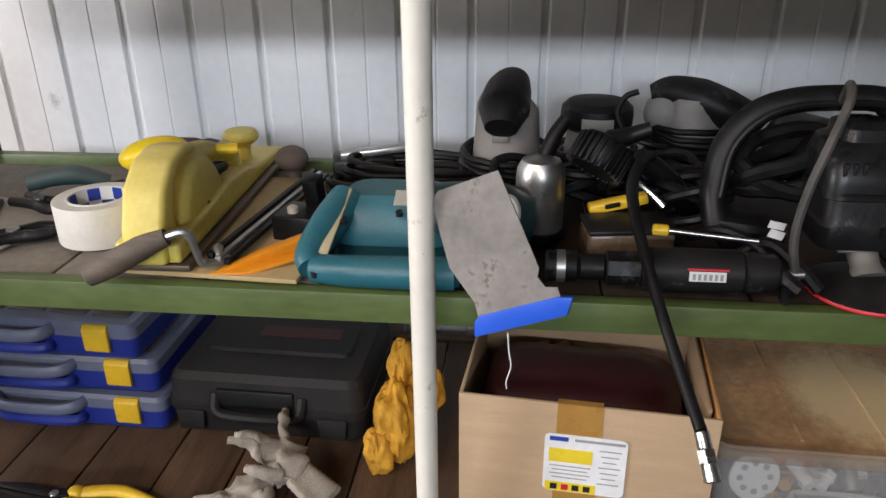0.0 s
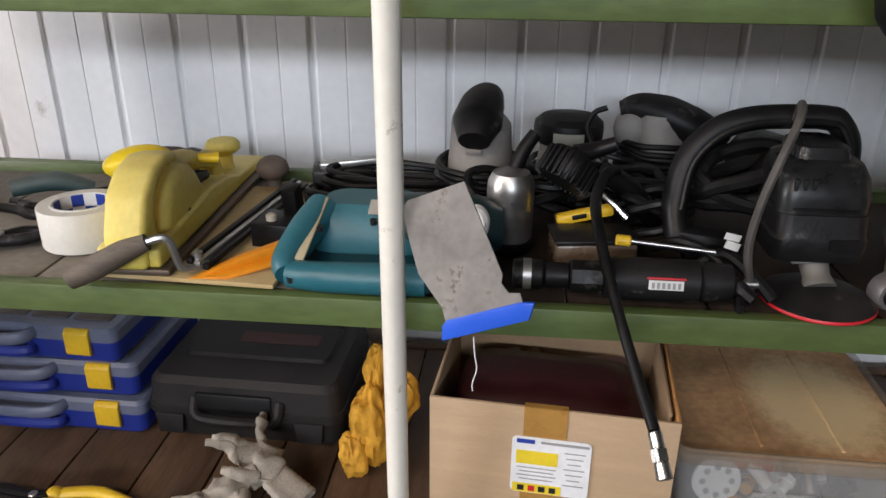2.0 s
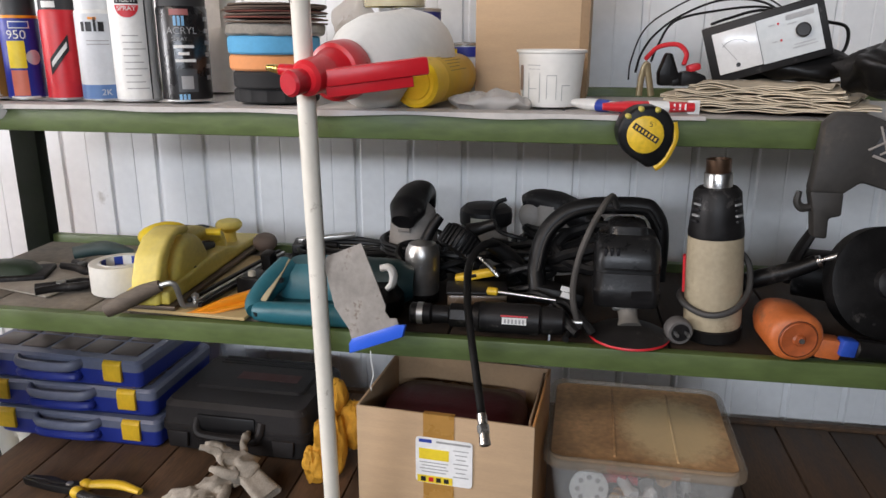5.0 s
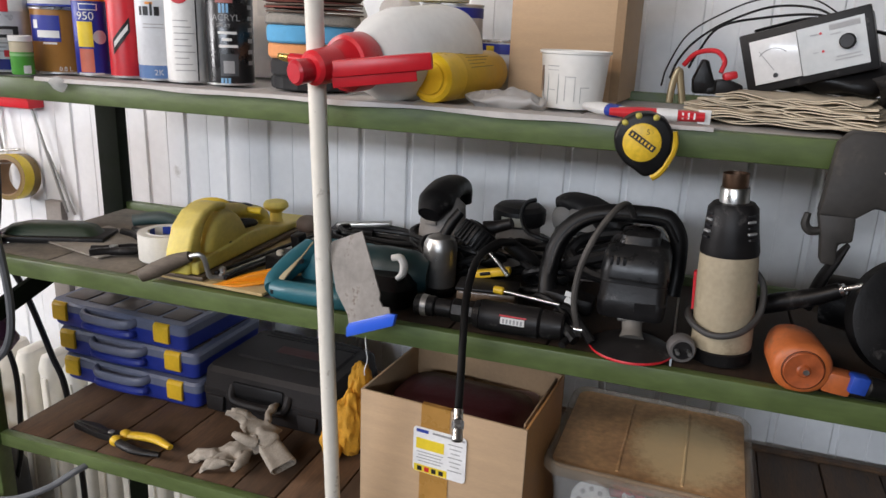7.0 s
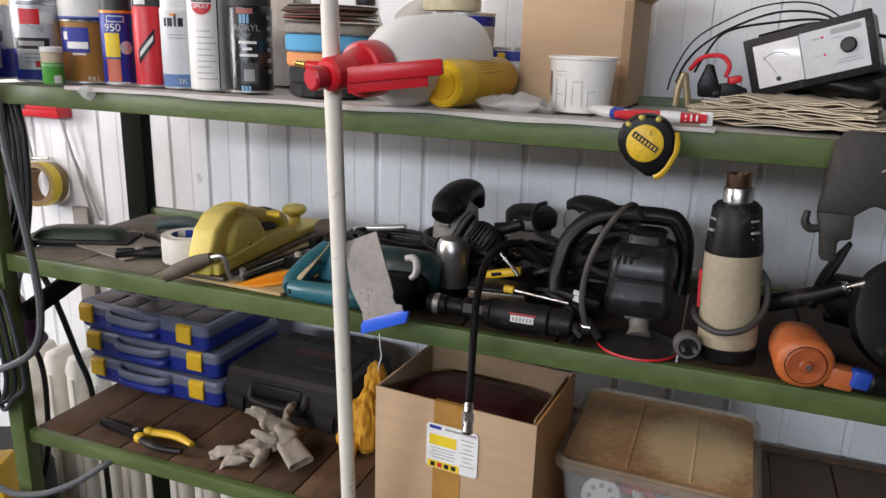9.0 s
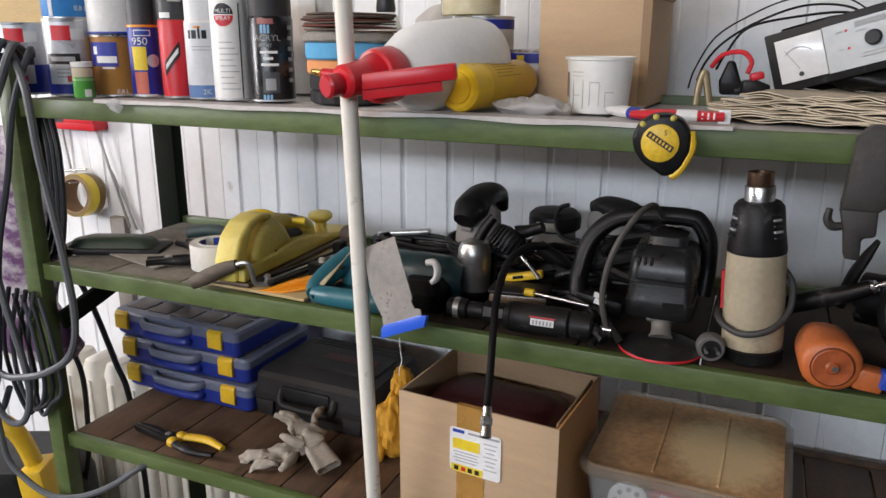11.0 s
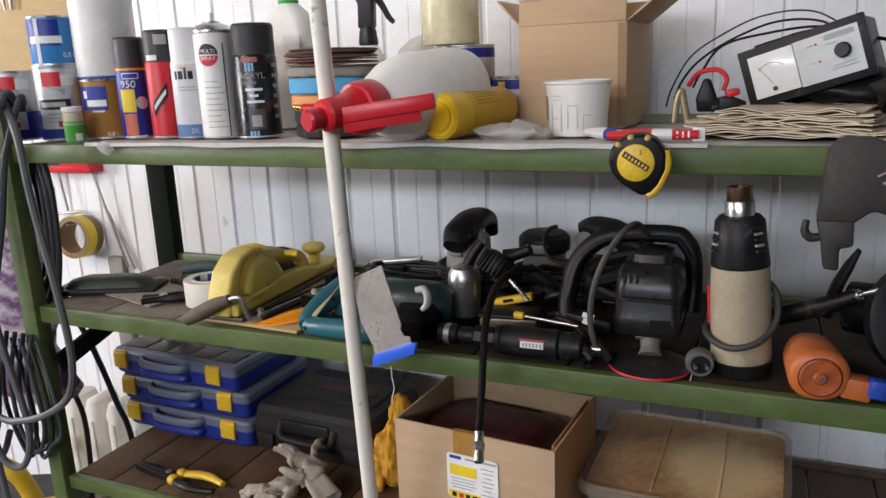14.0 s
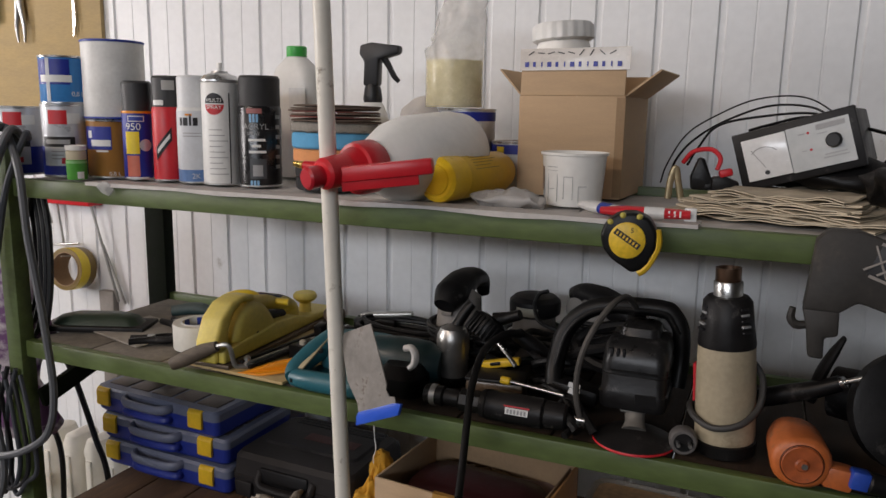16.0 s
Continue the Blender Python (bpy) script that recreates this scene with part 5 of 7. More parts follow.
    cable("polisher_lead", [(0.283, 0.06, 1.145), (0.273, 0.058, 1.19), (0.276, 0.056, 1.235), (0.288, 0.062, 1.275), (0.306, 0.085, 1.307), (0.32, 0.125, 1.314), (0.33, 0.16, 1.29)], 0.0042, mat("dusty_cord", (0.035, 0.032, 0.03), 0.65, 0, 0.2, 30, 0.1, 200, dust=0.25), "dusty cord looped over the polisher handle", "cable", "tool cords", at=(-0.011, -0.022, 0.002))
    cable("coiled_hose", coil((0.3, 0.16, Z_MID + 0.07), 0.055, 3.2, 0.05, 0.08, 9, 14, 1.0, 0.5), 0.0085, M_RUBBER, "coil of black hose behind the polisher", "hose", steps=5, at=(-0.011, -0.015, 0.0))
    g = thing("cord_tag", pose(0.252, 0.06, Z_MID + 0.053, 0, 14, 8), "two small white paper tags on a cord", "tag")
    part("tag", Shape().box((0, 0, 0.007), (0.016, 0.001, 0.007), bev=0), M_WHITE, g)
    part("tag", Shape().box((0.002, -0.002, -0.001), (0.015, 0.001, 0.008), (0, 5, 0), bev=0), M_WHITE, g)
    for i, (pts, r) in enumerate((([(0.235, 0.1, 1.15), (0.26, 0.085, 1.175), (0.285, 0.06, 1.16), (0.3, 0.05, 1.145)], 0.006), ([(0.2, 0.13, 1.16), (0.22, 0.1, 1.18), (0.25, 0.09, 1.17), (0.27, 0.06, 1.15), (0.265, 0.03, 1.143)], 0.005), ([(0.23, 0.07, 1.143), (0.255, 0.06, 1.16), (0.28, 0.04, 1.148)], 0.0075))):
        cable("short_lead", pts, r, M_RUBBER, "short loop of black cord on the shelf", "cable", "tool cords", at=(-0.01, -0.02, 0.0))
    n = thing("socket_plug", pose(0.4, 0.045, Z_MID + 0.0175, 90, 0, 10), "small dusty grey round plug with two pins", "plug")
    part("shell", Shape().lathe([(0.0165, -0.008), (0.0175, -0.005), (0.0175, 0.008), (0.0155, 0.011), (0.013, 0.011)]), ink("dull_grey_metal", (0.15, 0.14, 0.135), 0.5, 0.3), n)
    part("face", Shape().cyl((0, 0, 0.0105), (0, 0, 0.0115), 0.012), M_DARK, n)
    for s in (-1, 1):
        part("pin", Shape().cyl((s * 0.007, 0, 0.011), (s * 0.007, 0, 0.022), 0.0024, seg=10), M_CHROME, n)
    cable("plug_lead", [(0.4, 0.06, 1.14), (0.385, 0.035, 1.1385), (0.365, 0.015, 1.1385), (0.35, 0.03, 1.1385)], 0.0022, ink("dull_grey_metal", (0.15, 0.14, 0.135)), "thin grey cord of the plug", "cable", "tool cords", at=(-0.008, 0, 0))


polisher()


def heat_gun():
    t = thing("heat_gun", pose(0.449, 0.075, Z_MID, 0, -3.2, 0), "beige heat gun standing on end, black collar, steel nozzle", "heat gun")
    part("foot_ring", Shape().lathe([(0.0345, 0), (0.0372, 0.002), (0.0376, 0.017), (0.0355, 0.0185)]), M_BLACK, t)
    part("barrel", Shape().lathe([(0.0352, 0.018), (0.0368, 0.024), (0.0365, 0.08), (0.0355, 0.12), (0.0345, 0.142)], seg=40), M_BEIGE, t)
    c = part("collar", Shape().lathe([(0.0348, 0.141), (0.0352, 0.145), (0.0318, 0.172), (0.0295, 0.198), (0.0245, 0.204), (0.0175, 0.205)], seg=40), M_DARK, t, "black ribbed collar")
    for s in (-1, 1):
        for k in range(5):
            a = radians(s * 52 - 8)
            r = 0.0348 - 0.0009 * k * 1.6
            part("vent_slot", Shape().box((r * math.sin(a) * 0.985, -r * math.cos(a) * 0.985, 0.164 + 0.007 * k), (0.012, 0.004, 0.0028), (0, 0, math.degrees(a)), bev=0.0006), K_GREY if k % 2 else K_BLACK, c)
    part("nozzle", Shape().lathe([(0.0175, 0.203), (0.0175, 0.222), (0.0168, 0.223)], seg=36), M_CHROME, t)
    part("nozzle_tip", Shape().lathe([(0.0145, 0.222), (0.0155, 0.224), (0.0155, 0.24), (0.0135, 0.24), (0.0135, 0.228), (0.001, 0.2279)], seg=36, cap=False), mat("heat_tinted_steel", (0.22, 0.13, 0.085), 0.35, 0.9, 0.25, 30, 0.05, 100), t, "heat-browned steel tip")
    part("side_switch", wrapped(0.0367, -108, -92, 0.062, 0.112, 6, 0.003), K_RED, t)
    s = Shape().tube([(0.03, 0.012, 0.12), (0.043, 0.0, 0.1), (0.04, -0.018, 0.07), (0.02, -0.039, 0.052), (-0.01, -0.0425, 0.045), (-0.034, -0.026, 0.05), (-0.043, 0.0, 0.058), (-0.03, 0.03, 0.06)], 0.0042, 10, 6)
    part("cord", s, ink("grey_cord", (0.04, 0.038, 0.036), 0.6), t)


heat_gun()


def right_tools():
    t = thing("orange_tool", pose(0.534, 0.0, Z_MID + 0.033, 90, 0, 6), "orange-red plastic tool end with a round cap", "power tool")
    dark = ink("dark_groove", (0.1, 0.03, 0.015))
    part("body", Shape().loft([rring(0.05, 0.045, -0.085, 0.02), rring(0.062, 0.056, -0.065, 0.026), rring(0.066, 0.061, -0.006, 0.028), rring(0.062, 0.057, 0.0, 0.027), rring(0.054, 0.049, 0.003, 0.024)]), M_RUST, t, smooth=45)
    part("end_cap", Shape().lathe([(0.0222, 0.002), (0.0222, 0.005), (0.021, 0.006), (0.016, 0.0055), (0.008, 0.006), (0.006, 0.0085), (0.001, 0.0086)], seg=36), mat("dirty_orange_cap", (0.34, 0.075, 0.018), 0.5, 0, 0.3, 25, 0.2, 120, wear=0.35, wcol=(0.18, 0.06, 0.03), wscale=30), t)
    part("groove", Shape().lathe([(0.0224, 0.0028), (0.0232, 0.0044), (0.024, 0.0028)], seg=36, cap=False), dark, t)
    part("screw", Shape().cyl((0.002, 0.0, 0.008), (0.002, 0, 0.0098), 0.0034), M_CHROME, t)
    part("tongue", Shape().box((0.04, -0.014, -0.012), (0.032, 0.026, 0.026), (0, 0, -8), bev=0.004), M_RUST, t)
    b = thing("blue_switch", pose(0.594, 0.008, Z_MID + 0.023, 0, 8, 10), "bright blue plastic toggle beside the orange tool", "switch")
    part("body", Shape().box((0, 0, 0), (0.02, 0.018, 0.022), bev=0.003), mat("dusty_blue_plastic", (0.015, 0.06, 0.36), 0.4, 0, 0.15, 20, 0.1, 150, wear=0.2, wcol=(0.1, 0.12, 0.2)), b)
    part("stem", Shape().cyl((0.008, 0.0, -0.001), (0.07, 0.006, -0.004), 0.0125, bev=0.002), M_BLACK, b)
    g = thing("angle_grinder", pose(-0.023, -0.012, 0.008), "black angle grinder with a long side handle", "angle grinder")
    part("body", Shape().tube([(0.6, 0.2, 1.19), (0.68, 0.17, 1.19), (0.8, 0.15, 1.185)], [0.034, 0.038, 0.036], 20, 6), M_BLACK, g)
    part("disc_guard", Shape().lathe([(0.07, -0.012), (0.073, -0.01), (0.073, 0.012), (0.066, 0.014), (0.02, 0.016)], pose(0.678, 0.105, 1.208, 74, 0, 14), seg=40), M_BLACK, g)
    part("hub", Shape().lathe([(0.02, 0.014), (0.02, 0.026), (0.012, 0.03)], pose(0.678, 0.105, 1.208, 74, 0, 14)), M_DARK, g)
    part("side_handle", Shape().tube([(0.5, 0.13, 1.186), (0.535, 0.12, 1.202), (0.57, 0.11, 1.218), (0.597, 0.103, 1.233)], [0.012, 0.0125, 0.011, 0.0095], 14, 6), M_BLACK, g)
    part("handle_tip", Shape().cyl((0.596, 0.103, 1.2325), (0.601, 0.101, 1.2355), 0.0075).cyl((0.601, 0.101, 1.2355), (0.619, 0.095, 1.245), 0.0034), M_CHROME, g, "bright steel threaded tip")
    part("lever", Shape().tube([(0.568, 0.13, 1.2), (0.576, 0.115, 1.24), (0.586, 0.108, 1.268), (0.595, 0.102, 1.29)], [0.012, 0.012, 0.01, 0.005], 10, 5, flat=0.6), M_BLACK, g)
    # moulded plastic holder hung on the top rail
    h = thing("plastic_holder", pose(-0.018, -0.02, 0.003), "dusty black moulded plastic holder hanging on the top rail", "holder")
    shell = mat("grey_dusted_plastic", (0.02, 0.018, 0.016), 0.6, 0, 0.3, 14, 0.15, 150, dust=0.14, dcol=(0.12, 0.1, 0.085), wear=0.32, wcol=(0.055, 0.046, 0.038))
    part("top_block", Shape().prism([(0.541, 1.428), (0.552, 1.441), (0.58, 1.441), (0.61, 1.43), (0.7, 1.395), (0.7, 1.335), (0.612, 1.357), (0.586, 1.365), (0.57, 1.352), (0.534, 1.352), (0.536, 1.371)], 0.024, None, bev=0.004), shell, h)
    part("arm", Shape().prism([(0.534, 1.3535), (0.57, 1.3535), (0.571, 1.326), (0.558, 1.323), (0.559, 1.299), (0.544, 1.3), (0.54, 1.33)], 0.021, None, bev=0.003), shell, h)
    part("hook", Shape().tube([(0.541, 0, 1.334), (0.53, -0.002, 1.333), (0.524, -0.002, 1.34), (0.525, -0.002, 1.352)], [0.0045, 0.005, 0.0045, 0.0035], 8, 5), shell, h)
    # flat black panel paints the shade of the cavity behind the lattice
    part("recess", Shape().box((0.645, -0.0122, 1.394), (0.105, 0.002, 0.034), (0, 21, 0), bev=0.0005), K_BLACK, h)
    for k in range(8):
        for sg in (-1, 1):
            part("lattice_rib", Shape().box((0.602 + 0.0125 * k, -0.0135 - 0.0006 * sg, 1.4105 - 0.0048 * k), (0.002, 0.003, 0.036), (0, 21 + sg * 40, 0), bev=0.0005), M_GREYP, h)
    part("lattice_frame", Shape().box((0.641, -0.0135, 1.377), (0.105, 0.003, 0.003), (0, 21, 0), bev=0).box((0.65, -0.0135, 1.411), (0.105, 0.003, 0.003), (0, 21, 0), bev=0), M_GREYP, h)


right_tools()

# ---- top shelf ----
ZT = Z_TOP + 0.002
SHELF_EYE = (0.46, -0.92)


def facing(x, y):
    return math.atan2(SHELF_EYE[0] - x, y - SHELF_EYE[1])


def tin(name, x, y, z, r, h, body, label, group="", rim=K_TIN, turn=0.0):
    t = thing(name, pose(x, y, z, 0, 0, math.degrees(facing(x, y)) + turn), label, "paint tin", group)
    part("body", Shape().lathe([(r - 0.001, 0.002), (r, 0.004), (r, h - 0.004), (r - 0.0008, h - 0.003)], seg=40), body, t)
    part("rim", Shape().lathe([(r - 0.004, h - 0.0035), (r + 0.0012, h - 0.003), (r + 0.0014, h), (r - 0.001, h + 0.001), (r - 0.003, h - 0.002), (r - 0.012, h - 0.003), (0.001, h - 0.003)], seg=40), rim, t)
    part("seam", Shape().lathe([(r - 0.002, 0), (r + 0.001, 0.0005), (r + 0.001, 0.003), (r - 0.001, 0.004)], seg=40), rim, t)
    return t


def aerosol(name, x, y, r, h, caph, body, capm, label, capr=None):
    t = thing(name, pose(x, y, ZT, 0, 0, math.degrees(facing(x, y))), label, "spray can", "row of spray cans")
    hb = h - caph
    part("can", Shape().lathe([(r - 0.003, 0), (r, 0.002), (r, hb - 0.006), (r - 0.002, hb - 0.001), (r - 0.005, hb + 0.002)], seg=36), body, t)
    part("base_rim", Shape().lathe([(r - 0.002, 0), (r + 0.0008, 0.001), (r + 0.0008, 0.003), (r - 0.001, 0.004)], seg=36), K_TIN, t)
    if capm:
        c = capr or r - 0.0015
        part("cap", Shape().lathe([(c, hb - 0.003), (c, h - 0.004), (c - 0.003, h), (0.001, h + 0.0002)], seg=36), capm, t)
    return t


def paint_tins():
    silver_blue = [(-0.79, 0.066, 0.039, 0.122), (-0.694, 0.082, 0.039, 0.127)]
    for i, (x, y, r, h) in enumerate(silver_blue):
        t = tin("hardener_tin", x, y, ZT, r, h, K_SILVER, "silver and navy paint tin with a red label corner", "silver and navy tins")
        part("navy_band", wrapped(r, -170, 170, 0.004, h * 0.42, 40), K_NAVY, t)
        part("label_panel", wrapped(r, -62, 20, h * 0.16, h * 0.58, out=0.0009), K_SILVER, t)
        part("black_strip", wrapped(r, -62, 20, h * 0.42, h * 0.56, out=0.0013), K_BLACK, t)
        part("red_mark", wrapped(r, -42, 4, h * 0.73, h * 0.92, out=0.0009), K_RED, t)
        part("pale_mark", wrapped(r, 4, 36, h * 0.74, h * 0.88, out=0.0009), K_WHITE, t)
        part("red_square", wrapped(r, -14, 2, h * 0.19, h * 0.27, out=0.0015), K_RED, t)
        for k in range(4):
            part("printed_bar", wrapped(r, -38, -8 + 5 * (k % 2), h * (0.4 - 0.05 * k), h * (0.415 - 0.05 * k), 6, 0.0014), K_GREY if k else K_WHITE, t)
        part("name_bar", wrapped(r, -50, 8, h * 0.46, h * 0.52, 6, 0.0018), K_SILVER, t)
    t = tin("primer_tin", -0.698, 0.09, ZT + 0.128, 0.041, 0.082, K_SKY, "sky-blue paint tin standing on another tin")
    part("white_word", wrapped(0.041, -62, 16, 0.037, 0.049, out=0.0012), K_WHITE, t)
    part("navy_bar", wrapped(0.041, -75, 12, 0.033, 0.076), K_NAVY, t)
    part("silver_strip", wrapped(0.041, -44, -34, 0.004, 0.078, out=0.0009), K_SILVER, t)
    lettering("0,8 L", 0.011, K_WHITE, t, wrap=(0.0412, 0.5, 0.017))
    t = tin("filler_tin", -0.619, 0.118, ZT, 0.0445, 0.102, ink("ochre_paint", (0.34, 0.15, 0.025)), "ochre-brown paint tin with a navy label")
    part("navy_label", wrapped(0.0445, -75, -4, 0.05, 0.09), K_NAVY, t)
    part("white_word", wrapped(0.0445, -52, -6, 0.056, 0.067, out=0.001), K_WHITE, t)
    part("white_peak", wrapped(0.0445, -62, -50, 0.07, 0.083, 5, 0.001), K_WHITE, t)
    part("small_word", wrapped(0.0445, -40, -12, 0.046, 0.049, 6), K_WHITE, t)
    lettering("0,8 L", 0.0095, K_WHITE, t, wrap=(0.0446, 0.0, 0.008))
    t = tin("putty_tin", -0.614, 0.122, ZT + 0.1035, 0.052, 0.134, K_WHITE, "large white paint tin with a blue lid on top", rim=K_BLUE)
    part("blue_band", wrapped(0.0505, -175, 175, 0.106, 0.123, 40), K_NAVY, t)
    part("blue_band", wrapped(0.0505, -175, 175, 0.004, 0.019, 40), K_BLUE, t)
    part("word_bar", wrapped(0.0505, -50, -10, 0.11, 0.118, out=0.001), K_WHITE, t)
    part("blue_oval", Shape().loft([[(0.0512 * math.sin(-0.55 + 0.3 * q * math.cos(a)), -0.0512 * math.cos(-0.55 + 0.3 * q * math.cos(a)), 0.058 + 0.012 * q * math.sin(a)) for a in [2 * math.pi * i / 18 for i in range(18)]] for q in (1, 0.6, 0.05)]), K_BLUE, t)
    for k in range(5):
        part("printed_bar", wrapped(0.0505, 18, 40 - 4 * (k % 2), 0.07 - 0.008 * k, 0.072 - 0.008 * k, 6), K_GREY, t)
    j = thing("plastic_jar", pose(-0.625, 0.04, ZT, 0, 0, 40), "small clear jar with cream paste and a green band", "jar")
    part("body", Shape().lathe([(0.0158, 0), (0.0165, 0.002), (0.0165, 0.034)]), ink("green_label", (0.07, 0.33, 0.04)), j)
    part("paste", Shape().lathe([(0.016, 0.034), (0.0163, 0.035), (0.0163, 0.048), (0.014, 0.05)]), ink("cream_paste", (0.65, 0.56, 0.4)), j)
    part("collar", Shape().lathe([(0.0166, 0.05), (0.017, 0.051), (0.017, 0.058), (0.0165, 0.0585), (0.0155, 0.058), (0.0155, 0.051)]), M_HDPE, j)
    part("barcode", wrapped(0.0166, 10, 48, 0.002, 0.014, 5), K_WHITE, j)
    part("pale_band", wrapped(0.0165, -90, 90, 0.028, 0.032, 12), ink("light_green", (0.25, 0.5, 0.2)), j)


paint_tins()


def spray_row():
    t = aerosol("sealer_spray", -0.547, 0.106, 0.0262, 0.169, 0.05, K_NAVY, ink("charcoal_cap", (0.04, 0.04, 0.042), 0.5), "blue and yellow spray can with a charcoal cap")
    r = 0.0262
    part("orange_ring", wrapped(r, -175, 175, 0.114, 0.118, 30), M_ORANGE, t)
    part("yellow_block", wrapped(r, -50, 2, 0.045, 0.083), K_YEL, t)
    part("word_bar", wrapped(r, -38, 22, 0.1, 0.11), K_WHITE, t)
    part("word_fill", wrapped(r, -34, 18, 0.1015, 0.1085, out=0.001), K_BLUE, t)
    lettering("950", 0.017, K_WHITE, t, wrap=(r, -0.32, 0.091))
    part("round_seal", Shape().loft([[((r + 0.001) * math.sin(0.42 + 0.4 * q * math.cos(a)), -(r + 0.001) * math.cos(0.42 + 0.4 * q * math.cos(a)), 0.06 + 0.0105 * q * math.sin(a)) for a in [2 * math.pi * i / 18 for i in range(18)]] for q in (1, 0.6, 0.05)]), K_SILVER, t)
    part("red_block", wrapped(r, -48, 0, 0.006, 0.042), ink("salmon_print", (0.6, 0.16, 0.1)), t)
    part("white_base", wrapped(r, -60, 30, 0.002, 0.005), K_WHITE, t)
    t = aerosol("foam_spray", -0.489, 0.117, 0.0268, 0.178, 0.05, K_RED, ink("charcoal_cap", (0.04, 0.04, 0.042)), "red spray can with a black cap")
    r = 0.0268
    part("slanted_tag", Shape().loft([[((r + 0.0008 + o) * math.sin(a), -(r + 0.0008 + o) * math.cos(a), 0.064 + 0.022 * math.sin(0.9) * s + q) for o, q in ((0, -0.011), (0.0005, -0.011), (0.0005, 0.011), (0, 0.011))] for s, a in [(s, -0.32 + 0.5 * s) for s in (-1, -0.6, -0.2, 0.2, 0.6, 1)]]), K_BLACK, t)
    part("slanted_word", Shape().loft([[((r + 0.0016 + o) * math.sin(a), -(r + 0.0016 + o) * math.cos(a), 0.064 + 0.022 * math.sin(0.9) * s + q) for o, q in ((0, -0.004), (0.0005, -0.004), (0.0005, 0.004), (0, 0.004))] for s, a in [(s, -0.32 + 0.5 * s) for s in (-0.8, -0.4, 0, 0.4, 0.8)]]), K_WHITE, t)
    part("white_word", wrapped(r, -55, -14, 0.1285, 0.137, out=0.0008), K_WHITE, t)
    part("torn_sticker", wrapped(r, -18, 26, 0.154, 0.17, out=0.0008), ink("grey_sticker", (0.4, 0.39, 0.37)), t)
    t = aerosol("primer_spray", -0.427, 0.112, 0.0285, 0.178, 0.05, K_WHITE, ink("white_cap", (0.7, 0.71, 0.72), 0.4), "white spray can with a pale blue base band")
    r = 0.0285
    part("grey_body", wrapped(r, -170, 170, 0.024, 0.12, 30), ink("pale_grey_print", (0.62, 0.64, 0.67)), t)
    part("blue_band", wrapped(r, -175, 175, 0.003, 0.023, 30), ink("steel_blue_print", (0.1, 0.2, 0.42)), t)
    lettering("2K", 0.012, K_SILVER, t, wrap=(r + 0.0002, 0.0, 0.012))
    [part("word_bar", wrapped(r, a0, a0 + w0, 0.096, 0.096 + h0, 5, 0.001), K_BLACK, t) for a0, w0, h0 in ((-52, 9, 0.013), (-38, 16, 0.013), (-17, 7, 0.019), (-5, 15, 0.013))]
    part("orange_dots", wrapped(r, -30, -8, 0.112, 0.1155, out=0.001), M_ORANGE, t)
    for k in range(2):
        part("printed_bar", wrapped(r, -40, 20, 0.083 - 0.005 * k, 0.0842 - 0.005 * k, 8, 0.001), K_GREY, t)
    t = aerosol("multi_spray", -0.371, 0.112, 0.0308, 0.169, 0.0, K_WHITE, None, "white multi-purpose spray can without its cap")
    r = 0.0308
    part("shoulder", Shape().lathe([(0.0298, 0.166), (0.0315, 0.168), (0.0315, 0.171), (0.026, 0.178), (0.014, 0.182), (0.013, 0.185), (0.004, 0.185)]), K_TIN, t)
    part("valve", Shape().lathe([(0.003, 0.185), (0.003, 0.189), (0.0042, 0.19), (0.0042, 0.198), (0.001, 0.198)]), M_HDPE, t)

    def half(sign, m):
        rings = []
        for q in (1, 0.6, 0.1):
            ring = [((r + 0.0006) * math.sin(-0.35 + 0.52 * q * math.cos(a)), -(r + 0.0006) * math.cos(-0.35 + 0.52 * q * math.cos(a)), 0.132 + sign * (0.001 + 0.0165 * q * math.sin(a))) for a in [math.pi * i / 12 for i in range(13)]]
            rings.append(ring)
        part("half_disc", Shape().loft(rings), m, t)

    half(1, K_BLACK)
    half(-1, K_RED)
    lettering("MULTI", 0.0088, K_WHITE, t, wrap=(r + 0.0006, -0.35, 0.1375))
    lettering("SPRAY", 0.0088, K_WHITE, t, wrap=(r + 0.0006, -0.35, 0.1265))
    part("black_line", wrapped(r, 24, 27, 0.003, 0.15, 3), K_BLACK, t)
    for k in range(9):
        part("printed_bar", wrapped(r, -38, 2 + 8 * (k % 3), 0.09 - 0.009 * k, 0.0912 - 0.009 * k, 6), K_GREY, t)
    t = aerosol("acrylic_spray", -0.302, 0.124, 0.0345, 0.178, 0.046, mat("gloss_black_print", (0.012, 0.012, 0.013), 0.28, 0, 0.1, 20, 0.02, 100), ink("matt_black_cap", (0.025, 0.025, 0.026), 0.6), "black acrylic spray can with white print")
    r = 0.0345
    part("red_strip", wrapped(r, -36, 6, 0.118, 0.126), ink("dull_red_print", (0.35, 0.12, 0.11)), t)
    for a in (-28, -19, -10):
        part("blue_stripe", wrapped(r, a, a + 6, 0.104, 0.117, 3), ink("light_blue_stripe", (0.2, 0.42, 0.65)), t)
        part("blue_stripe", wrapped(r, a, a + 6, 0.003, 0.011, 3), ink("light_blue_stripe", (0.2, 0.42, 0.65)), t)
    lettering("ACRYL", 0.0135, K_GREY, t, wrap=(r, -0.2, 0.097))
    lettering("SPRAY", 0.0075, K_GREY, t, wrap=(r, -0.3, 0.086))
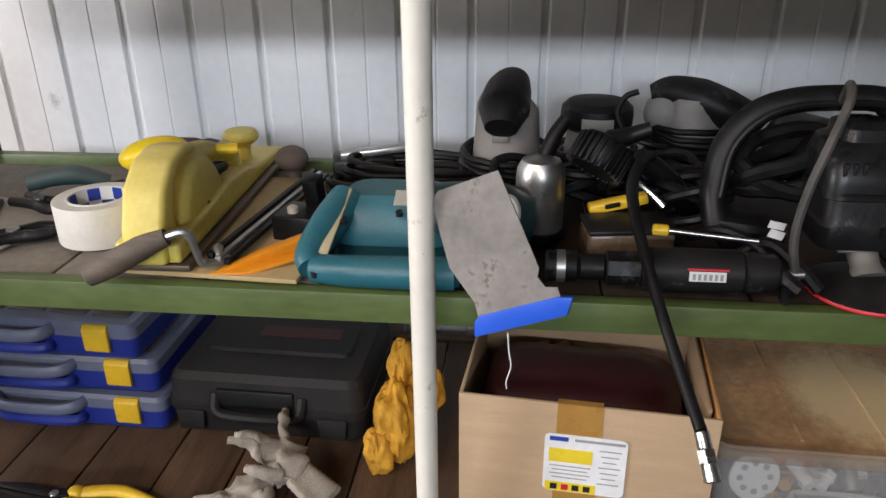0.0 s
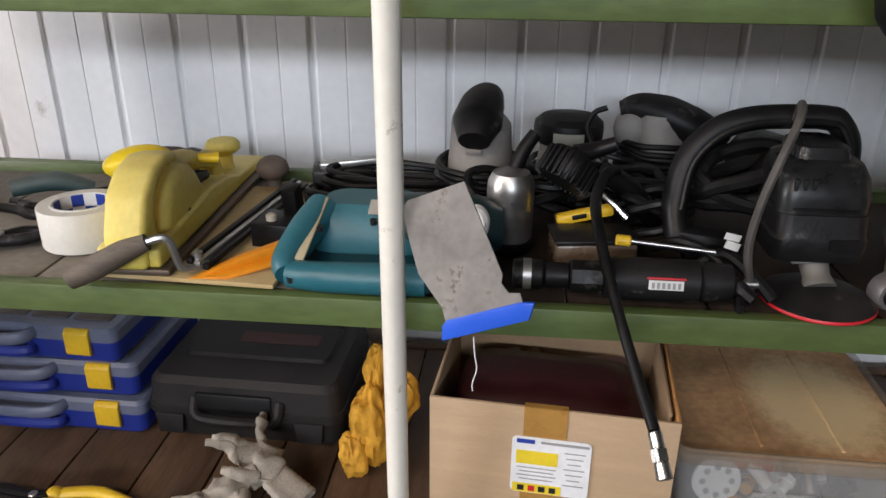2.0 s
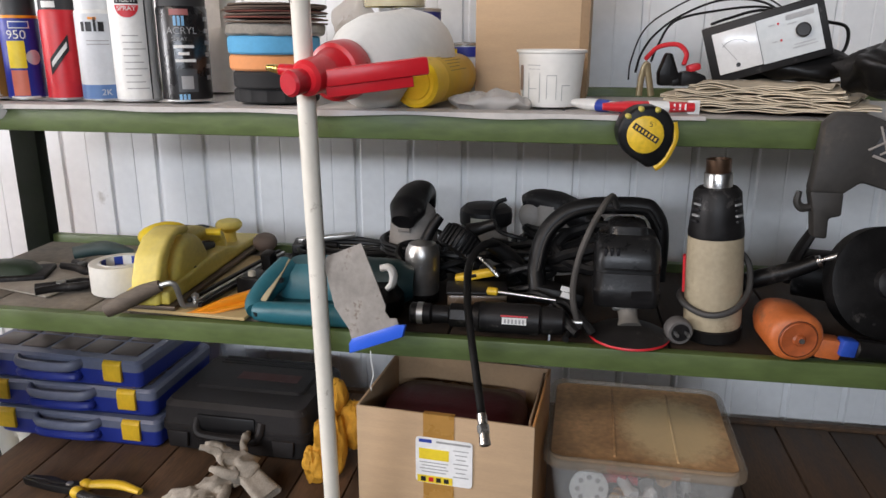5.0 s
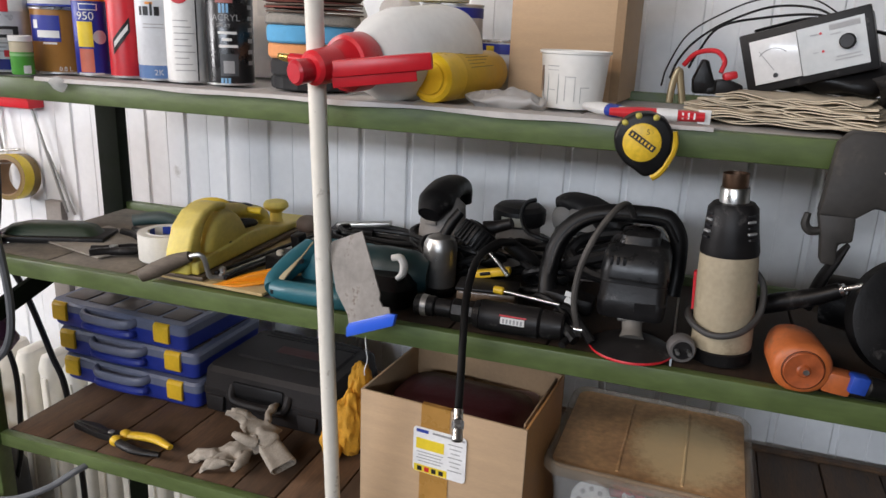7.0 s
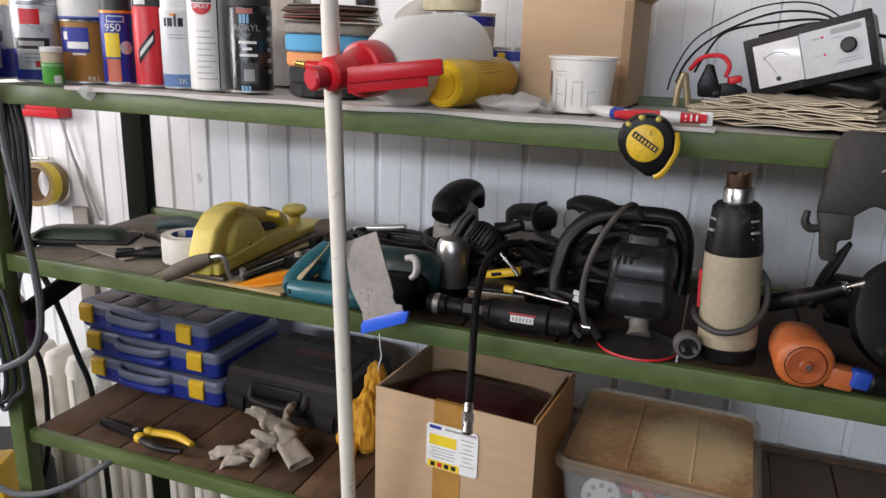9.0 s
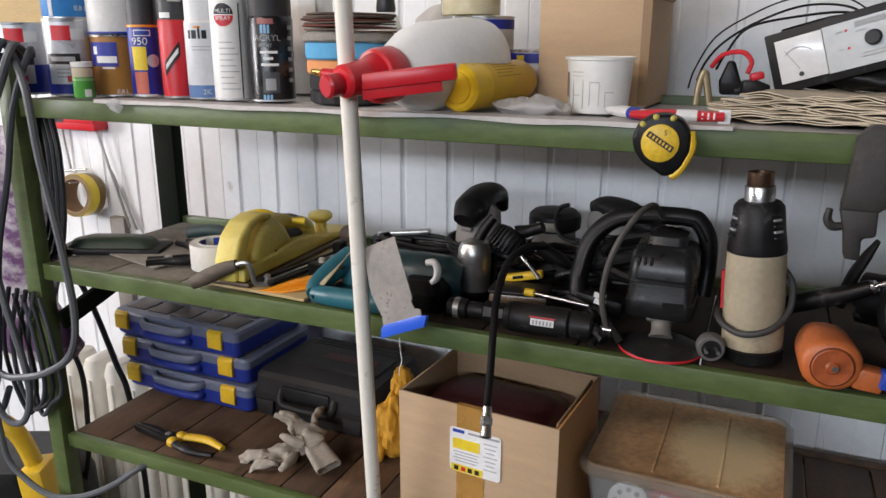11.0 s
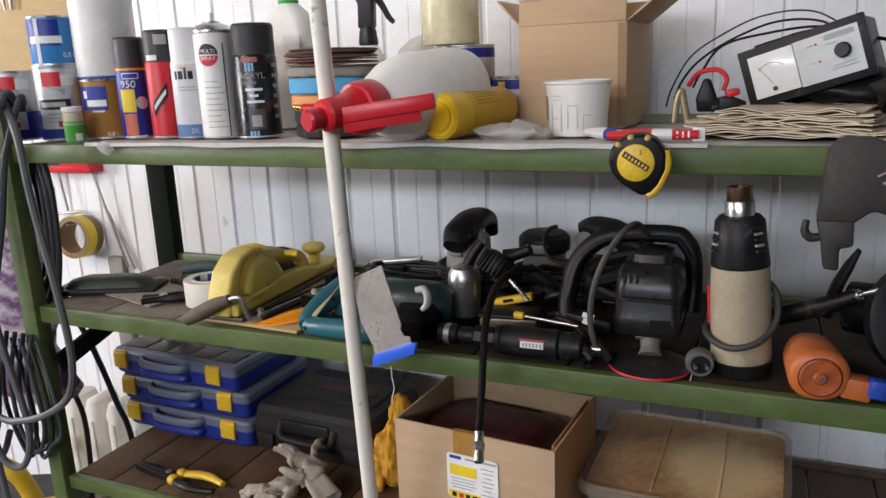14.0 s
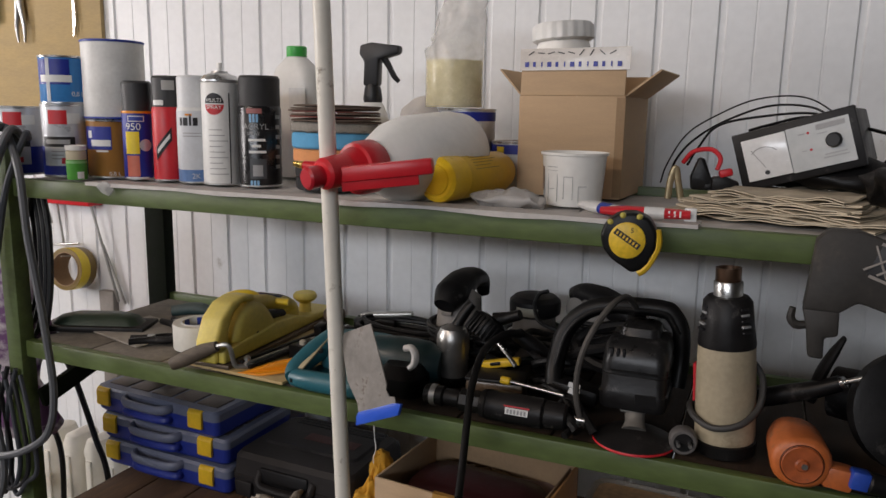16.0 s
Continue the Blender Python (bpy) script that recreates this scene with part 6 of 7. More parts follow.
    for k, (a0, a1) in enumerate(((-32, 14), (-22, 2), (-30, 16))):
        part("printed_bar", wrapped(r, a0, a1, 0.074 - 0.0095 * k, 0.078 - 0.0095 * k, 8), K_WHITE, t)
    part("picture", wrapped(r, -28, 16, 0.014, 0.046), ink("dark_picture", (0.06, 0.065, 0.07)), t)
    part("picture_shape", wrapped(r, -20, 6, 0.018, 0.036, out=0.001), K_GREY, t)
    for k in range(6):
        part("small_print", wrapped(r, 46, 62, 0.11 - 0.016 * k, 0.116 - 0.016 * k, 4), K_GREY, t)


spray_row()


def sanding_stack():
    x, y, z = -0.172, 0.14, ZT
    rows = [("foam_pad", 0.059, 0.02, ink("black_foam", (0.02, 0.02, 0.021), 0.9), "black waffle foam polishing pad at the bottom"),
            ("foam_pad", 0.061, 0.024, ink("black_foam", (0.02, 0.02, 0.021)), "flat black foam polishing pad"),
            ("foam_pad", 0.062, 0.022, ink("orange_foam", (0.72, 0.3, 0.12), 0.9), "orange foam polishing pad in the stack"),
            ("foam_pad", 0.064, 0.025, ink("blue_foam", (0.1, 0.36, 0.6), 0.9), "sky-blue foam polishing pad in the stack"),
            ("felt_pad", 0.069, 0.016, mat("grey_felt", (0.26, 0.24, 0.21), 0.95, 0, 0.2, 40, 0.5, 300), "grey wool felt polishing pad")]
    for i, (nm, r, h, m, lab) in enumerate(rows):
        t = thing(nm, pose(x + 0.003 * math.sin(i * 2.1), y + 0.002 * math.cos(i * 3), z), lab, "polishing pad", "stacked polishing pads")
        b = min(0.003, h * 0.3)
        sh = Shape().lathe([(r - b, 0.0003), (r, b), (r + 0.0005, h * 0.5), (r, h - b), (r - b, h - 0.0003), (0.001, h - 0.0003)], seg=48)
        if i == 0:
            for v in sh.bm.verts:
                k = 1 + 0.035 * math.sin(16 * math.atan2(v.co.y, v.co.x))
                v.co.x, v.co.y = v.co.x * k, v.co.y * k
        if nm == "felt_pad":
            sh.rough(0.0025, 70)
        part("pad", sh, m, t)
        z += h
    for k in range(9):
        r = 0.071 - 0.0012 * (k % 3)
        t = thing("sanding_disc", pose(x + 0.004 + 0.004 * math.sin(k * 1.9), y + 0.004 * math.cos(k * 2.3), z, 1.0 * math.sin(k * 1.3), 1.2 * math.cos(k * 2.9), k * 40), "worn brown sanding disc on the stack", "sanding disc", "stacked sanding discs")
        part("disc", Shape().lathe([(r, 0), (r + 0.0005, 0.0012), (r, 0.0022), (0.001, 0.0024)], seg=36), ink("dull_red_abrasive", (0.2, 0.06, 0.045), 0.9) if k in (2, 5) else ink("brown_abrasive", (0.12, 0.085, 0.065), 0.9), t)
        z += 0.0029


sanding_stack()


def sprayer():
    a, b = Vector((-0.046, 0.035, 1.478)), Vector((0.018, 0.265, 1.497))
    d = (b - a).normalized()
    m = Matrix.Translation(a) @ d.to_track_quat("Z", "Y").to_matrix().to_4x4()
    t = thing("pump_sprayer", pose(0.012, -0.072, 0.003), "white pressure sprayer bottle with a red pump head, lying down", "sprayer")
    part("bottle", Shape().lathe([(0.026, 0.028), (0.03, 0.036), (0.044, 0.055), (0.056, 0.08), (0.062, 0.11), (0.0625, 0.2), (0.058, 0.23), (0.04, 0.245), (0.005, 0.248)], m, 44), M_HDPE, t)
    part("collar", Shape().lathe([(0.022, 0.0), (0.034, 0.004), (0.036, 0.012), (0.036, 0.034), (0.033, 0.04)], m, 36).lathe([(0.0175, -0.03), (0.0195, -0.022), (0.026, -0.004), (0.03, 0.004)], m, 30), M_RED, t, "red screw collar")
    h = a - d * 0.042
    part("head", Shape().cyl(h + Vector((-0.004, -0.012, -0.001)), h + Vector((0.008, 0.028, 0.004)), 0.0205, 0.0215, seg=28, bev=0.004), M_RED, t)
    part("pump_knob", Shape().cyl(h + Vector((-0.016, -0.03, -0.006)), h + Vector((-0.006, -0.006, -0.003)), 0.0148, 0.014, seg=26, bev=0.003), ink("crimson_plastic", (0.5, 0.012, 0.025), 0.3), t)
    part("trigger", Shape().box(h + Vector((0.072, 0.022, 0.006)), (0.118, 0.02, 0.02), (0, -7, 16), bev=0.003), M_RED, t)
    part("trigger_web", Shape().box(h + Vector((0.064, 0.016, -0.003)), (0.1, 0.004, 0.028), (0, -7, 16), bev=0.001), M_RED, t)
    n = part("nozzle", Shape().cyl(h + Vector((-0.01, 0.0, 0.005)), h + Vector((-0.036, -0.004, 0.009)), 0.009, 0.0062, bev=0.001), M_RED, t)
    part("brass_tip", Shape().cyl(h + Vector((-0.036, -0.004, 0.009)), h + Vector((-0.05, -0.006, 0.011)), 0.0052, 0.0036, bev=0.001), mat("brass", (0.7, 0.5, 0.16), 0.3, 0.9), n, "brass spray tip")
    y = thing("yellow_bottle", pose(-0.012, -0.006, 0.0), "yellow plastic bottle lying on its side", "bottle")
    a2, b2 = Vector((0.062, 0.052, 1.465)), Vector((0.09, 0.235, 1.467))
    m2 = Matrix.Translation(a2) @ (b2 - a2).to_track_quat("Z", "Y").to_matrix().to_4x4()
    yl = ink("egg_yellow", (0.82, 0.52, 0.02), 0.35)
    part("cap", Shape().lathe([(0.026, -0.002), (0.031, 0.002), (0.0325, 0.008), (0.0325, 0.044), (0.031, 0.046)], m2, 36).lathe([(0.02, -0.004), (0.022, -0.0015), (0.024, -0.001)], m2, 36), yl, y)
    part("body", Shape().lathe([(0.0305, 0.045), (0.032, 0.05), (0.032, 0.175), (0.028, 0.188), (0.01, 0.191)], m2, 36), ink("amber_yellow", (0.7, 0.43, 0.03), 0.4), y)
    for k in range(7):
        part("printed_bar", Shape().loft([[m2 @ Vector(((0.0324 + o) * math.cos(an), (0.0324 + o) * math.sin(an), zz)) for o, zz in ((0, 0.06), (0.0004, 0.06), (0.0004, 0.13 - 0.012 * (k % 3)), (0, 0.13 - 0.012 * (k % 3)))] for an in (1.75 + 0.16 * k, 1.78 + 0.16 * k)]), ink("olive_print", (0.3, 0.2, 0.03)), y)


sprayer()


def rear_bottles():
    t = thing("solvent_bottle", pose(-0.354, 0.31, ZT) @ Matrix.Diagonal((0.98, 0.94, 1.03, 1)), "translucent white bottle with a green cap", "bottle")
    part("body", Shape().loft([rring(0.088, 0.06, 0, 0.018), rring(0.092, 0.064, 0.004, 0.02), rring(0.092, 0.064, 0.17, 0.02), rring(0.08, 0.056, 0.195, 0.022), rring(0.046, 0.04, 0.212, 0.018), rring(0.034, 0.034, 0.216, 0.0165)]), M_HDPE, t)
    part("cap", Shape().lathe([(0.019, 0.216), (0.0195, 0.218), (0.0195, 0.232), (0.018, 0.234), (0.001, 0.2342)]), ink("leaf_green_plastic", (0.04, 0.42, 0.07), 0.4), t)
    part("label", Shape().box((0.02, -0.0323, 0.13), (0.036, 0.0008, 0.06), bev=0), K_WHITE, t)
    s = thing("trigger_bottle", pose(-0.193, 0.31, ZT, 0, 0, 8) @ Matrix.Diagonal((0.94, 0.94, 1.0, 1)), "clear spray bottle with a black trigger head", "spray bottle")
    part("bottle", Shape().lathe([(0.03, 0), (0.032, 0.003), (0.032, 0.11), (0.022, 0.135), (0.013, 0.145)]), M_HDPE, s)
    part("collar", Shape().lathe([(0.0165, 0.14), (0.0185, 0.146), (0.016, 0.165), (0.012, 0.175)]), K_BLACK, s)
    part("head", Shape().prism([(-0.016, 0.17), (0.014, 0.17), (0.016, 0.215), (0.055, 0.226), (0.056, 0.239), (0.0, 0.245), (-0.022, 0.24), (-0.024, 0.225), (-0.014, 0.212)], 0.026, None, bev=0.004), K_BLACK, s)
    part("trigger", Shape().tube([(0.02, 0, 0.222), (0.032, 0, 0.205), (0.042, 0, 0.188), (0.052, 0, 0.178)], [0.007, 0.006, 0.0055, 0.004], 8, 5), K_BLACK, s)
    film = mat("clear_film", (0.72, 0.7, 0.67), 0.2, 0, 0.12, 30, 0.6, 60, alpha=0.42)
    for i, (x, m2) in enumerate(((-0.01, K_WHITE), (-0.01, K_WHITE), (0.079, K_WHITE))):
        c = tin("filler_tin", x, 0.31, ZT + (0.0665 if i == 1 else 0), 0.0485 if i < 2 else 0.04, 0.0655 if i < 2 else 0.08, K_SILVER, "silver and navy filler tin at the back", "filler tins")
        r, h = (0.0485, 0.0655) if i < 2 else (0.04, 0.08)
        part("navy_band", wrapped(r, -175, 175, h - 0.02, h - 0.005, 30), K_NAVY, c)
        part("white_panel", wrapped(r, -30, 30, 0.006, h - 0.022, out=0.0009), K_WHITE, c)
        part("yellow_mark", wrapped(r, -48, -28, h - 0.018, h - 0.008, out=0.001), K_YEL, c)
    y = thing("abrasive_roll", pose(-0.036, 0.312, ZT + 0.135) @ Matrix.Diagonal((1.0, 1.0, 1.0, 1)), "pale yellow abrasive paper roll in a clear bag", "roll")
    part("roll", Shape().lathe([(0.02, 0), (0.047, 0), (0.0475, 0.001), (0.0475, 0.076), (0.047, 0.077), (0.02, 0.077)], seg=40), ink("pale_yellow_paper", (0.9, 0.8, 0.36), 0.8), y)
    sh = Shape()
    rings = []
    for k in range(15):
        z = k * 0.013
        q = 0.0495 if k < 6 else 0.0495 * (1 - 0.03 * (k - 6)) + 0.0
        rings.append([(q * (1 + 0.05 * (k > 5) * noise.noise(Vector((math.cos(a) * 2, math.sin(a) * 2, k * 0.5)))) * math.cos(a) + (0.0022 * max(k - 6, 0)), q * math.sin(a) * (1 - 0.06 * max(k - 6, 0)), z) for a in [2 * math.pi * i / 30 for i in range(30)]])
    sh.loft(rings, cap=False)
    for v in sh.bm.verts:
        if v.co.z > 0.08:
            v.co += noise.noise_vector(v.co * 45) * 0.01
    part("bag", sh, film, y, "crinkled clear plastic bag standing up", 70)
    f = thing("film_bundle", pose(-0.108, 0.33, ZT + 0.001), "crumpled bundle of clear plastic film", "plastic film")
    sh = Shape().ball((0, 0, 0.075), (0.045, 0.035, 0.075), seg=36, rings=26).rough(0.018, 28)
    part("film", sh, mat("milky_film", (0.7, 0.64, 0.58), 0.35, 0, 0.1, 12, 0.4, 50, alpha=0.6), f, smooth=40)


rear_bottles()


def carton():
    t = thing("open_carton", pose(0.19, 0.325, ZT, 0, 0, -3) @ Matrix.Diagonal((1.09, 1.0, 1.06, 1)), "open brown carton with spread flaps and printed tape", "box")
    w, d, h, k = 0.152, 0.165, 0.145, 0.004
    part("front_panel", Shape().box((0, -d / 2, h / 2), (w, k, h), bev=0.001), M_CARD, t)
    part("rear_panel", Shape().box((0, d / 2, h / 2), (w, k, h), bev=0.001), M_CARD, t)
    for s in (-1, 1):
        part("side_panel", Shape().box((s * (w / 2 - k / 2), 0, h / 2), (k, d - k - 0.001, h), bev=0.001), M_CARD, t)
    part("base_panel", Shape().box((0, 0, 0.003), (w - 2 * k, d - 2 * k, 0.004), bev=0), M_CARD_DARK, t)
    fl = part("front_flap", Shape().box((0, -d / 2 + 0.002, h + 0.033), (w - 0.002, 0.003, 0.066), (-4, 0, 0), bev=0.001), M_CARD, t)
    part("rear_flap", Shape().box((0, d / 2 - 0.002, h + 0.017), (w - 0.002, 0.003, 0.033), (8, 0, 0), bev=0.001), M_CARD, t)
    part("side_flap", Shape().box((-w / 2 - 0.016, 0.0, h + 0.019), (0.003, d - 0.01, 0.052), (0, -42, 0), bev=0.001), M_CARD, t)
    part("side_flap", Shape().box((w / 2 + 0.022, 0.0, h + 0.018), (0.003, d - 0.01, 0.058), (0, 52, 0), bev=0.001), M_CARD, t)
    tp = part("printed_tape", Shape().box((0.002, -d / 2 - 0.001, h + 0.051), (w + 0.004, 0.0012, 0.032), (-4, 0, 0), bev=0).rough(0.0012, 60), ink("clear_white_tape", (0.55, 0.5, 0.45), 0.25), t, "creased pale printed packing tape")
    for i in range(13):
        part("printed_bar", Shape().box((-0.066 + i * 0.011, -d / 2 - 0.0028, h + 0.044), (0.006 - 0.002 * (i % 3), 0.0008, 0.007), (-4, 0, 0), bev=0), K_NAVY, tp)
    rnd = random.Random(3)
    for i in range(9):
        part("pen_mark", Shape().box((-0.06 + i * 0.0145, -d / 2 - 0.0018, h + 0.06), (0.010, 0.0008, 0.0014), (-4, rnd.uniform(-60, 60), 0), bev=0), K_BLACK, tp)
    part("tape_tail", Shape().box((w / 2 - 0.005, -d / 2 - 0.0024, h - 0.072), (0.012, 0.0008, 0.14), bev=0), M_CARD_DARK, t)
    j = thing("white_jar", pose(0.163, 0.33, ZT + 0.012, 0, -4, 0) @ Matrix.Diagonal((1.03, 1.03, 1.05, 1)), "white plastic jar with a ribbed lid in the carton", "jar")
    part("body", Shape().lathe([(0.04, 0), (0.042, 0.004), (0.042, 0.212), (0.038, 0.222)]), M_HDPE, j)
    sh = Shape().lathe([(0.0435, 0.219), (0.0475, 0.222), (0.0475, 0.241), (0.044, 0.246), (0.001, 0.2465)], seg=72)
    for i, v in enumerate(sh.bm.verts):
        if 0.221 < v.co.z < 0.243:
            k = 1 + 0.02 * (1 if (round(math.atan2(v.co.y, v.co.x) / (2 * math.pi) * 72) % 4) < 2 else -1)
            v.co.x, v.co.y = v.co.x * k, v.co.y * k
    part("lid", sh, M_WHITE, j, "ribbed white screw lid")


carton()


def front_clutter():
    c = thing("plastic_cup", pose(0.219, 0.145, ZT, 0, 0, -12) @ Matrix.Diagonal((1.1, 1.1, 1.08, 1)), "white plastic mixing cup with a printed scale", "cup")
    part("wall", Shape().lathe([(0.001, 0), (0.0345, 0), (0.036, 0.002), (0.0405, 0.064), (0.043, 0.065), (0.0432, 0.068), (0.0415, 0.0685), (0.0395, 0.066), (0.035, 0.004), (0.001, 0.003)], seg=40, cap=False), M_HDPE, c)
    for a0, a1, z0, z1 in ((-48, -44, 0.012, 0.056), (-30, -6, 0.05, 0.0508), (-30, -6, 0.0455, 0.046), (-30, -29, 0.006, 0.05), (-7, -6, 0.006, 0.05), (6, 24, 0.038, 0.0388), (6, 7, 0.01, 0.038), (23, 24, 0.01, 0.038), (34, 50, 0.026, 0.0268), (34, 35, 0.008, 0.026), (-28, -14, 0.022, 0.0227)):
        r = 0.0362 + 0.0045 * ((z0 + z1) / 2) / 0.064
        part("scale_line", wrapped(r, a0, a1, z0, z1, 6, 0.0006), ink("faint_print", (0.46, 0.46, 0.45)), c)
    part("smear", wrapped(0.0388, -52, -44, 0.02, 0.05, 4, 0.0012), ink("brown_smear", (0.25, 0.17, 0.12)), c)
    for nm, a, b, r, m1, m2, lab in (("paint_tube", (0.25, 0.06, ZT + 0.011), (0.312, 0.03, ZT + 0.008), 0.0125, K_WHITE, K_BLUE, "squeezed white and blue tube"), ("glue_tube", (0.285, 0.014, ZT + 0.0105), (0.39, 0.02, ZT + 0.011), 0.012, K_RED, K_WHITE, "red and white glue tube")):
        t = thing(nm, pose(0, 0, 0), lab, "tube", "tubes at the shelf edge")
        va, vb = Vector(a), Vector(b)
        part("body", Shape().tube([va, va.lerp(vb, 0.3), va.lerp(vb, 0.7), vb], [r * 0.6, r, r * 0.9, r * 0.75], 14, 6, flat=0.6), m1, t)
        part("band", Shape().tube([va.lerp(vb, 0.5), va.lerp(vb, 0.6), va.lerp(vb, 0.72)], [r * 0.99, r * 0.98, r * 0.94], 14, 4, flat=0.62), m2, t)
        part("crimp", Shape().box(vb, (0.014, 0.004, 0.016), (0, 0, math.degrees(math.atan2(vb.y - va.y, vb.x - va.x))), bev=0.001), m2, t)
        for k in range(3):
            part("printed_bar", Shape().box(va.lerp(vb, 0.78 + 0.06 * k) + Vector((0, -r * 0.78, 0.001)), (0.002, 0.001, 0.007), bev=0), K_WHITE if m1 is K_RED else K_BLUE, t)
    g = thing("crumpled_bag", pose(0.145, 0.085, ZT), "crumpled clear and grey plastic bag on the shelf", "plastic bag")
    sh = Shape().ball((0, 0, 0.008), (0.055, 0.03, 0.012), seg=36, rings=20).rough(0.009, 60)
    part("film", sh, mat("grey_film", (0.5, 0.48, 0.46), 0.3, 0, 0.1, 20, 0.3, 60, alpha=0.75), g, smooth=40)
    f = thing("film_scrap", pose(-0.515, -0.004, Z_TOP - 0.004, 20, 0, 20), "scrap of clear film stuck on the rail", "film")
    part("film", Shape().ball((0, 0, 0), (0.014, 0.003, 0.011), seg=18, rings=12).rough(0.004, 90), mat("scrap_film", (0.7, 0.7, 0.68), 0.3, 0, 0.05, 12, 0.3, 60, alpha=0.5), f)
    l = thing("shelf_liner", pose(0, 0, 0), "white liner sheet lapping over the shelf front edge", "liner")
    sh, rings = Shape(), []
    for i in range(90):
        x = -0.56 + i * 0.0108
        w = 0.002 * noise.noise(Vector((x * 9, 0, 0)))
        rings.append([(x, 0.05, ZT), (x, -0.001 + w, ZT + 0.001), (x, -0.0022 + w, ZT - 0.0035 + w * 1.5), (x, -0.0032 + w, ZT - 0.0035 + w * 1.5), (x, -0.0022 + w, ZT + 0.0022), (x, 0.05, ZT + 0.0012)])
    part("sheet", sh.loft(rings), M_LINER, l)
    # folded newspapers
    for k in range(8):
        n = thing("newspaper", pose(0.505 + 0.006 * math.sin(k * 2.2), 0.172 + 0.005 * math.cos(k * 1.7), ZT + 0.003 + 0.0036 * k, 0, 0, 6 * math.sin(k * 1.4) - 20), "folded yellowed newspaper in a stack", "newspaper", "stack of newspapers")
        sh = Shape()
        nx, ny = 26, 8
        w, d = 0.25 - 0.012 * k + 0.012 * math.sin(k * 2.7), 0.235 - 0.012 * k + 0.01 * math.sin(k * 1.9)
        for lay, zz in ((0, 0), (1, 0.0022)):
            top = [[(-w / 2 + w * i / nx, -d / 2 + d * j / ny, zz + 0.006 * noise.noise(Vector((i * 0.17 + k * 1.1, j * 0.4, lay * 0.3 + k * 0.25)))) for i in range(nx + 1)] for j in range(ny + 1)]
            v = [q for row in top for q in row] + [(q[0], q[1], q[2] + 0.0013) for row in top for q in row]
            N = (nx + 1) * (ny + 1)
            idx = lambda i, j, o=0: j * (nx + 1) + i + o
            fs = []
            for j in range(ny):
                for i in range(nx):
                    fs.append((idx(i, j, N), idx(i + 1, j, N), idx(i + 1, j + 1, N), idx(i, j + 1, N)))
                    fs.append((idx(i, j), idx(i, j + 1), idx(i + 1, j + 1), idx(i + 1, j)))
            for i in range(nx):
                fs.append((idx(i, 0), idx(i + 1, 0), idx(i + 1, 0, N), idx(i, 0, N)))
                fs.append((idx(i + 1, ny), idx(i, ny), idx(i, ny, N), idx(i + 1, ny, N)))
            for j in range(ny):
                fs.append((idx(0, j + 1), idx(0, j), idx(0, j, N), idx(0, j + 1, N)))
                fs.append((idx(nx, j), idx(nx, j + 1), idx(nx, j + 1, N), idx(nx, j, N)))
            sh._add(v, fs)
        part("sheet", sh, M_PAPER, n, smooth=60)


front_clutter()


def tape_measure():
    t = thing("tape_measure", pose(0.33, -0.036, 1.4165, 0, 0, 6) @ Matrix.Diagonal((0.9, 1, 0.92, 1)), "black and yellow tape measure hooked on the rail", "tape measure")
    o = [(-0.036, 0.006), (-0.03, 0.024), (-0.014, 0.035), (0.006, 0.037), (0.024, 0.03), (0.034, 0.014), (0.034, -0.008), (0.026, -0.026), (0.016, -0.036), (0.004, -0.039), (-0.006, -0.032), (-0.02, -0.024), (-0.032, -0.01)]
    part("case", Shape().prism(o, 0.032, None, bev=0.005, seg=3, angle=5), M_RUBBER, t)
    part("yellow_flank", Shape().tube([(0.033, -0.008, 0.016), (0.0355, -0.009, -0.002), (0.029, -0.01, -0.02), (0.021, -0.01, -0.033), (0.013, -0.01, -0.039)], 0.0052, 8, 5), M_YCLIP, t)
    for a in (70, 105, 135):
        part("yellow_stud", Shape().ball((0.033 * math.cos(radians(a)), -0.012, 0.033 * math.sin(radians(a))), (0.0048, 0.006, 0.004)), ink("olive_yellow", (0.5, 0.42, 0.08), 0.5), t)
    d = part("face_disc", Shape().lathe([(0.0225, 0), (0.0225, 0.0016), (0.021, 0.0024), (0.001, 0.0024)], pose(-0.002, -0.0158, 0.002, 90, 0, 0), seg=36), mat("worn_yellow_face", (0.72, 0.47, 0.03), 0.45, 0, 0.15, 40, 0.1, 160, wear=0.3, wcol=(0.2, 0.14, 0.03), wscale=60), t, "round yellow face with a black bar")
    part("black_bar", Shape().box((-0.002, -0.0186, 0.004), (0.036, 0.0008, 0.0075), (0, 32, 0), bev=0), K_BLACK, d)
    for i in range(7):
        part("printed_bar", Shape().box((-0.014 + i * 0.004, -0.0192, 0.0115 - i * 0.0025), (0.0022, 0.0006, 0.004), (0, 32, 0), bev=0), M_YCLIP, d)
    lettering("5", 0.009, K_BLACK, d, pose(0.004, -0.0186, 0.0145, 90, 0, 0))
    part("hook", Shape().box((0.035, -0.002, 0.006), (0.008, 0.012, 0.004), bev=0.001), M_STEEL, t)


tape_measure()


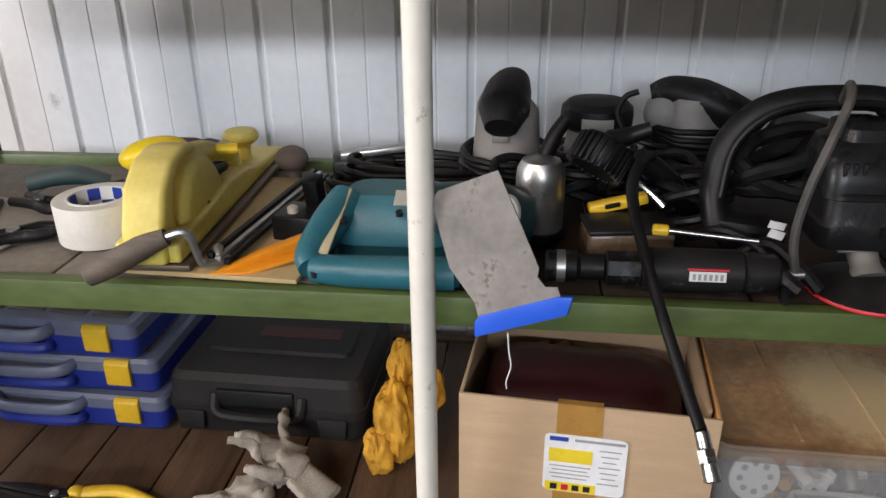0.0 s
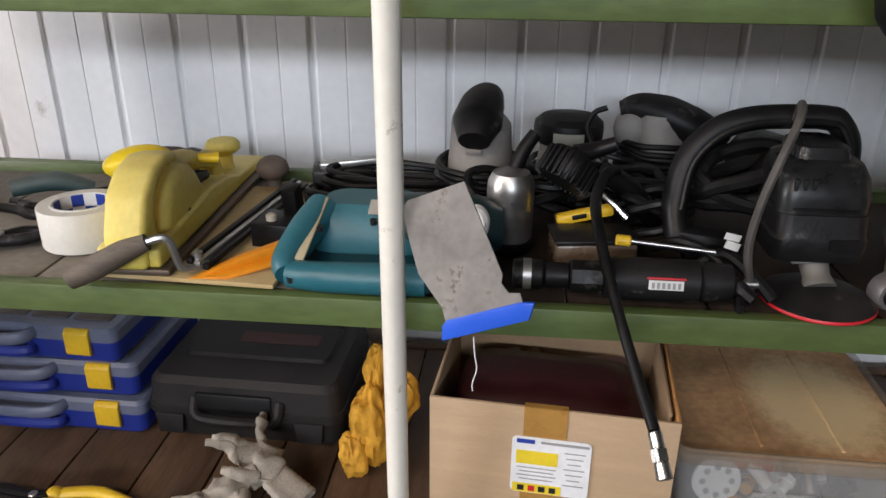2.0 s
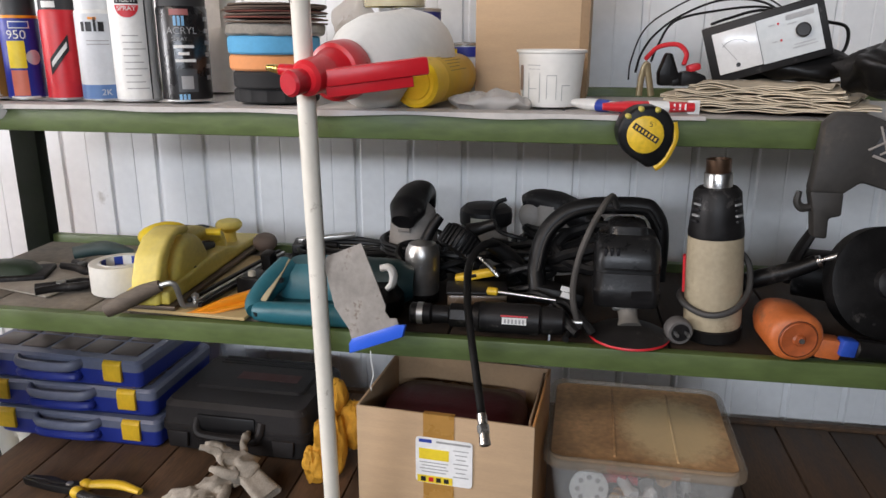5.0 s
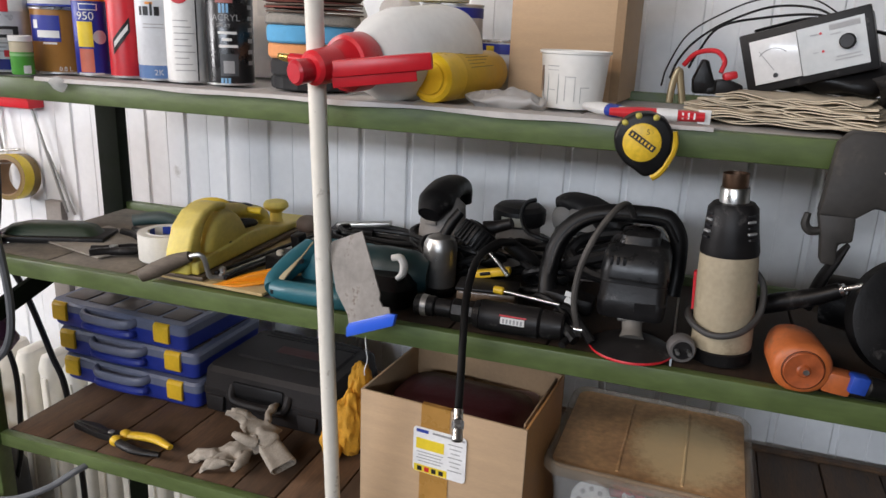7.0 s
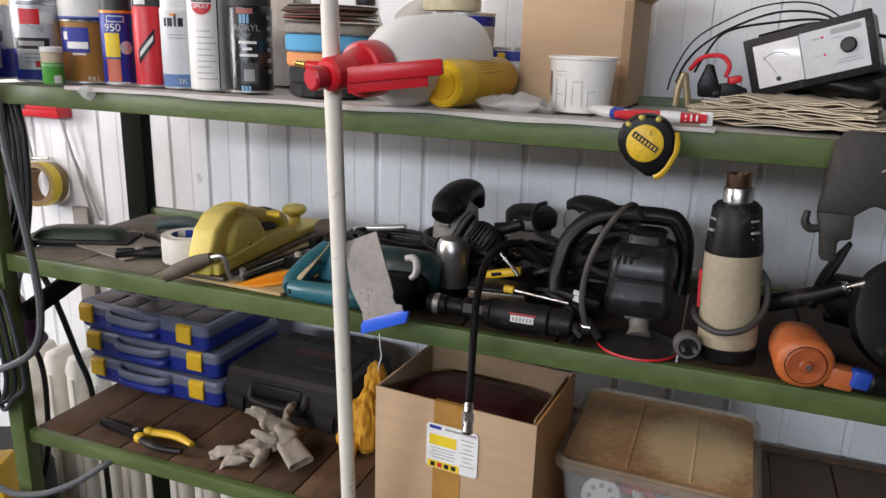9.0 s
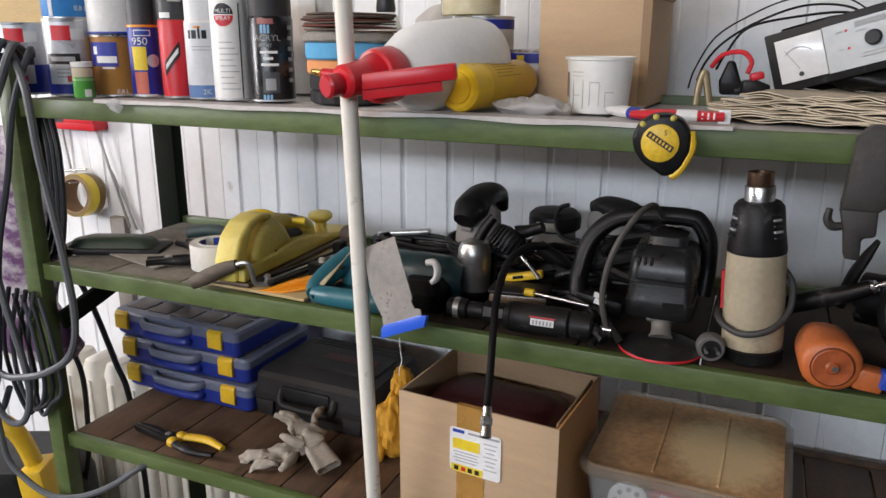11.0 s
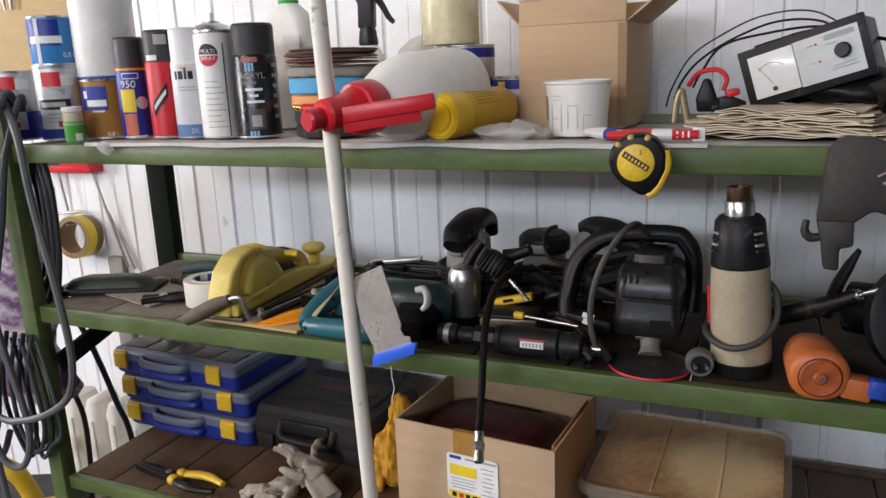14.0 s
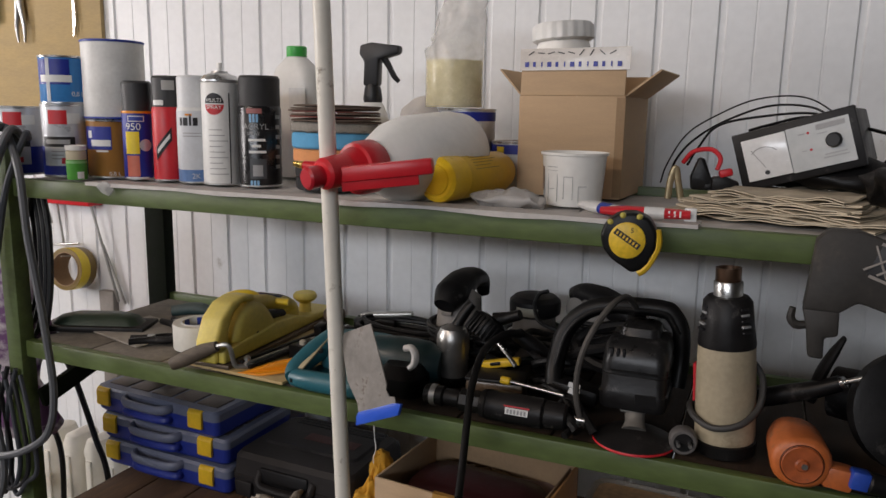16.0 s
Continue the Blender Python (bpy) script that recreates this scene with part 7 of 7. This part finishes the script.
def charger():
    t = thing("battery_charger", pose(0.502, 0.188, 1.517, 0, -17, -12), "grey battery charger with a dial, tilted on newspapers", "charger")
    w, h, d = 0.152, 0.078, 0.13
    part("case", Shape().box((0, d / 2 + 0.004, 0), (w - 0.004, d, h - 0.004), bev=0.003), M_DARK, t)
    part("bezel", Shape().box((0, 0.003, 0), (w, 0.01, h), bev=0.002), M_DARK, t)
    f = part("front_plate", Shape().box((0.0295, -0.0028, 0), (0.075, 0.003, h - 0.02), bev=0), mat("brushed_grey_plate", (0.42, 0.42, 0.41), 0.4, 0.4, 0.08, 30, 0.05, 100), t)
    g = part("meter", Shape().box((-0.0365, -0.0036, 0), (0.056, 0.005, h - 0.022), bev=0.001), ink("meter_white", (0.72, 0.72, 0.72), 0.2), t, "white dial meter")
    part("dial_arc", Shape().tube([(-0.039 + 0.02 * math.cos(radians(a)), -0.0064, -0.004 + 0.018 * math.sin(radians(a))) for a in range(35, 150, 15)], 0.0006, 5, 3), K_GREY, g)
    part("needle", Shape().box((-0.047, -0.0064, 0.0), (0.0008, 0.0006, 0.03), (0, -28, 0), bev=0), K_GREY, g)
    part("pivot", Shape().cyl((-0.039, -0.0058, -0.02), (-0.039, -0.0078, -0.02), 0.003), K_BLACK, g)
    part("knob", Shape().lathe([(0.0095, 0), (0.009, 0.009), (0.0075, 0.011), (0.001, 0.011)], pose(0.046, -0.004, 0.002, 90, 0, 0)), K_BLACK, f)
    part("name_bar", Shape().box((0.045, -0.0046, 0.0225), (0.034, 0.0006, 0.007), bev=0), K_GREY, f)
    for x, z, s in ((0.034, 0.014, 0.012), (0.01, 0.018, 0.008), (0.01, -0.004, 0.006), (0.045, -0.014, 0.026), (0.045, -0.018, 0.03)):
        part("printed_bar", Shape().box((x, -0.0046, z), (s, 0.0006, 0.0016), bev=0), K_GREY, f)
    for z in (0.018, -0.004):
        part("lamp", Shape().cyl((0.018, -0.004, z), (0.018, -0.0055, z), 0.0016, seg=10), K_RED, f)
    b = thing("black_pouch", pose(0.557, 0.235, 1.48, 0, 0, -10), "crumpled black pouch propping up the charger", "pouch")
    part("body", Shape().ball((0, 0, 0.004), (0.085, 0.05, 0.024), seg=30, rings=20).rough(0.012, 30), M_BLACK, b, smooth=60)
    b2 = thing("black_pouch", pose(0.625, 0.11, 1.486, 0, 0, 20), "crumpled black bundle at the end of the newspapers", "pouch")
    part("body", Shape().ball((0, 0, 0), (0.045, 0.06, 0.03), seg=30, rings=20).rough(0.016, 34), M_BLACK, b2, smooth=60)
    leads = [([(0.592, 0.33, 1.535), (0.552, 0.36, 1.565), (0.492, 0.37, 1.568), (0.432, 0.35, 1.545), (0.392, 0.31, 1.517), (0.372, 0.28, 1.49), (0.364, 0.262, 1.465)], 0.0017, M_RUBBER),
             ([(0.602, 0.32, 1.535), (0.552, 0.34, 1.557), (0.482, 0.345, 1.552), (0.422, 0.33, 1.537), (0.397, 0.3, 1.502), (0.387, 0.28, 1.48)], 0.0018, M_RUBBER),
             ([(0.602, 0.34, 1.54), (0.542, 0.38, 1.58), (0.472, 0.39, 1.578), (0.412, 0.37, 1.55), (0.377, 0.33, 1.522), (0.358, 0.28, 1.48), (0.354, 0.25, 1.455)], 0.0012, M_RUBBER),
             ([(0.602, 0.3, 1.542), (0.542, 0.31, 1.552), (0.492, 0.3, 1.54), (0.467, 0.28, 1.532)], 0.002, M_RUBBER),
             ([(0.604, 0.31, 1.54), (0.627, 0.29, 1.535), (0.642, 0.26, 1.527), (0.637, 0.24, 1.5), (0.622, 0.25, 1.48)], 0.0024, M_RUBBER)]
    for p, r, m in leads:
        cable("charger_lead", p, r, m, "thin black lead arching over the charger", "cable", "charger leads", at=(-0.026, -0.025, 0.008))
    cable("red_lead", [(0.38, 0.29, 1.485), (0.395, 0.275, 1.502), (0.42, 0.265, 1.506), (0.433, 0.26, 1.494), (0.43, 0.255, 1.478)], 0.0034, K_RED, "short red lead to a battery clamp", "cable", "charger leads", at=(-0.026, -0.025, 0.006))
    for i, (m, xx) in enumerate(((M_BLACK, 0.41), (K_RED, 0.43))):
        c = thing("battery_clamp", pose(xx - 0.026, 0.23 - 0.01 * i, 1.455, 0, 0, 10), ("black" if i == 0 else "red and black") + " battery clamp on the shelf", "clamp", "battery clamps")
        part("jaw", Shape().prism([(-0.014, 0.0), (0.02, 0.0), (0.03, 0.01), (0.012, 0.018), (0.002, 0.045), (-0.006, 0.046), (-0.016, 0.018)] if i == 0 else [(-0.006, 0.0), (0.03, 0.002), (0.03, 0.014), (0.01, 0.022), (-0.006, 0.02)], 0.018, None, bev=0.003), M_BLACK if i == 0 else M_DARK, c)
        part("sleeve", Shape().box((0.012, -0.002, 0.026 if i else 0.006), (0.018, 0.016, 0.01), (0, -15, 0), bev=0.003), m, c)
    k = thing("brass_clip", pose(0.35, 0.205, 1.44, 0, 0, 15), "bent brass battery clip", "clip")
    part("spring", Shape().tube([(-0.008, 0, 0.002), (-0.006, 0, 0.028), (0.0, 0, 0.046), (0.004, 0, 0.03), (0.01, 0, 0.002)], 0.003, 8, 5, flat=1.6), mat("dull_brass", (0.45, 0.36, 0.22), 0.4, 0.8), k)


charger()


# ---- left end: wall board, rack, hoses, bag, washer ----
def wall_board():
    b = thing("tool_board", pose(-1.498, WALL_Y - 0.0115, 1.979), "plywood tool board screwed to the wall", "board")
    part("panel", Shape().box((0, 0, 0), (0.83, 0.012, 0.9), bev=0.002), M_PLY, b)
    for x, z in ((-0.3, 0.38), (0.37, 0.38), (0.37, -0.4)):
        part("screw", Shape().cyl((x, -0.006, z), (x, -0.008, z), 0.004, seg=12), M_STEEL, b)
    s = thing("scissors", pose(-1.165, WALL_Y - 0.025, 1.838), "steel scissors hanging on the tool board", "scissors")
    for k in (-1, 1):
        part("blade", Shape().prism([(-0.004, 0.02), (0.006, 0.02), (0.002 + 0.003 * k, -0.1), (0.0, -0.11)], 0.002, pose(0, 0.001 * k, 0, 0, 4 * k, 0)), M_CHROME, s)
        part("bow", Shape().tube([(0.006 * k, 0, 0.02), (0.02 * k, 0, 0.045), (0.024 * k, 0, 0.075), (0.014 * k, 0, 0.088), (0.005 * k, 0, 0.06), (0.004 * k, 0, 0.025)], 0.0038, 8, 5), M_GREYP, s)
    part("nail", Shape().cyl((0.0, 0.019, 0.072), (0.0, -0.005, 0.072), 0.002, seg=8), M_STEEL, s)
    c = thing("plastic_funnel", pose(-1.273, WALL_Y - 0.062, 1.92, 90, 0, 0), "pale round plastic cup hung on the tool board", "cup")
    part("bowl", Shape().lathe([(0.02, -0.042), (0.04, -0.038), (0.046, 0.03), (0.044, 0.03), (0.038, -0.03)]), ink("pale_plastic", (0.5, 0.47, 0.42), 0.5), c)
    p = thing("red_pliers", pose(-1.352, WALL_Y - 0.03, 1.819), "pliers with orange-red grips hanging on the board", "pliers", "pliers on the board")
    for k in (-1, 1):
        part("grip", Shape().tube([(0.006 * k, 0, 0.04), (0.018 * k, 0, 0.08), (0.02 * k, 0, 0.12)], [0.008, 0.009, 0.008], 10, 5), M_RUST, p)
        part("jaw", Shape().tube([(0.006 * k, 0, 0.04), (0.004 * k, 0, 0.0), (0.014 * k, 0, -0.06), (0.012 * k, 0, -0.1)], [0.008, 0.009, 0.006, 0.003], 10, 5), M_STEEL, p)
    part("nail", Shape().cyl((0, 0.024, 0.06), (0, -0.005, 0.06), 0.002, seg=8), M_STEEL, p)
    q = thing("green_pliers", pose(-1.464, WALL_Y - 0.03, 1.84), "pliers with bright green grips hanging on the board", "pliers", "pliers on the board")
    for k in (-1, 1):
        part("grip", Shape().tube([(0.006 * k, 0, 0.04), (0.018 * k, 0, 0.0), (0.016 * k, 0, -0.07)], [0.007, 0.009, 0.007], 10, 5), ink("acid_green", (0.2, 0.5, 0.03)), q)
        part("jaw", Shape().tube([(0.004 * k, 0, 0.04), (0.006 * k, 0, 0.07), (0.003 * k, 0, 0.1)], [0.008, 0.007, 0.003], 10, 5), M_STEEL, q)
    part("nail", Shape().cyl((0, 0.024, 0.03), (0, -0.005, 0.03), 0.002, seg=8), M_STEEL, q)
    r = thing("tool_rail", pose(-1.239, WALL_Y - 0.028, 1.319), "red plastic tool rail on the wall", "tool rail")
    part("tray", Shape().box((0, 0, 0), (0.22, 0.046, 0.034), bev=0.003), M_RED, r)
    part("lip", Shape().box((0, -0.025, 0.012), (0.22, 0.004, 0.02), bev=0.001), M_RED, r)
    part("label", Shape().box((-0.015, -0.0278, 0.008), (0.05, 0.001, 0.012), bev=0), M_DARK, r)
    for nm, a, z, lab in (("hex_key", (-1.146, WALL_Y - 0.03, 1.306), (-1.077, WALL_Y - 0.02, 1.048), "long thin steel rod hanging from the tool rail"), ("hex_key", (-1.12, WALL_Y - 0.02, 1.197), (-1.058, WALL_Y - 0.015, 1.043), "thin steel wire hanging at the wall"), ("hex_key", (-1.331, WALL_Y - 0.03, 1.303), (-1.308, WALL_Y - 0.025, 1.181), "steel hex key hanging from the tool rail"), ("hex_key", (-1.31, WALL_Y - 0.03, 1.303), (-1.299, WALL_Y - 0.025, 1.244), "short steel hex key hanging from the tool rail")):
        t = thing(nm, pose(0, 0, 0), lab, "hex key", "keys on the rail")
        part("shaft", Shape().tube([a, z], 0.0035 if z[2] > 1.046 else 0.003, 8, smooth=False), M_STEEL, t)
    th = thing("t_handle_key", pose(-1.252, WALL_Y - 0.03, 1.191), "steel T-handle key hanging from the tool rail", "hex key")
    part("shaft", Shape().cyl((0, 0, 0), (-0.015, 0, 0.11), 0.003, seg=10), M_STEEL, th)
    part("bar", Shape().cyl((-0.055, 0, -0.006), (0.055, 0, 0.006), 0.0035, seg=10), M_STEEL, th)
    yt = thing("yellow_tape_roll", pose(-1.21, WALL_Y - 0.043, 1.13, 84, 0, 4), "roll of yellow-brown adhesive tape on the wall", "tape roll")
    part("roll", Shape().lathe([(0.046, -0.026), (0.056, -0.026), (0.056, 0.026), (0.046, 0.026), (0.046, -0.026)], seg=40, cap=False), ink("amber_tape", (0.2, 0.125, 0.025), 0.35), yt)
    part("core", Shape().lathe([(0.043, -0.027), (0.0458, -0.027), (0.0458, 0.027), (0.043, 0.027), (0.043, -0.027)], seg=40, cap=False), M_CARD_DARK, yt)
    part("edge_label", Shape().lathe([(0.0562, -0.004), (0.0566, -0.003), (0.0566, 0.025), (0.0562, 0.0255)], seg=40, cap=False), K_YEL, yt)
    part("nail", Shape().cyl((0, 0.035, -0.06), (0, 0.035, 0.04), 0.002, seg=8), M_STEEL, yt)
    d = thing("cable_duct", pose(-1.119, WALL_Y - 0.012, 0.923), "short grey plastic duct on the wall", "duct", kind="structure")
    part("duct", Shape().box((0, 0, 0), (0.05, 0.022, 0.3), bev=0.002), M_GREYP, d)


wall_board()


def hoses():
    rnd = random.Random(11)
    cols = [ink("grey_hose", (0.1, 0.106, 0.115), 0.5), ink("dark_hose", (0.014, 0.014, 0.016), 0.5), ink("slate_hose", (0.045, 0.05, 0.06), 0.5)]
    # each loop: control points from the post top down, round and up again, radius, colour
    A = (-0.68, -0.03, 1.52)
    loops = [
        ([A, (-0.63, -0.05, 1.45), (-0.621, -0.05, 1.337), (-0.6, -0.05, 1.2), (-0.589, -0.05, 1.077), (-0.61, -0.05, 1), (-0.67, -0.05, 0.955), (-0.74, -0.05, 0.93), (-0.806, -0.05, 0.927), (-0.907, -0.05, 0.987), (-0.915, -0.05, 1.118), (-0.86, -0.045, 1.32), (-0.734, -0.03, 1.48), (-0.69, 0, 1.5)], 0.0066, 0),
        ([(-0.675, 0, 1.5), (-0.65, -0.045, 1.515), (-0.677, -0.06, 1.45), (-0.743, -0.06, 1.326), (-0.804, -0.055, 1.163), (-0.85, -0.05, 1), (-0.844, -0.05, 0.915), (-0.813, -0.05, 0.834), (-0.765, -0.045, 0.835), (-0.745, -0.04, 0.92), (-0.78, -0.04, 1.1), (-0.79, -0.035, 1.3), (-0.695, -0.02, 1.5)], 0.0064, 0),
        ([(-0.697, 0, 1.49), (-0.68, -0.04, 1.52), (-0.69, -0.065, 1.46), (-0.753, -0.07, 1.324), (-0.81, -0.065, 1.18), (-0.86, -0.06, 1.039), (-0.93, -0.05, 0.88), (-1.02, -0.04, 0.79), (-1.1, -0.03, 0.82), (-1.1, -0.03, 1), (-0.98, -0.03, 1.3), (-0.764, -0.02, 1.48)], 0.006, 2),
        ([(-0.707, 0.005, 1.49), (-0.705, -0.03, 1.52), (-0.787, -0.045, 1.44), (-0.88, -0.05, 1.3), (-0.95, -0.05, 1.1), (-0.99, -0.05, 0.95), (-1.06, -0.045, 0.9), (-1.1, -0.04, 1), (-1.04, -0.035, 1.25), (-0.845, -0.03, 1.45)], 0.007, 1),
        ([(-0.688, 0, 1.495), (-0.695, -0.035, 1.515), (-0.8, -0.04, 1.4), (-0.86, -0.042, 1.24), (-0.93, -0.04, 1.05), (-0.96, -0.04, 0.92), (-0.9, -0.04, 0.87), (-0.86, -0.036, 0.96), (-0.84, -0.03, 1.2), (-0.762, -0.025, 1.44)], 0.006, 1),
        ([(-0.665, 0, 1.5), (-0.635, -0.03, 1.505), (-0.676, -0.04, 1.42), (-0.715, -0.04, 1.3), (-0.765, -0.04, 1.17), (-0.8, -0.04, 1.02), (-0.83, -0.04, 0.9), (-0.88, -0.038, 0.86), (-0.93, -0.036, 0.93), (-0.9, -0.03, 1.15), (-0.82, -0.02, 1.4)], 0.0056, 2)]
    for pts, r, c in loops:
        cable("coiled_cable", pts, r, cols[c], ("pale grey", "black", "slate grey")[c] + " cable looped over the rack post", "cable", "cables on the post", at=(-0.022, 0, 0.001))
    for i in range(4):
        x0 = -0.785 + 0.012 * i
        cable("thin_cable", [(x0 + 0.01, 0.06, 1.41), (x0, 0.05, 1.36), (x0 - 0.02 - 0.01 * i, 0.045, 1.24), (x0 + 0.005, 0.045, 1.17 - 0.02 * i), (x0 + 0.04, 0.05, 1.2), (x0 + 0.045, 0.055, 1.32), (x0 + 0.03, 0.06, 1.4)], 0.0056, cols[1], "black cable bunched behind the rack post", "cable", "cables on the post", at=(-0.02, 0, 0.003))
    for i in range(4):
        x0 = -0.84 + 0.022 * i
        cable("thin_cable", [(x0 + 0.03, -0.012, 1.08), (x0, -0.016, 0.98), (x0 + 0.01, -0.02, 0.9 - 0.02 * i), (x0 + 0.045, -0.02, 0.83 + 0.012 * i), (x0 + 0.075, -0.02, 0.9), (x0 + 0.06, -0.016, 1.0), (x0 + 0.04, -0.012, 1.07)], 0.0042, cols[2 if i % 2 else 1], "thin dark cable hanging in loops", "cable", "cables on the post", at=(-0.008, 0, 0.005))
    cable("wall_cable", [(-1.179, 0.3, 1.1), (-1.1, 0.3, 1.035), (-1.049, 0.3, 1.004), (-0.994, 0.3, 0.937), (-0.96, 0.3, 0.867), (-0.92, 0.3, 0.76), (-0.889, 0.3, 0.67), (-0.87, 0.3, 0.4), (-0.88, 0.28, 0.02)], 0.0068, M_RUBBER, "black cable running down beside the rack", "cable", "wall cables", at=(-0.005, 0, 0.025))
    cable("wall_cable", [(-1.1, 0.26, 0.9), (-1.033, 0.26, 0.825), (-0.99, 0.26, 0.739), (-0.992, 0.26, 0.61), (-1.007, 0.26, 0.506), (-1.048, 0.26, 0.351), (-1.05, 0.25, 0.02)], 0.0062, M_RUBBER, "black cable running down beside the rack", "cable", "wall cables", at=(-0.005, 0, 0.025))
    cable("floor_hose", [(-0.886, -0.03, 0.83), (-0.884, -0.03, 0.786), (-0.869, -0.03, 0.715), (-0.783, -0.03, 0.671), (-0.699, -0.025, 0.682), (-0.612, -0.02, 0.726), (-0.558, 0.0, 0.765), (-0.53, 0.08, 0.77)], 0.006, cols[0], "grey hose curving below the rack", "hose")
    cable("floor_hose", [(-1.2, -0.02, 0.64), (-1.088, -0.02, 0.666), (-0.965, -0.02, 0.753), (-0.886, -0.02, 0.822), (-0.85, -0.02, 0.88)], 0.006, cols[2], "slate grey hose rising beside the washer", "hose")


hoses()


def floral_bag():
    t = thing("floral_bag", pose(-0.92, 0.072, 0.945) @ Matrix.Diagonal((1.85, 0.8, 1.06, 1)), "hanging white shopping bag with purple flowers", "bag")
    sh = Shape()
    rings = []
    for k in range(18):
        z = -0.03 + 0.43 * k / 17
        w = 0.075 + 0.012 * math.sin(k * 0.9) - (0.05 * max(0, (k - 12) / 5) ** 1.4)
        rings.append([(w * math.cos(a) * (1 + 0.1 * math.sin(3 * a + k)), 0.6 * w * math.sin(a), z) for a in [2 * math.pi * i / 30 for i in range(30)]])
    sh.loft(rings).rough(0.01, 24)
    m = mat("white_floral_print", (0.62, 0.56, 0.6), 0.5, 0, 0.1, 12, 0.2, 60, wear=0.8, wcol=(0.12, 0.014, 0.14), wscale=13)
    part("body", sh, m, t, smooth=60)
    part("strap", Shape().tube([(-0.02, -0.02, 0.38), (0.02, -0.04, 0.43), (0.06, -0.06, 0.48), (0.1, -0.075, 0.52)], 0.006, 8, 5, flat=0.4), ink("purple_strap", (0.17, 0.05, 0.2)), t)


floral_bag()


def washer():
    t = thing("pressure_washer", pose(-1.175, 0.17, 0.0, 0, 0, 24) @ Matrix.Diagonal((1, 1, 1.12, 1)), "yellow and black pressure washer standing on the floor", "pressure washer")
    part("body", Shape().loft([rring(0.34, 0.24, 0.05, 0.05), rring(0.36, 0.26, 0.09, 0.06), rring(0.34, 0.25, 0.42, 0.06), rring(0.28, 0.2, 0.5, 0.06)]), M_BLACK, t)
    for k in range(7):
        part("vent_slat", Shape().box((-0.03, -0.125, 0.36 + 0.016 * k), (0.2, 0.012, 0.007), (0, 6, 0), bev=0.002), M_DARK, t)
    part("top_handle", Shape().tube([(-0.2, -0.09, 0.5), (-0.16, -0.1, 0.6), (-0.06, -0.1, 0.635), (0.06, -0.1, 0.62), (0.11, -0.1, 0.56), (0.14, -0.1, 0.42), (0.16, -0.1, 0.2)], 0.022, 14, 6, flat=0.8), M_YCLIP, t, "yellow moulded frame")
    part("yellow_panel", Shape().box((0.15, -0.1, 0.3), (0.06, 0.09, 0.46), (0, -6, 0), bev=0.012), M_YCLIP, t)
    part("outlet", Shape().cyl((0.05, -0.12, 0.42), (0.13, -0.19, 0.405), 0.013).cyl((0.13, -0.19, 0.405), (0.2, -0.25, 0.395), 0.0085), M_GREYP, t)
    for s in (-1, 1):
        w = part("wheel", Shape().cyl((-0.1, s * 0.135, 0.085), (-0.1, s * 0.17, 0.085), 0.085, seg=32, bev=0.01), M_RUBBER, t)
        part("hub", Shape().cyl((-0.1, s * 0.168, 0.085), (-0.1, s * 0.176, 0.085), 0.035), M_YCLIP, w)
    part("foot", Shape().box((0.11, 0, 0.027), (0.05, 0.2, 0.054), bev=0.006), M_RUBBER, t)


washer()
